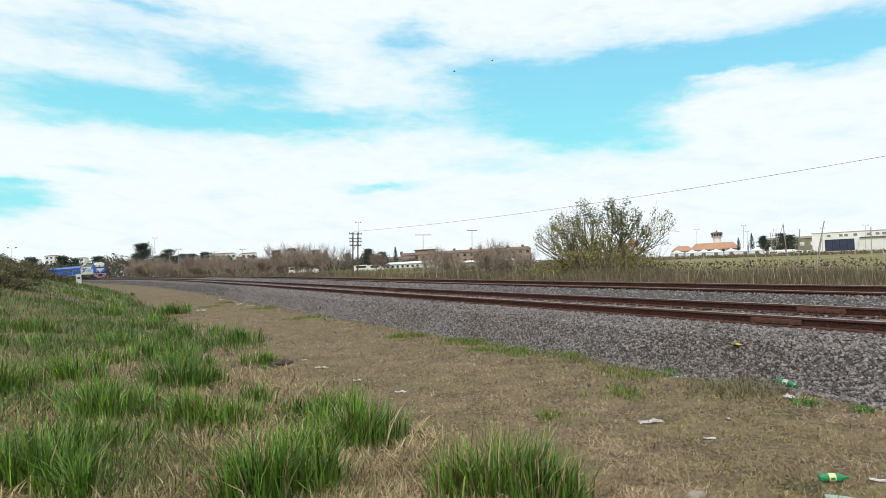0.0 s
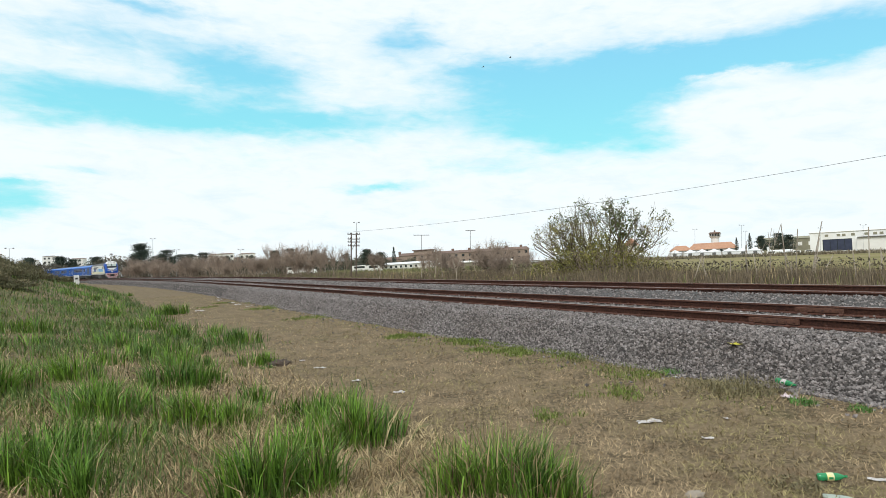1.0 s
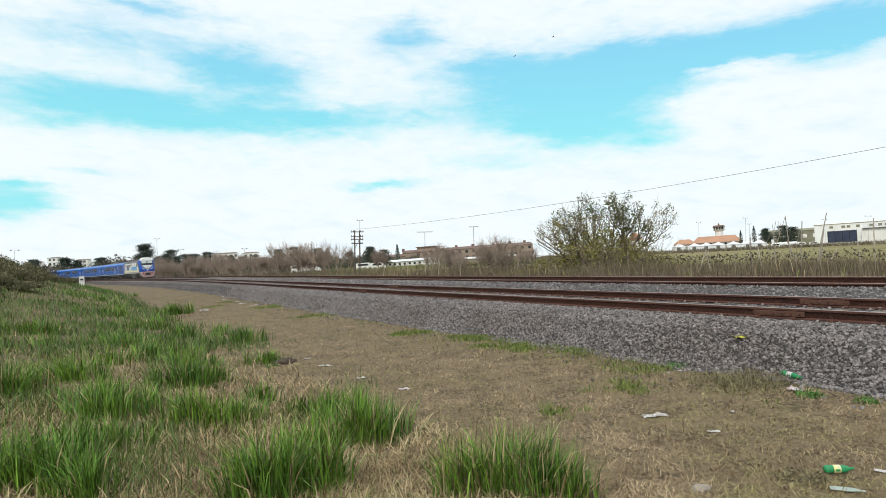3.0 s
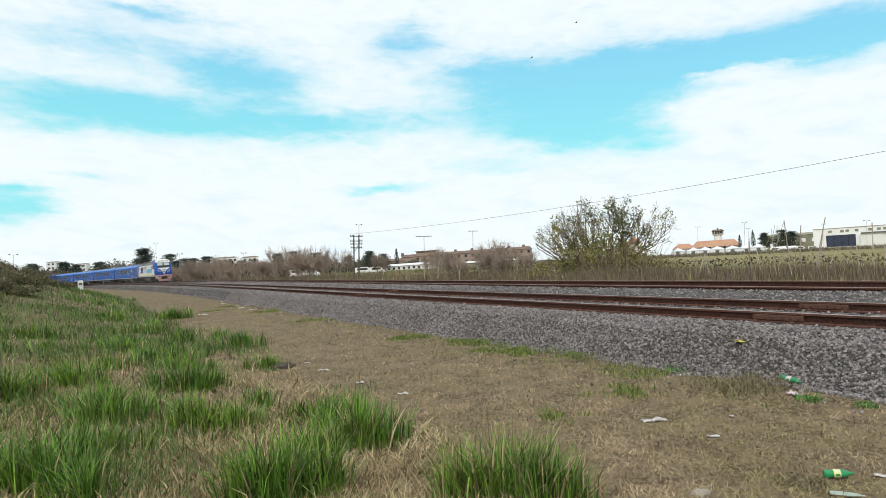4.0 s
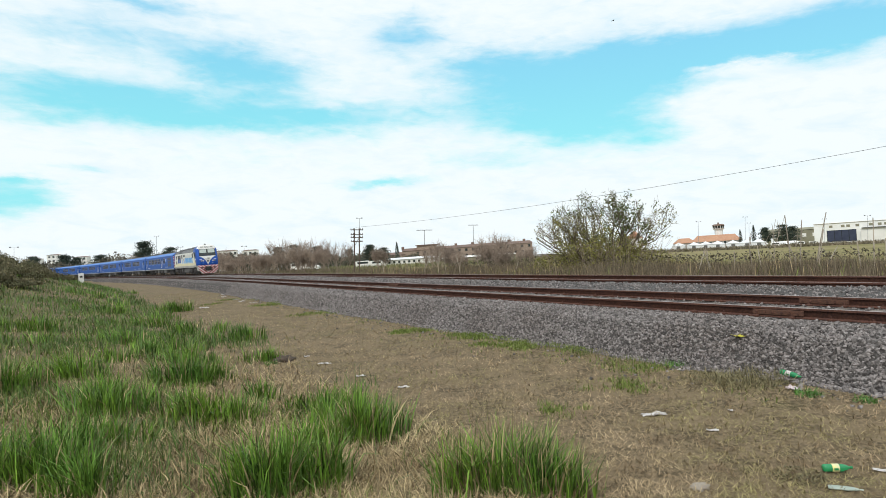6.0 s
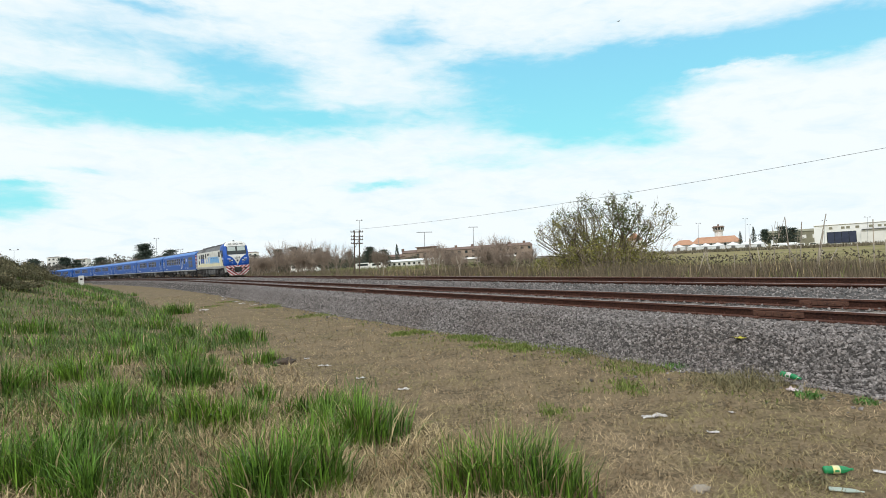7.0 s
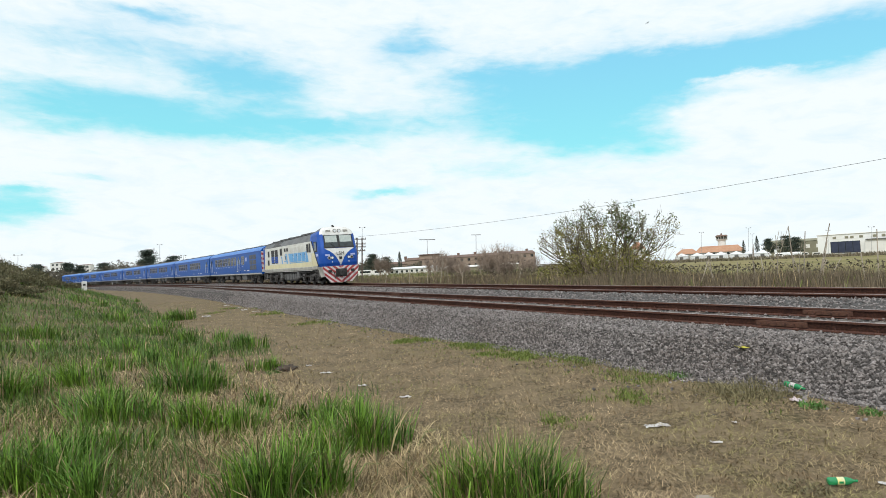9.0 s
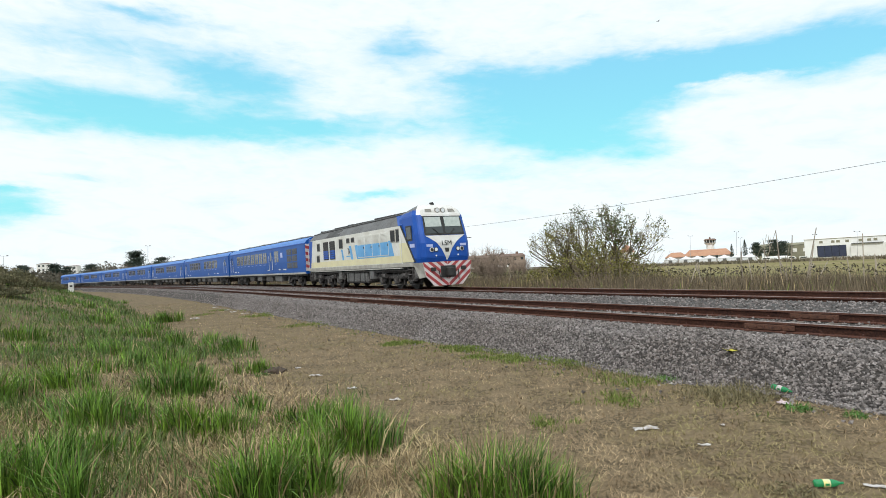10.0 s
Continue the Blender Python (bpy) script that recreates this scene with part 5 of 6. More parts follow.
def conifer(seed, h, w, layers, cypress=False):
    rs = random.Random(seed)
    ob = new("cypress" if cypress else "cedar_tree")
    segs = [((0, 0, 0), (rs.gauss(0, 0.1), rs.gauss(0, 0.1), h * 0.95), h * 0.03, h * 0.008)]
    pts = []
    if cypress:
        z = rng.random(1500) * h
        r = w / 2 * np.sin(np.clip(z / h, 0.02, 1) * math.pi * 0.92 + 0.15) * np.sqrt(rng.random(1500))
        a = rng.random(1500) * 6.28
        pts = np.stack([r * np.cos(a), r * np.sin(a), z], 1)
    else:
        for k in range(layers):
            z = h * (0.28 + 0.70 * k / layers)
            reach = w / 2 * (1.0 - 0.86 * (k / layers) ** 1.1) * rs.uniform(0.7, 1.1)
            for _ in range(5):
                a = rs.uniform(0, 6.28)
                r = reach * rs.uniform(0.55, 1.05)
                e = Vector((math.cos(a) * r, math.sin(a) * r, z + r * rs.uniform(0.02, 0.22)))
                segs.append(((0, 0, z), tuple(e), h * 0.01, h * 0.003))
                m = 120
                t = rng.uniform(0.35, 1.05, m)[:, None]
                pts.append(np.array([0, 0, z]) * (1 - t) + np.array(e) * t + rng.normal(0, 1, (m, 3)) * np.array([w * 0.075, w * 0.075, h * 0.030]))
        pts = np.concatenate(pts)
    rods("trunk", segs, M["bark"], ob, 5)
    leaves("crown", pts, h * (0.018 if cypress else 0.022), M["needle"], ob, 0.3)
    tagged(ob, "slim dark cypress tree" if cypress else "dark flat-layered cedar tree far beyond the railway", "tree", "distant evergreen trees")
    return ob


def place_conifers():
    a, b, c = conifer(3, 10.0, 9.0, 8), conifer(8, 10.0, 11.0, 6), conifer(9, 10.0, 2.0, 0, True)
    first = set()
    # x, y, height of the top, kind
    near = [(-116.2, 232.6, 13.2, a), (-108, 236, 10.6, b), (-139.3, 219.6, 9.6, a), (-129.4, 225.5, 9.0, b), (-135.6, 221.8, 8.6, b), (-147, 215, 9.2, b), (-153, 212, 9.0, b), (-92.9, 221.3, 7.9, b), (-98, 219, 7.4, b), (-103, 221, 8.0, a), (-49.8, 193.7, 7.2, b), (-55, 196, 6.6, a), (-43, 196, 6.2, b), (-25.0, 188.4, 5.2, a), (-21, 192, 4.2, b), (-70, 205, 5.4, b), (-163, 208, 10.0, b), (-172, 205, 9.5, a), (179.5, 334.9, 3.4, b), (172, 338, 2.0, a), (186, 336, 2.2, b), (84, 300, 3.2, b), (88, 306, 2.0, b)]
    far = [(-171, 226, 8.6, b), (-160, 233, 8.2, a), (-150, 238, 8.0, b), (-140, 243, 7.6, b), (-128, 250, 7.2, a), (-121, 254, 6.8, b), (-112, 257, 7.0, b), (-104, 262, 7.4, b), (-95, 264, 6.8, a), (-86, 268, 6.6, b), (-76, 270, 6.2, b), (-66, 273, 5.8, b), (-56, 275, 5.4, a), (-46, 277, 5.2, b), (-36, 279, 4.6, b), (-17.5, 200, 5.2, c), (140.9, 287.3, 3.2, c), (136, 290, 1.6, c), (60, 300, 4.0, b), (70, 298, 3.6, a)]
    for x, y, top, ob in near + far:
        g = ground_z(x, y) - 0.2
        top += 2.0 if x < -100 and y > 224 and top < 9 else 0
        k = (top - g) / 10.0
        m = Matrix.Translation((x, y, g)) @ Matrix.Rotation(random.uniform(0, 6.28), 4, "Z") @ Matrix.Scale(k, 4)
        if ob.name in first:
            copy_thing(ob, m).scale = (k, k, k)
        else:
            first.add(ob.name)
            ob.matrix_basis = m


place_conifers()


def far_thicket():
    """Low dark hedges and woods that close the view under the far trees."""
    n = 55000
    a = np.radians(rng.uniform(-38, -3, n))
    r = rng.uniform(235, 300, n)
    x, y = r * np.sin(a), r * np.cos(a)
    top = 4.6 + 2.2 * np.sin(a * 60) * np.sin(a * 23 + 1) + np.where(a < radians(-24), 1.6, 0)
    z = ground_at(x, y) + rng.random(n) ** 0.8 * top * rng.uniform(0.7, 1.15, n)
    g = leaves("far_woods", np.stack([x, y, z], 1), 0.40, M["far_leaf"])
    tagged(g, "dull grey-green woods and hedges in the distance", "woods", kind="stuff")


M["far_leaf"] = mat("distant_woods", (0.085, 0.09, 0.06), 0.9, (0.13, 0.105, 0.08), 0.03, island=0.4)
far_thicket()


M["seed"] = mat("dark_seed_heads", (0.07, 0.062, 0.045), 0.9, (0.12, 0.10, 0.06), 0.8, island=0.4)


def build_reeds():
    """Dead reeds and weeds in a belt along the far fence."""
    n = 62000
    s = np.concatenate([rng.uniform(-14, 50, int(n * 0.7)), rng.uniform(50, 150, n - int(n * 0.7))])
    q = -rng.uniform(8.6, 19, n)
    x0, y0, h = (np.interp(s, TS, a) for a in (TX, TY, TH))
    x, y = x0 - q * np.cos(h), y0 - q * np.sin(h)
    tall = np.array([noise.noise((a * 0.3, b * 0.3, 9)) for a, b in zip(x, y)])
    ln = (0.56 + 0.46 * np.clip(tall + 0.35, 0, 1)) * rng.uniform(0.5, 1.25, n) * np.clip((-q - 7.6) / 3, 0.25, 1.0)
    w = rng.uniform(0.010, 0.024, n)
    g = blades("reeds", np.stack([x, y, ground_at(x, y) - 0.02], 1), ln, np.abs(rng.normal(0.12, 0.14, n)), rng.uniform(0, 6.3, n), w, np.abs(rng.normal(0.2, 0.3, n)), M["reed"])
    tagged(g, "belt of dead brown reeds and weeds along the fence", "reeds", kind="stuff")
    n = 5000
    s, q = rng.uniform(-14, 120, n), -rng.uniform(8.6, 26, n)
    x0, y0, h = (np.interp(s, TS, a) for a in (TX, TY, TH))
    x, y = x0 - q * np.cos(h), y0 - q * np.sin(h)
    g = blades("green_weeds", np.stack([x, y, ground_at(x, y) - 0.02], 1), rng.uniform(0.2, 0.7, n), np.abs(rng.normal(0.3, 0.3, n)), rng.uniform(0, 6.3, n), rng.uniform(0.015, 0.035, n), np.abs(rng.normal(0.3, 0.3, n)), M["turf"])
    tagged(g, "green weeds growing between the dead reeds", "weeds", kind="stuff")
    # bleached stalks standing among them
    n = 1500
    s, q = rng.uniform(-14, 60, n), -rng.uniform(8.8, 18, n)
    x0, y0, h = (np.interp(s, TS, a) for a in (TX, TY, TH))
    x, y = x0 - q * np.cos(h), y0 - q * np.sin(h)
    g = blades("pale_stalks", np.stack([x, y, ground_at(x, y) - 0.02], 1), rng.uniform(0.4, 1.15, n), np.abs(rng.normal(0.16, 0.18, n)), rng.uniform(0, 6.3, n), rng.uniform(0.014, 0.028, n), rng.uniform(0, 0.3, n), M["straw"])
    tagged(g, "bleached stalks standing among the dead reeds", "stalks", kind="stuff")
    # dark seed heads above the reeds
    n = 3600
    s, q = rng.uniform(-12, 46, n), -rng.uniform(11, 18, n)
    x0, y0, h = (np.interp(s, TS, a) for a in (TX, TY, TH))
    x, y = x0 - q * np.cos(h), y0 - q * np.sin(h)
    z = ground_at(x, y) + rng.normal(0.82, 0.14, n)
    g = leaves("seed_heads", np.stack([x, y, z], 1), 0.08, M["seed"])
    tagged(g, "dark dry seed heads on top of the weeds", "seed heads", kind="stuff")


build_reeds()


def stake(x, y, dx, dy, h, r=0.026):
    z = ground_z(x, y) - 0.1
    ob = rods("wooden_stake", [((0, 0, 0), (dx * 0.5, dy * 0.5, h * 0.52), r, r * 0.9), ((dx * 0.5, dy * 0.5, h * 0.52), (dx, dy, h), r * 0.9, r * 0.75)], M["pale_wood"], None, 6)
    ob.location = (x, y, z)
    tagged(ob, "leaning bleached wooden stake in the reeds", "stake", "stakes along the far fence")


def sapling(seed, x, y, h):
    rs = random.Random(seed)
    segs, tips = [], []
    grow(rs, (0, 0, 0), (rs.gauss(0, 0.08), rs.gauss(0, 0.08), 1), h * 0.62, 0.035, 2, segs, tips, 0.3, 0.08, (1, 2), 0.06)
    ob = new("dead_sapling")
    rods("stem", [(a, b, max(r, 0.014), max(e, 0.009)) for a, b, r, e in segs], M["pale_wood"], ob, 4)
    ob.location = (x, y, ground_z(x, y) - 0.1)
    tagged(ob, "thin leafless sapling standing in the reeds", "sapling", "dead saplings along the fence")


for x, y, dx, dy, h in ((12.9, 32.6, 0.55, 0.1, 1.35), (13.6, 32.2, -0.45, 0.1, 1.3), (15.2, 30.4, -0.1, 0.1, 1.45), (14.4, 31.6, 0.05, 0, 1.2), (16.5, 29.4, -0.5, 0.1, 1.7), (16.9, 29.2, 0.7, 0.1, 1.2), (17.2, 28.8, 0.75, 0, 1.25), (18.2, 27.6, -0.12, 0, 1.5), (18.9, 27.0, 0.02, 0, 1.6), (17.2, 29.1, 0.1, 0, 1.3),
                        (16.5, 30.1, -0.12, 0.1, 2.9), (16.7, 29.8, 0.25, 0, 2.6), (17.1, 29.3, 0.8, 0.1, 2.9), (18.5, 27.2, 0.08, 0, 2.5), (17.2, 29.2, 0.4, 0, 2.1), (4.6, 45.5, 0.4, 0, 1.2), (-0.5, 50.4, -0.1, 0, 1.5), (-4, 54, 0.1, 0, 1.4), (-6.5, 57, 0.3, 0, 1.3)):
    stake(x, y, dx, dy, h)
for i, (x, y, h) in enumerate(((15.4, 31.6, 3.0), (16.2, 31.1, 3.4), (14.9, 31.0, 2.3), (16.8, 30.3, 2.4), (13.8, 33.0, 1.9), (19.8, 28.4, 1.8), (-1.2, 51.0, 3.0), (-2.4, 52.5, 2.6), (0.6, 49.0, 2.6))):
    sapling(60 + i, x, y, h * 0.62)


def telegraph_poles():
    g = ground_z(-11.2, 72.2)
    ob = new("telegraph_pole")
    lean = Matrix.Rotation(radians(3.4), 4, "Y")
    for x in (-0.29, 0.29):
        part("post", cylbm((x, 0, -0.4), (x, 0, 5.3), 0.085, 8, 0.07), M["pole_wood"], ob)
    for k, (z, w) in enumerate(((5.12, 0.75), (4.55, 0.72), (4.2, 0.72), (3.75, 0.68))):
        c = part("crossarm", boxbm(-w, w, -0.06, 0.06, z - 0.05, z + 0.05, bevel=0.01), M["pole_wood"], ob)
        for x in (-w + 0.08, -w * 0.55, w * 0.55, w - 0.08):
            part("insulator", cylbm((x, 0, z + 0.05), (x, 0, z + 0.19), 0.045, 8, 0.03), M["under_grey"], c)
    part("brace", cylbm((-0.29, 0, 3.2), (0.29, 0, 4.2), 0.03, 6), M["pole_wood"], ob)
    ob.matrix_basis = Matrix.Translation((-11.2, 72.2, g)) @ Matrix.Rotation(0.15, 4, "Z") @ lean
    tagged(ob, "twin-post telegraph pole with crossarms beyond the track", "pole")


telegraph_poles()


def light_mast(x, y, top, arms=0.9, lean=0.0):
    g = ground_z(x, y)
    h = top - g
    ob = new("light_mast")
    part("post", cylbm((0, 0, 0), (0, 0, h), 0.0045 * h + 0.015, 6, 0.003 * h + 0.01), M["steel"], ob)
    part("crossarm", cylbm((-arms, 0, h - 0.1), (arms, 0, h - 0.1), 0.03, 5), M["steel"], ob)
    for sd in (-1, 1):
        part("floodlight", boxbm(sd * arms - 0.04 - arms * 0.16, sd * arms + 0.04 + arms * 0.16, -0.15, 0.15, h - 0.1, h + 0.02 + arms * 0.16, bevel=0.02), M["under_grey"], ob)
    ob.matrix_basis = Matrix.Translation((x, y, g)) @ Matrix.Rotation(radians(lean), 4, "Y")
    tagged(ob, "slim grey light mast with two floodlights", "light mast", "light masts in the distance")


for x, y, top, a in ((-175.1, 243.6, 14.3, 1.6), (-51.4, 151.5, 6.1, 0.55), (-81.2, 182.8, 8.0, 0.7), (111.5, 278.5, 6.4, 0.9), (128.9, 270.9, 6.9, 0.9), (184.1, 273.9, 3.9, 1.2), (-22.2, 148.0, 10.9, 0.6), (-115, 238, 14.6, 0.8), (133, 276, 4.2, 0.7), (158, 262, 3.6, 0.8), (-78, 170, 6.2, 0.5)):
    light_mast(x, y, top, a, 3.2)


def antenna(x, y, top, w):
    g = ground_z(x, y)
    h = top - g
    ob = new("antenna_mast")
    part("post", cylbm((0, 0, 0), (0, 0, h), 0.20, 6, 0.14), M["steel"], ob)
    part("boom", cylbm((-w, 0, h), (w, 0, h), 0.15, 6), M["under"], ob)
    for k in np.linspace(-w, w, 7):
        part("element", cylbm((float(k), -1.2, h), (float(k), 1.2, h), 0.04, 4), M["under"], ob)
    ob.matrix_basis = Matrix.Translation((x, y, g)) @ Matrix.Rotation(radians(3.0), 4, "Y")
    tagged(ob, "tall directional antenna on a thin mast", "antenna", "antennas behind the barracks")


antenna(-13.6, 312.0, 12.1, 4.0)
antenna(11.6, 322.0, 13.3, 2.6)


def overhead_wire():
    """The line from the telegraph pole, sagging, past the camera on the far side."""
    a, b = Vector((-11.0, 72.2, 5.4)), Vector((47.0, 10.5, 8.75))
    for dx, dz in ((0.0, 0.0),):
        segs, n = [], 40
        prev = None
        for i in range(n + 1):
            t = i / n
            p = a.lerp(b, t) + Vector((dx, 0, dz - 1.3 * 4 * t * (1 - t)))
            if prev is not None:
                segs.append((tuple(prev), tuple(p), 0.011, 0.011))
            prev = p
        w = rods("overhead_wire", segs, M["black"], None, 4)
        tagged(w, "thin dark overhead wire hung from the pole", "wire")
    q = new("wire_pole")
    part("post", cylbm((0, 0, -1.5), (0, 0, 9.4), 0.14, 8, 0.1), M["pole_wood"], q)
    part("crossarm", boxbm(-0.9, 0.9, -0.06, 0.06, 9.1, 9.22), M["pole_wood"], q)
    q.location = (47.0, 10.5, ground_z(47.0, 10.5) - 0.1)
    q.location.z = 0.0
    tagged(q, "wooden pole carrying the overhead wire", "pole")


overhead_wire()


def hill_bushes():
    """Dense hedge on the crest of the bank."""
    rs = random.Random(3)
    k = 0
    for x, y, r, top in ((-38.8, 47.3, 2.2, 4.0), (-37.0, 48.4, 1.9, 3.8), (-35.6, 49.2, 1.5, 3.3), (-34.6, 50.0, 1.0, 2.8), (-40.5, 46, 2.6, 4.3), (-43.5, 51, 3.0, 4.4)):
        g = ground_z(x, y)
        h = top - g
        ob = new("hedge_bush")
        n = 7000
        h -= 0.45
        a, u = rng.random(n) * 6.28, rng.random(n)
        rr = r * np.sqrt(rng.random(n)) * (1 + 0.18 * np.sin(a * 3 + k))
        z = h * (1 - (rr / (r * 1.25)) ** 2) * (1 - 0.55 * u ** 2) * (1 + 0.1 * np.sin(a * 5))
        leaves("crown", np.stack([rr * np.cos(a), rr * np.sin(a), np.maximum(z, 0.02)], 1), 0.085, M["bush_leaf"], ob)
        segs = [((0, 0, -0.1), (rs.gauss(0, r * 0.4), rs.gauss(0, r * 0.4), h * rs.uniform(0.6, 0.95)), 0.05, 0.02) for _ in range(14)]
        rods("trunk", segs, M["bark"], ob)
        ob.location = (x, y, g)
        tagged(ob, "dense dull green bush on the crest of the bank", "bush", "bushes on the bank")
        k += 1


hill_bushes()


M["dry_bush"] = mat("dry_olive_scrub", (0.15, 0.125, 0.068), 0.85, (0.10, 0.10, 0.046), 0.6, island=0.5)


def bank_scrub():
    """Knee-high dry scrub on the bank's upper slope."""
    rs = random.Random(17)
    for x, y, r, h in ((-30.5, 41.5, 2.2, 1.2), (-27.5, 36.5, 1.9, 1.0), (-32.5, 46.0, 1.8, 1.1), (-25.0, 32.0, 1.7, 0.8), (-33.5, 43.0, 2.2, 1.4), (-29.0, 37.5, 1.9, 1.1), (-35.5, 46.5, 1.8, 1.2), (-22.5, 28.0, 1.4, 0.7), (-31.5, 49.0, 1.2, 0.7), (-26.5, 33.0, 1.8, 0.95),
                       (-28.0, 40.5, 1.6, 0.8), (-24.0, 29.5, 1.5, 0.8), (-23.5, 32.5, 1.4, 0.6), (-31.0, 38.5, 1.8, 1.2), (-21.0, 26.0, 1.2, 0.6)):
        ob = new("dry_scrub_bush")
        n = 1700
        a, rr = rng.random(n) * 6.28, r * np.sqrt(rng.random(n))
        base = np.stack([rr * np.cos(a), rr * np.sin(a), np.zeros(n)], 1)
        top = h * (1 - 0.7 * (rr / r) ** 2) * rng.uniform(0.5, 1.15, n)
        b = blades("stem_growth", base, top, np.abs(rng.normal(0.25, 0.2, n)), rng.uniform(0, 6.3, n), rng.uniform(0.02, 0.04, n), np.abs(rng.normal(0.4, 0.4, n)), M["dry_bush"])
        b.parent = ob
        leaves("leaf_growth", base + np.stack([np.zeros(n), np.zeros(n), top * rng.uniform(0.3, 0.95, n)], 1), 0.07, M["dry_bush"], ob)
        ob.location = (x, y, ground_z(x, y) - 0.03)
        tagged(ob, "dry olive-brown scrub on the grassy bank", "scrub", "scrub on the bank")


bank_scrub()


def marker_post():
    x, y = -37.41, 61.52
    bm = bmesh.new()
    box(bm, -0.24, 0.24, -0.09, 0.09, -0.2, 1.0, bevel=0.03)
    ob = new("marker_post")
    part("slab", bm, M["pale_stone"], ob)
    part("number_bar", boxbm(-0.12, 0.12, -0.1, -0.085, 0.55, 0.72), M["black"], ob)
    ob.matrix_basis = Matrix.Translation((x, y, ground_z(x, y))) @ Matrix.Rotation(0.55, 4, "Z")
    tagged(ob, "white painted concrete trackside marker post", "marker post")


marker_post()


# ---- far buildings ----
M["brick_wall"] = mat("brown_plaster_wall", (0.32, 0.245, 0.19), 0.9, (0.25, 0.19, 0.15), 0.15, (0.37, 0.29, 0.23), 2.0)
M["tile_roof"] = mat("orange_tile_roof", (0.44, 0.23, 0.14), 0.85, (0.36, 0.18, 0.11), 0.2, (0.50, 0.30, 0.19), 2.0)
M["brown_roof"] = mat("brown_roof", (0.20, 0.13, 0.10), 0.85, (0.15, 0.10, 0.08), 0.2)
M["pale_wall"] = mat("pale_wall", (0.80, 0.79, 0.76), 0.8, (0.72, 0.71, 0.68), 0.2)
M["cream_wall"] = mat("cream_wall", (0.84, 0.85, 0.84), 0.8, (0.78, 0.78, 0.75), 0.15)
M["stone_wall"] = mat("weathered_grey_wall", (0.48, 0.46, 0.43), 0.85, (0.36, 0.34, 0.32), 0.2)
M["tent"] = mat("white_canvas", (0.78, 0.79, 0.80), 0.7, (0.66, 0.68, 0.70), 0.5)
M["navy"] = mat("dark_navy_door", (0.022, 0.03, 0.065), 0.6, (0.035, 0.045, 0.085), 0.4)
M["olive_wall"] = mat("olive_wall", (0.28, 0.27, 0.19), 0.85, (0.22, 0.21, 0.15), 0.2)
M["hedge_dark"] = mat("dry_bank_strip", (0.20, 0.165, 0.11), 0.95, (0.13, 0.115, 0.075), 0.1, island=0.4)


def gable_house(name, x, y, w, d, wall_h, roof_h, turn, wall, roof, label, cat_, windows=(), hip=0.0, base=None, group=""):
    """A building on the ground at (x, y): walls, a pitched or hipped roof with eaves, and recessed windows on the side towards the railway."""
    ob = new(name)
    g = ground_z(x, y) if base is None else base
    part("wall", boxbm(-w / 2, w / 2, -d / 2, d / 2, -2.0, wall_h), wall, ob)
    e = 0.35
    bm = bmesh.new()
    vs = [bm.verts.new(p) for p in ((-w / 2 - e, -d / 2 - e, wall_h), (w / 2 + e, -d / 2 - e, wall_h), (w / 2 + e, d / 2 + e, wall_h), (-w / 2 - e, d / 2 + e, wall_h), (-w / 2 + hip - e, 0, wall_h + roof_h), (w / 2 - hip + e, 0, wall_h + roof_h))]
    for f in ((0, 1, 5, 4), (1, 2, 5), (2, 3, 4, 5), (3, 0, 4), (3, 2, 1, 0)):
        bm.faces.new([vs[i] for i in f])
    bmesh.ops.recalc_face_normals(bm, faces=bm.faces)
    part("roof", bm, roof, ob)
    for x0, x1, z0, z1, m in windows:
        f = part("window", boxbm(x0, x1, -d / 2 - 0.06, -d / 2 + 0.02, z0, z1), roof if name == "barracks" else M["pale_wall"], ob)
        part("pane", boxbm(x0 + 0.1, x1 - 0.1, -d / 2 - 0.09, -d / 2 - 0.05, z0 + 0.1, z1 - 0.1), m, f)
    ob.matrix_basis = Matrix.Translation((x, y, g)) @ Matrix.Rotation(turn, 4, "Z")
    tagged(ob, label, cat_, group)
    return ob


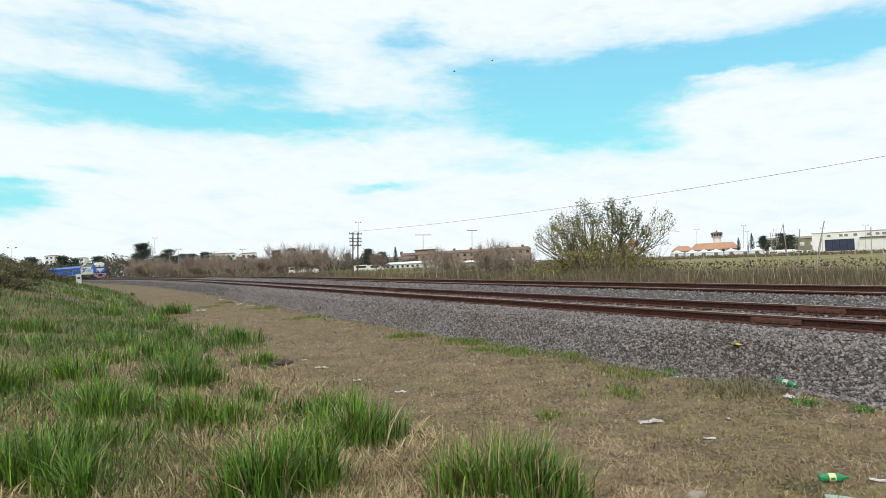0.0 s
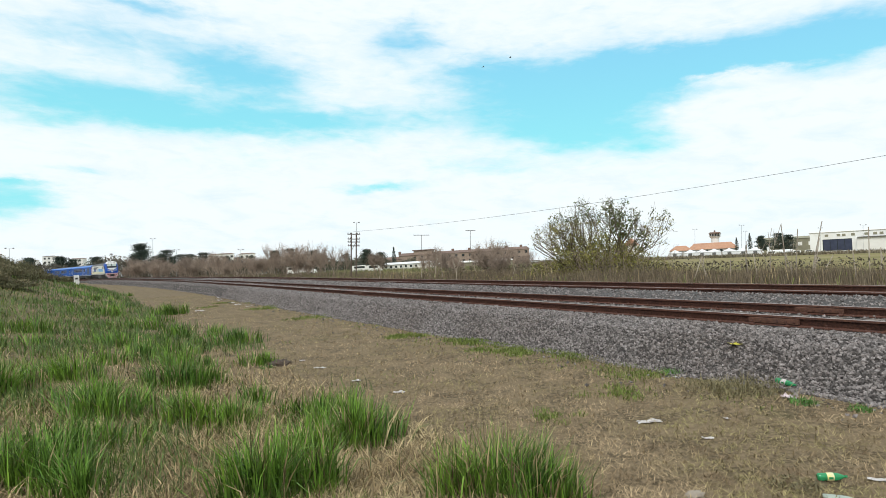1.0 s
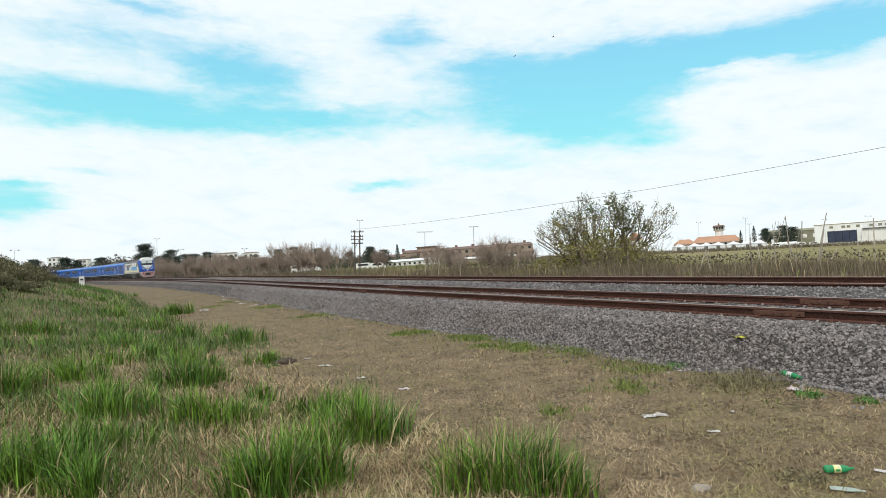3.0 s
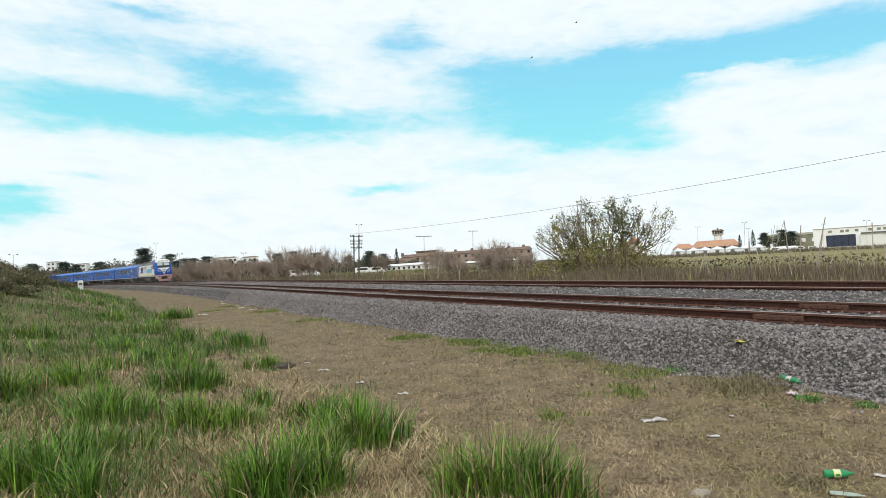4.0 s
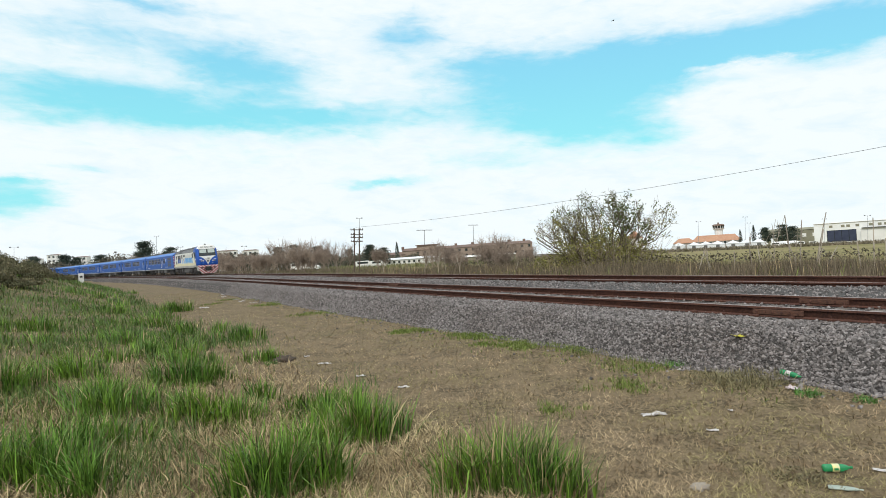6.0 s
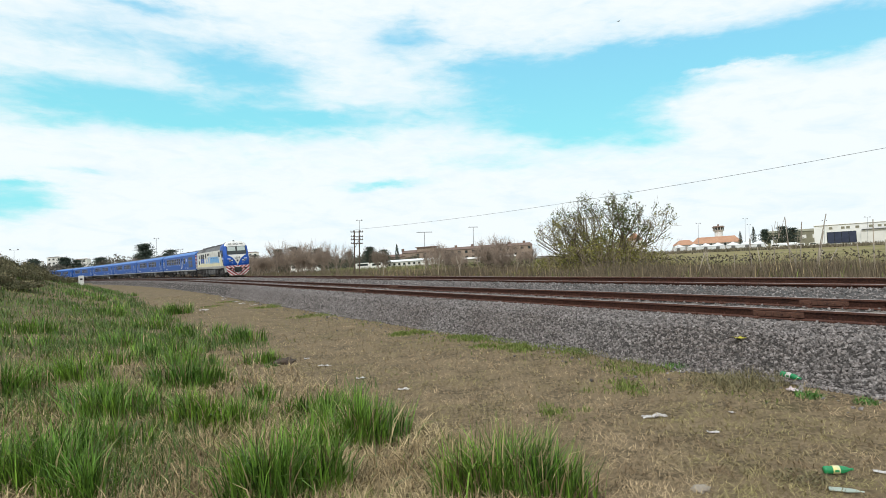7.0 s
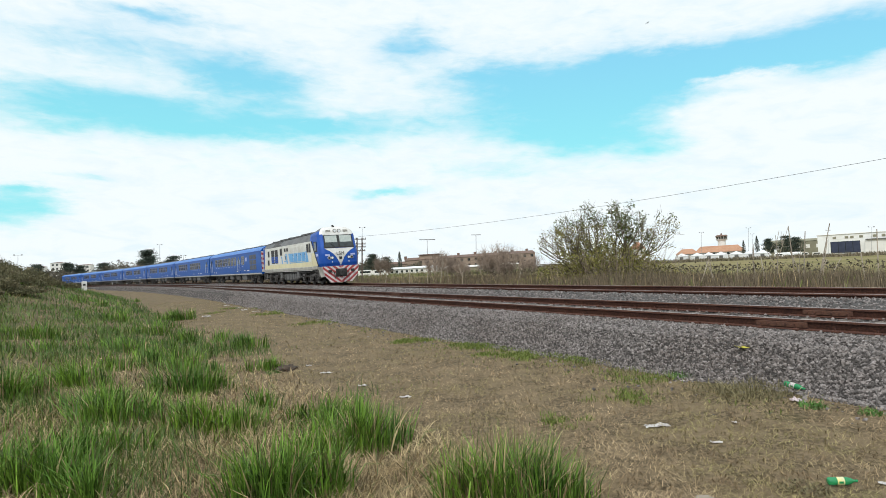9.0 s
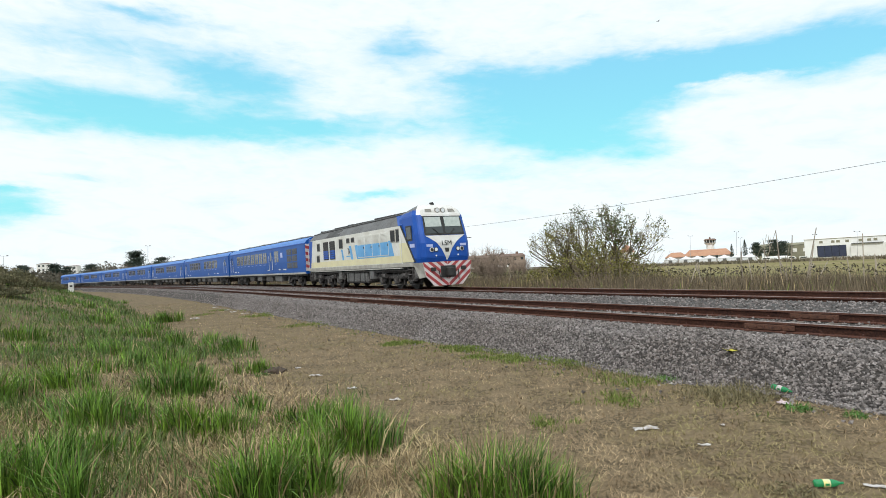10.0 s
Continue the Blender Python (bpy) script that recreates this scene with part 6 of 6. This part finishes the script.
def barracks():
    g = -6.0
    win = []
    for i in range(17):
        xx = -24 + i * 3.3
        for z in (3.6, 6.2):
            win.append((xx, xx + 1.3, z, z + 1.3, M["glass_dark"]))
    ob = gable_house("barracks", 8, 299, 62, 14, 8.1, 1.2, -0.06, M["brick_wall"], M["brown_roof"], "long two-storey brown barracks with rows of small windows", "barracks", win, 1.0, g)
    part("stair_tower", boxbm(-24, -15, -6, 6, 6.0, 10.2, bevel=0.1), M["brick_wall"], ob)
    part("tower_roof", boxbm(-24.5, -14.5, -6.5, 6.5, 10.2, 10.6), M["brown_roof"], ob)
    for xx in (-32, -6, 2, 12, 20, 27):
        part("chimney", boxbm(xx, xx + 1.2, -1, 0.2, 8.5, 10.2), M["brown_roof"], ob)
    ob2 = gable_house("annex", -29, 300, 14, 12, 6.6, 1.2, -0.06, M["brick_wall"], M["brown_roof"], "lower brown wing beside the barracks", "building", [(-5 + i * 3, -3.6 + i * 3, 3.6, 4.9, M["glass_dark"]) for i in range(4)], 1.0, g)
    # low white sheds before it
    w = [(-7.6 + i * 1.6, -6.7 + i * 1.6, 0.9, 1.8, M["glass_dark"]) for i in range(7)] + [(4.5, 5.3, 0.9, 1.8, M["glass_dark"])]
    gable_house("white_shed", -12.6, 199, 16.5, 6, 2.1, 0.6, -0.05, M["pale_wall"], M["tent"], "long low white shed with dark openings", "shed", w, 1.2)
    gable_house("pale_shed", 9, 203, 24, 6, 1.9, 0.5, -0.05, M["olive_wall"], M["pale_wall"], "low grey shed half hidden by shrubs", "shed", [(-9 + i * 4, -7.6 + i * 4, 0.8, 1.7, M["glass_dark"]) for i in range(5)], 0.6)


barracks()


def van(x, y, l, turn):
    ob = new("parked_van")
    bm = bmesh.new()
    prof = [(-l / 2, 0.35), (-l / 2, 1.9), (l / 2 - 1.3, 2.0), (l / 2 - 0.6, 1.2), (l / 2, 1.05), (l / 2, 0.35)]
    plate(bm, [(a, -0.9, b) for a, b in prof], (0, 1, 0), 1.8)
    part("body", bm, M["pale_wall"], ob)
    for xx in (-l / 2 + 0.9, l / 2 - 0.9):
        for sd in (-0.85, 0.85):
            part("wheel", cylbm((xx, sd - 0.1, 0.35), (xx, sd + 0.1, 0.35), 0.34, 12), M["black"], ob)
    part("window", boxbm(-l / 2 + 0.5, l / 2 - 1.4, -0.93, -0.9, 1.25, 1.75), M["glass_dark"], ob)
    ob.matrix_basis = Matrix.Translation((x, y, ground_z(x, y))) @ Matrix.Rotation(turn, 4, "Z")
    tagged(ob, "white van parked behind the railway thicket", "van", "parked vehicles")


for x, y, l, a in ((-22.5, 158.7, 4.6, 0.1), (-19, 159, 4.0, 0.05), (-36.5, 146, 3.8, 0.1), (-33.2, 146.5, 3.2, -0.1)):
    van(x, y, l, a)


def apartments():
    for x, y, w, top in ((-340, 496, 12, 16.5), (-326, 502, 8, 19.0), (-308, 510, 10, 16.0), (-355, 490, 8, 16.0), (-145.2, 394.1, 15, 10.4), (-163, 390, 9, 9.6), (-130, 398, 10, 9.8)):
        g = ground_z(x, y)
        h = top - g
        win = [(-w / 2 + 1 + i * 3, -w / 2 + 2.6 + i * 3, h - 3 - 3.2 * k, h - 1.4 - 3.2 * k, M["glass_dark"]) for i in range(int(w / 3)) for k in range(3)]
        gable_house("apartment_block", x, y, w, 12, h - 0.5, 0.6, 0.3, M["pale_wall"], M["brown_roof"], "pale apartment block far beyond the trees", "apartment block", win, 2.0, group="distant apartment blocks")


apartments()


def airfield():
    # terminal with hipped tile roofs
    gable_house("terminal", 130, 302.5, 22, 12, 4.6, 3.0, -0.42, M["stone_wall"], M["tile_roof"], "grey terminal building with an orange tile roof", "building", [(-9.6 + i * 3.2, -8.2 + i * 3.2, 3.0, 4.6, M["glass_dark"]) for i in range(6)], 3.0, -7.9)
    gable_house("terminal_wing", 117.5, 310.5, 10, 10, 4.4, 2.4, -0.42, M["stone_wall"], M["tile_roof"], "grey wing with an orange tile roof", "building", [(-4 + i * 3, -2.6 + i * 3, 2.6, 4.2, M["glass_dark"]) for i in range(3)], 3.0, -7.9)
    # control tower
    tw = new("control_tower")
    part("shaft", cylbm((0, 0, 0), (0, 0, 10.5), 1.9, 12), M["pale_wall"], tw)
    part("gallery", cylbm((0, 0, 9.3), (0, 0, 10.2), 2.0, 12, 2.9), M["cream_wall"], tw)
    cabin = part("cabin", cylbm((0, 0, 10.2), (0, 0, 11.6), 2.4, 12, 2.7), M["glass_dark"], tw, "dark glazed control cabin")
    for k in range(12):
        a = k * math.pi / 6
        part("mullion", cylbm((2.42 * math.cos(a), 2.42 * math.sin(a), 10.2), (2.72 * math.cos(a), 2.72 * math.sin(a), 11.6), 0.12, 4), M["pale_wall"], cabin)
    part("roof", cylbm((0, 0, 11.6), (0, 0, 12.3), 3.1, 12, 2.2), M["brown_roof"], tw)
    part("beacon", cylbm((0, 0, 12.3), (0, 0, 13.2), 0.5, 8, 0.3), M["brown_roof"], tw)
    tw.location = (135.5, 311.8, -7.4)
    tagged(tw, "round pale control tower with a dark glazed cabin", "control tower")
    # a row of marquees
    tent = new("marquee")
    part("wall", boxbm(-4.4, 4.4, -4.4, 4.4, -3.5, 2.6), M["tent"], tent)
    bm = bmesh.new()
    b0 = [bm.verts.new(p) for p in ((-4.7, -4.7, 2.6), (4.7, -4.7, 2.6), (4.7, 4.7, 2.6), (-4.7, 4.7, 2.6))]
    t0 = [bm.verts.new(p) for p in ((-1.6, -1.6, 3.9), (1.6, -1.6, 3.9), (1.6, 1.6, 3.9), (-1.6, 1.6, 3.9))]
    ap = bm.verts.new((0, 0, 4.9))
    for i in range(4):
        j = (i + 1) % 4
        bm.faces.new((b0[i], b0[j], t0[j], t0[i]))
        bm.faces.new((t0[i], t0[j], ap))
    bm.faces.new(b0[::-1])
    part("canopy", bm, M["tent"], tent)
    part("doorway", boxbm(-1.2, 1.2, -4.46, -4.4, -1.0, 2.1), M["under_grey"], tent)
    tagged(tent, "white canvas marquee with a peaked roof", "marquee", "row of marquees")
    spots = [(103.1, 279.6), (109.1, 277.3), (113.6, 275.5), (118.1, 273.5), (123.7, 271.1), (128.6, 268.8), (132.7, 266.7)]
    for i, (x, y) in enumerate(spots):
        m = Matrix.Translation((x, y, ground_z(x, y) + 1.0)) @ Matrix.Rotation(-0.42, 4, "Z") @ Matrix.Scale(0.62, 4)
        if i:
            copy_thing(tent, m).scale = (0.62, 0.62, 0.62)
        else:
            tent.matrix_basis = m
    # hangar: barrel of two heights with a dark door
    x, y = 204.2, 310.2
    hg = new("hangar")
    part("wall", boxbm(-17, 17, -12, 12, -4, 8.6, bevel=0.05), M["cream_wall"], hg)
    part("roof", boxbm(-17.3, 17.3, -12.4, 12.4, 8.6, 9.0, bevel=0.15), M["pale_wall"], hg)
    part("annex", boxbm(3, 17, -14.5, -12, -4, 5.4, bevel=0.05), M["pale_wall"], hg)
    dr = part("door", boxbm(-11.5, 0.9, -12.12, -11.9, -0.5, 5.2), M["coach_blue"], hg, "dark sliding door")
    dr.data.materials[0] = M["glass_dark"]
    for k in range(4):
        part("door_leaf", boxbm(-11.2 + k * 3.05, -8.4 + k * 3.05, -12.2, -12.1, -0.4, 5.0), M["navy"], dr)
    for k, x0 in enumerate((-10.5, -5.4, -3.2, 0.6, 6, 9.5, 12)):
        w = part("window", boxbm(x0, x0 + 1.7, -12.1, -11.95, 6.4, 7.8), M["pale_wall"], hg)
        part("pane", boxbm(x0 + 0.12, x0 + 1.58, -12.16, -12.1, 6.55, 7.65), M["olive_wall"], w)
    part("awning", boxbm(3.5, 16, -15.3, -12, 5.4, 5.8), M["under_grey"], hg)
    hg.matrix_basis = Matrix.Translation((x, y, -7.3)) @ Matrix.Rotation(-0.72, 4, "Z")
    tagged(hg, "large cream hangar with a dark door at the airfield", "hangar")
    gable_house("olive_hangar", 196, 356, 30, 14, 7.5, 1.2, -0.45, M["olive_wall"], M["olive_wall"], "olive green hangar beside the cream one", "hangar", [(-10 + i * 5, -8 + i * 5, 3.5, 5.5, M["pale_wall"]) for i in range(5)], 0.2, -8.6)
    gable_house("gabled_house", 91.5, 306, 6, 6, 8.0, 3.6, 1.1, M["pale_wall"], M["tile_roof"], "tall white gabled house behind the shrub", "house", [(-2, -0.8, 3, 5, M["glass_dark"]), (1, 2.2, 3, 5, M["glass_dark"])], 0.0, -7.4)
    # parked aircraft
    for x, y, l, a in ((172, 318, 13, -0.4), (160, 322, 9, -0.5), (147, 300, 8, -0.4), (226, 296, 10, -0.45)):
        ac = new("parked_aircraft")
        bm = bmesh.new()
        cyl(bm, (-l * 0.2, 0, 1.7), (l * 0.35, 0, 1.7), 0.9, 10)
        cyl(bm, (l * 0.35, 0, 1.7), (l * 0.5, 0, 1.55), 0.9, 10, 0.25)
        cyl(bm, (-l * 0.2, 0, 1.7), (-l * 0.5, 0, 2.2), 0.9, 10, 0.2)
        part("fuselage", bm, M["tent"], ac)
        part("wing", boxbm(-0.2, 1.8, -l * 0.5, l * 0.5, 1.2, 1.42, bevel=0.06), M["tent"], ac)
        part("tail_fin", plate(bmesh.new(), [(-l * 0.5, -0.08, 2.2), (-l * 0.36, -0.08, 2.2), (-l * 0.44, -0.08, 4.3), (-l * 0.52, -0.08, 4.3)], (0, 1, 0), 0.16), M["tent"], ac)
        for gx, gy in ((l * 0.3, 0), (0.3, 1.2), (0.3, -1.2)):
            part("landing_gear", cylbm((gx, gy, 0), (gx, gy, 1.2), 0.14, 6), M["under"], ac)
        ac.matrix_basis = Matrix.Translation((x, y, ground_z(x, y))) @ Matrix.Rotation(a, 4, "Z")
        tagged(ac, "small white aircraft parked on the airfield", "aircraft", "parked aircraft")
    for x, y, l, a in ((90, 286, 4.5, -0.4), (141, 268, 4.5, -0.4), (152, 268, 4.0, -0.4), (176, 300, 4.5, -0.5)):
        van(x, y, l, a)


airfield()


def far_bank():
    """Low strip of dry scrub at the far edge of the airfield's grass."""
    n = 18000
    a = np.radians(rng.uniform(-2, 42, n))
    r = rng.uniform(255, 290, n)
    x, y = r * np.sin(a), r * np.cos(a)
    g = blades("dry_scrub", np.stack([x, y, ground_at(x, y) - 0.1], 1), rng.uniform(0.5, 2.0, n), np.abs(rng.normal(0.5, 0.4, n)), rng.uniform(0, 6.3, n), rng.uniform(0.15, 0.4, n), rng.uniform(0, 0.5, n), M["hedge_dark"])
    tagged(g, "low strip of dry brown scrub across the field", "scrub", kind="stuff")


far_bank()


def shed_hedge():
    """Rank weeds along the foot of the low sheds."""
    n = 11000
    x, y = rng.uniform(-34, 34, n), rng.uniform(140, 190, n)
    g = blades("rank_weeds", np.stack([x, y, ground_at(x, y) - 0.1], 1), rng.uniform(0.4, 1.3, n), np.abs(rng.normal(0.3, 0.3, n)), rng.uniform(0, 6.3, n), rng.uniform(0.08, 0.2, n), rng.uniform(0, 0.5, n), M["bush_leaf"])
    tagged(g, "rank olive weeds before the low sheds", "weeds", kind="stuff")


shed_hedge()


# ---- litter and small plants on the verge ----
def glassy(name, colour, rough=0.1, trans=0.7):
    m = mat(name, colour, rough, spec=0.6)
    m.node_tree.nodes["Principled BSDF"].inputs["Transmission Weight"].default_value = trans
    return m


M["pet_green"] = glassy("green_bottle_plastic", (0.04, 0.42, 0.16), 0.12, 0.45)
M["pet_pale"] = glassy("dull_pale_bottle_plastic", (0.42, 0.50, 0.44), 0.3, 0.3)
M["label_yellow"] = mat("faded_yellow_label", (0.72, 0.68, 0.26), 0.6, (0.62, 0.62, 0.42), 12)
M["paper"] = mat("dirty_white_paper", (0.58, 0.56, 0.55), 0.8, (0.38, 0.35, 0.34), 9)
M["bag_pink"] = mat("crumpled_pinkish_plastic", (0.68, 0.58, 0.60), 0.5, (0.44, 0.36, 0.38), 14)
M["yellow_plastic"] = mat("yellow_plastic", (0.55, 0.50, 0.06), 0.5, (0.40, 0.36, 0.05), 14)
M["earth"] = mat("dark_earth", (0.05, 0.037, 0.03), 0.95, (0.11, 0.08, 0.058), 14, bump=0.9)


def bottle(x, y, turn, tilt, length, squash, plastic, label, text, lift=0.0):
    k = length / 0.33
    prof = [(0.0, 0.0), (0.035, 0.0), (0.046, 0.012), (0.048, 0.05), (0.045, 0.07), (0.048, 0.085), (0.048, 0.19), (0.045, 0.20), (0.046, 0.215), (0.036, 0.255), (0.020, 0.29), (0.0135, 0.305), (0.0135, 0.318)]
    bm = bmesh.new()
    n, rings = 14, []
    for r, z in prof[1:]:
        rings.append([bm.verts.new((r * math.cos(a * 2 * math.pi / n), r * math.sin(a * 2 * math.pi / n), z)) for a in range(n)])
    for a, b in zip(rings, rings[1:]):
        for i in range(n):
            bm.faces.new((a[i], a[(i + 1) % n], b[(i + 1) % n], b[i]))
    bm.faces.new(rings[0][::-1])
    bm.faces.new(rings[-1])
    ob = new("plastic_bottle")
    part("bottle_body", bm, plastic, ob, smooth=True)
    part("cap", cylbm((0, 0, 0.31), (0, 0, 0.333), 0.0165, 12), plastic, ob)
    if label:
        part("label_sleeve", cylbm((0, 0, 0.095), (0, 0, 0.175), 0.0492, 18, cap=False), label, ob, "faded yellow label")
        part("label_bar", boxbm(-0.012, 0.012, -0.0515, -0.047, 0.11, 0.16), M["pet_green"], ob)
    z = ground_z(x, y) + 0.048 * k * squash + lift
    ob.matrix_basis = Matrix.Translation((x, y, z)) @ Matrix.Rotation(turn, 4, "Z") @ Matrix.Rotation(tilt, 4, "Y") @ Matrix.Rotation(math.pi / 2, 4, "Y") @ Matrix.Diagonal((k * squash, k, k, 1))
    tagged(ob, text, "bottle", "littered bottles")


bottle(3.2, 5.56, -0.12, 0.0, 0.245, 1.0, M["pet_green"], M["label_yellow"], "green plastic bottle with a yellow label lying on grass", 0.01)
bottle(4.66, 8.98, -1.05, 0.12, 0.30, 1.0, M["pet_green"], M["paper"], "green plastic bottle with a white label on the stones", 0.05)
bottle(3.05, 5.24, -0.45, 0.0, 0.25, 0.4, M["pet_pale"], None, "flattened dull plastic bottle lying on dead grass")


def scrap(x, y, l, w, turn, m, text, name="paper_scrap", lift=0.012):
    rs = random.Random(int(x * 100 + y * 17))
    bm = bmesh.new()
    bmesh.ops.create_grid(bm, x_segments=7, y_segments=5, size=0.5)
    for v in bm.verts:
        v.co.x, v.co.y = v.co.x * l + rs.gauss(0, l * 0.05), v.co.y * w + rs.gauss(0, w * 0.08)
        v.co.z = abs(rs.gauss(0, 0.10)) * min(l, w) + 0.06 * w * math.sin(9 * v.co.x / l)
    bmesh.ops.solidify(bm, geom=bm.faces[:], thickness=0.003)
    ob = part(name, bm, m)
    ob.matrix_basis = Matrix.Translation((x, y, ground_z(x, y) + lift)) @ Matrix.Rotation(turn, 4, "Z")
    tagged(ob, text, "litter", "scraps of litter")


for x, y, l, w, a in ((2.36, 7.59, 0.30, 0.10, 0.1), (2.75, 6.82, 0.12, 0.06, -0.4), (-2.79, 12.75, 0.26, 0.10, -0.35), (-3.41, 13.84, 0.12, 0.12, 0.3), (-1.80, 11.21, 0.16, 0.08, 0.1), (-0.94, 10.16, 0.19, 0.08, -0.2), (3.26, 7.47, 0.06, 0.06, 0.2),
                      (3.75, 5.52, 0.22, 0.06, -0.5), (-11.95, 34.5, 0.35, 0.25, 0.2), (-13.0, 36.5, 0.3, 0.25, 0.9), (-10.8, 33.0, 0.4, 0.18, 0.5), (-12.9, 31.5, 0.45, 0.3, -0.3), (-16.5, 44, 0.4, 0.3, 0), (-15.0, 40.0, 0.35, 0.25, 0.4), (3.6, 10.1, 0.08, 0.06, 0.1), (2.0, 13.6, 0.22, 0.12, 0.3)):
    scrap(x, y, l, w, a, M["paper"], "crumpled scrap of dirty white paper on the grass")
scrap(4.40, 8.22, 0.15, 0.14, 0.4, M["bag_pink"], "crumpled pinkish plastic wrapper near the ballast", "plastic_wrapper", 0.03)
sc_z = 0.52 - ground_z(4.53, 9.85)
scrap(4.53, 9.85, 0.24, 0.14, 0.2, M["yellow_plastic"], "yellow scrap of plastic lying on the ballast", "plastic_scrap", sc_z)


def clod(x, y, r, m, text, name="stone"):
    rs = random.Random(int(abs(x) * 91 + y))
    bm = bmesh.new()
    bmesh.ops.create_icosphere(bm, subdivisions=3, radius=r)
    for v in bm.verts:
        k = 1 + 0.42 * noise.noise(v.co * (2.2 / r)) + 0.24 * noise.noise(v.co * (7 / r))
        v.co *= k
        v.co.z *= 0.45
    ob = part(name, bm, m, smooth=True)
    ob.location = (x, y, ground_z(x, y) + r * 0.1)
    tagged(ob, text, name.replace("_", " "))


clod(2.02, 5.36, 0.075, M["pale_wood"], "pale flat stone half sunk in dead grass")
clod(-3.85, 13.45, 0.22, M["earth"], "low clod of dark turned earth among grass", "earth_clod")


def weed(x, y, r, h, n, m, text, name="weed_plant"):
    ob = new(name)
    a, rr = rng.random(n) * 6.28, r * np.sqrt(rng.random(n))
    z = h * (1 - (rr / r) ** 2 * 0.7) * rng.uniform(0.3, 1.0, n)
    px = np.stack([rr * np.cos(a), rr * np.sin(a), z], 1)
    n2 = n // 2
    base = px[:n2] * np.array([1, 1, 0.0])
    blades("blade_growth", base, h * rng.uniform(0.5, 1.3, n2), np.abs(rng.normal(0.85, 0.4, n2)), rng.uniform(0, 6.3, n2), rng.uniform(0.006, 0.014, n2), rng.uniform(0, 0.8, n2), m).parent = ob
    leaves("leaf_growth", px[n2:] * np.array([1, 1, 0.6]), 0.016, m, ob)
    for growth in ob.children:
        tagged(growth, kind="stuff")
    ob.location = (x, y, ground_z(x, y))
    tagged(ob, text, "weed", "weeds on the verge")


M["weed_green"] = mat("bright_weed_leaves", (0.085, 0.21, 0.03), 0.6, (0.06, 0.15, 0.02), 4, island=0.4)
M["scrub_brown"] = mat("olive_brown_scrub", (0.215, 0.185, 0.09), 0.8, (0.145, 0.125, 0.066), 4, island=0.45)
for x, y, r, h, n in ((3.70, 10.4, 0.22, 0.13, 420), (4.45, 7.95, 0.15, 0.11, 260), (4.95, 7.6, 0.14, 0.09, 220), (-4.0, 13.1, 0.14, 0.14, 160)):
    weed(x, y, r, h, n, M["weed_green"], "low bright green leafy weed on the verge")
for x, y, r, h, n in ((4.2, 8.9, 0.5, 0.2, 1000), (3.75, 9.25, 0.42, 0.12, 520), (4.0, 8.7, 0.42, 0.14, 560), (3.0, 11.0, 0.4, 0.10, 420), (2.6, 12.0, 0.5, 0.12, 600), (2.95, 5.5, 0.22, 0.09, 300)):
    weed(x, y, r, h, n, M["scrub_brown"], "dull olive scrub at the foot of the ballast", "scrub")

# ---- birds ----
BIRDS = []


def bird():
    ob = new("bird")
    bm = bmesh.new()
    cyl(bm, (-0.16, 0, 0), (0.0, 0, 0), 0.02, 8, 0.05)
    cyl(bm, (0.0, 0, 0), (0.17, 0, 0.01), 0.05, 8, 0.02)
    part("body", bm, M["black"], ob)
    for sd in (-1, 1):
        part("wing", plate(bmesh.new(), [(0.06, sd * 0.03, 0.02), (0.08, sd * 0.2, 0.09), (-0.04, sd * 0.40, 0.04), (-0.07, sd * 0.2, 0.07), (-0.06, sd * 0.03, 0.02)], (0, 0, 1), 0.012), M["black"], ob)
    tagged(ob, "small dark bird gliding across the sky", "bird", "birds in the sky")
    return ob


FLIGHTS = [
    [(0, 7.44, 84.67, 28.35), (1, 10.18, 84.39, 28.59), (2, 12.85, 84.02, 28.84), (2.5, 14.3, 83.79, 29.18), (4, 19.18, 82.81, 32.16), (5.5, 23.96, 81.55, 33.45), (8, 30.99, 79.15, 38.56), (10, 38.09, 75.99, 42.37)],
    [(0, 2.15, 84.97, 27.27), (1, 6.41, 84.76, 27.61), (2, 8.12, 84.61, 27.62), (2.5, 9.5, 84.47, 27.9), (4.5, 15.41, 83.59, 28.56), (5.5, 21.97, 82.11, 30.65), (7, 24.25, 81.47, 30.84), (9, 27.35, 80.48, 31.25), (10, 29.81, 79.6, 31.63)],
]
for f in FLIGHTS:
    b = bird()
    BIRDS.append((b, f))


# ---- what moves ----
def front_at(t):
    """How far along the far track the locomotive's front stands."""
    return 188.3 - 16.3 * t


def motions():
    for ob, c in TRAIN:
        rows = []
        for i in range(21):
            t = i * 0.5
            half = 8.7 if c > 10 else 5.1
            p, _ = on_track(front_at(t) + c - half)
            q, _ = on_track(front_at(t) + c + half)
            d = p - q
            m = (p + q) / 2
            rows.append((t, pose(m.x, m.y, m.z, 0, 0, math.degrees(math.atan2(d.y, d.x)))))
        walk(ob, rows)
        for w in [o for o in ob.children_recursive if o.name.startswith("wheelset")]:
            x, y, z = w.location
            step = math.degrees(16.3 / 0.46 / 30)
            walk(w, [(k / 30, pose(x, y, z, 0, (k * step) % 360, 0)) for k in range(301)])
    for b, f in BIRDS:
        walk(b, [(t, pose(x, y, z, 0, -12, 20)) for t, x, y, z in f])


motions()
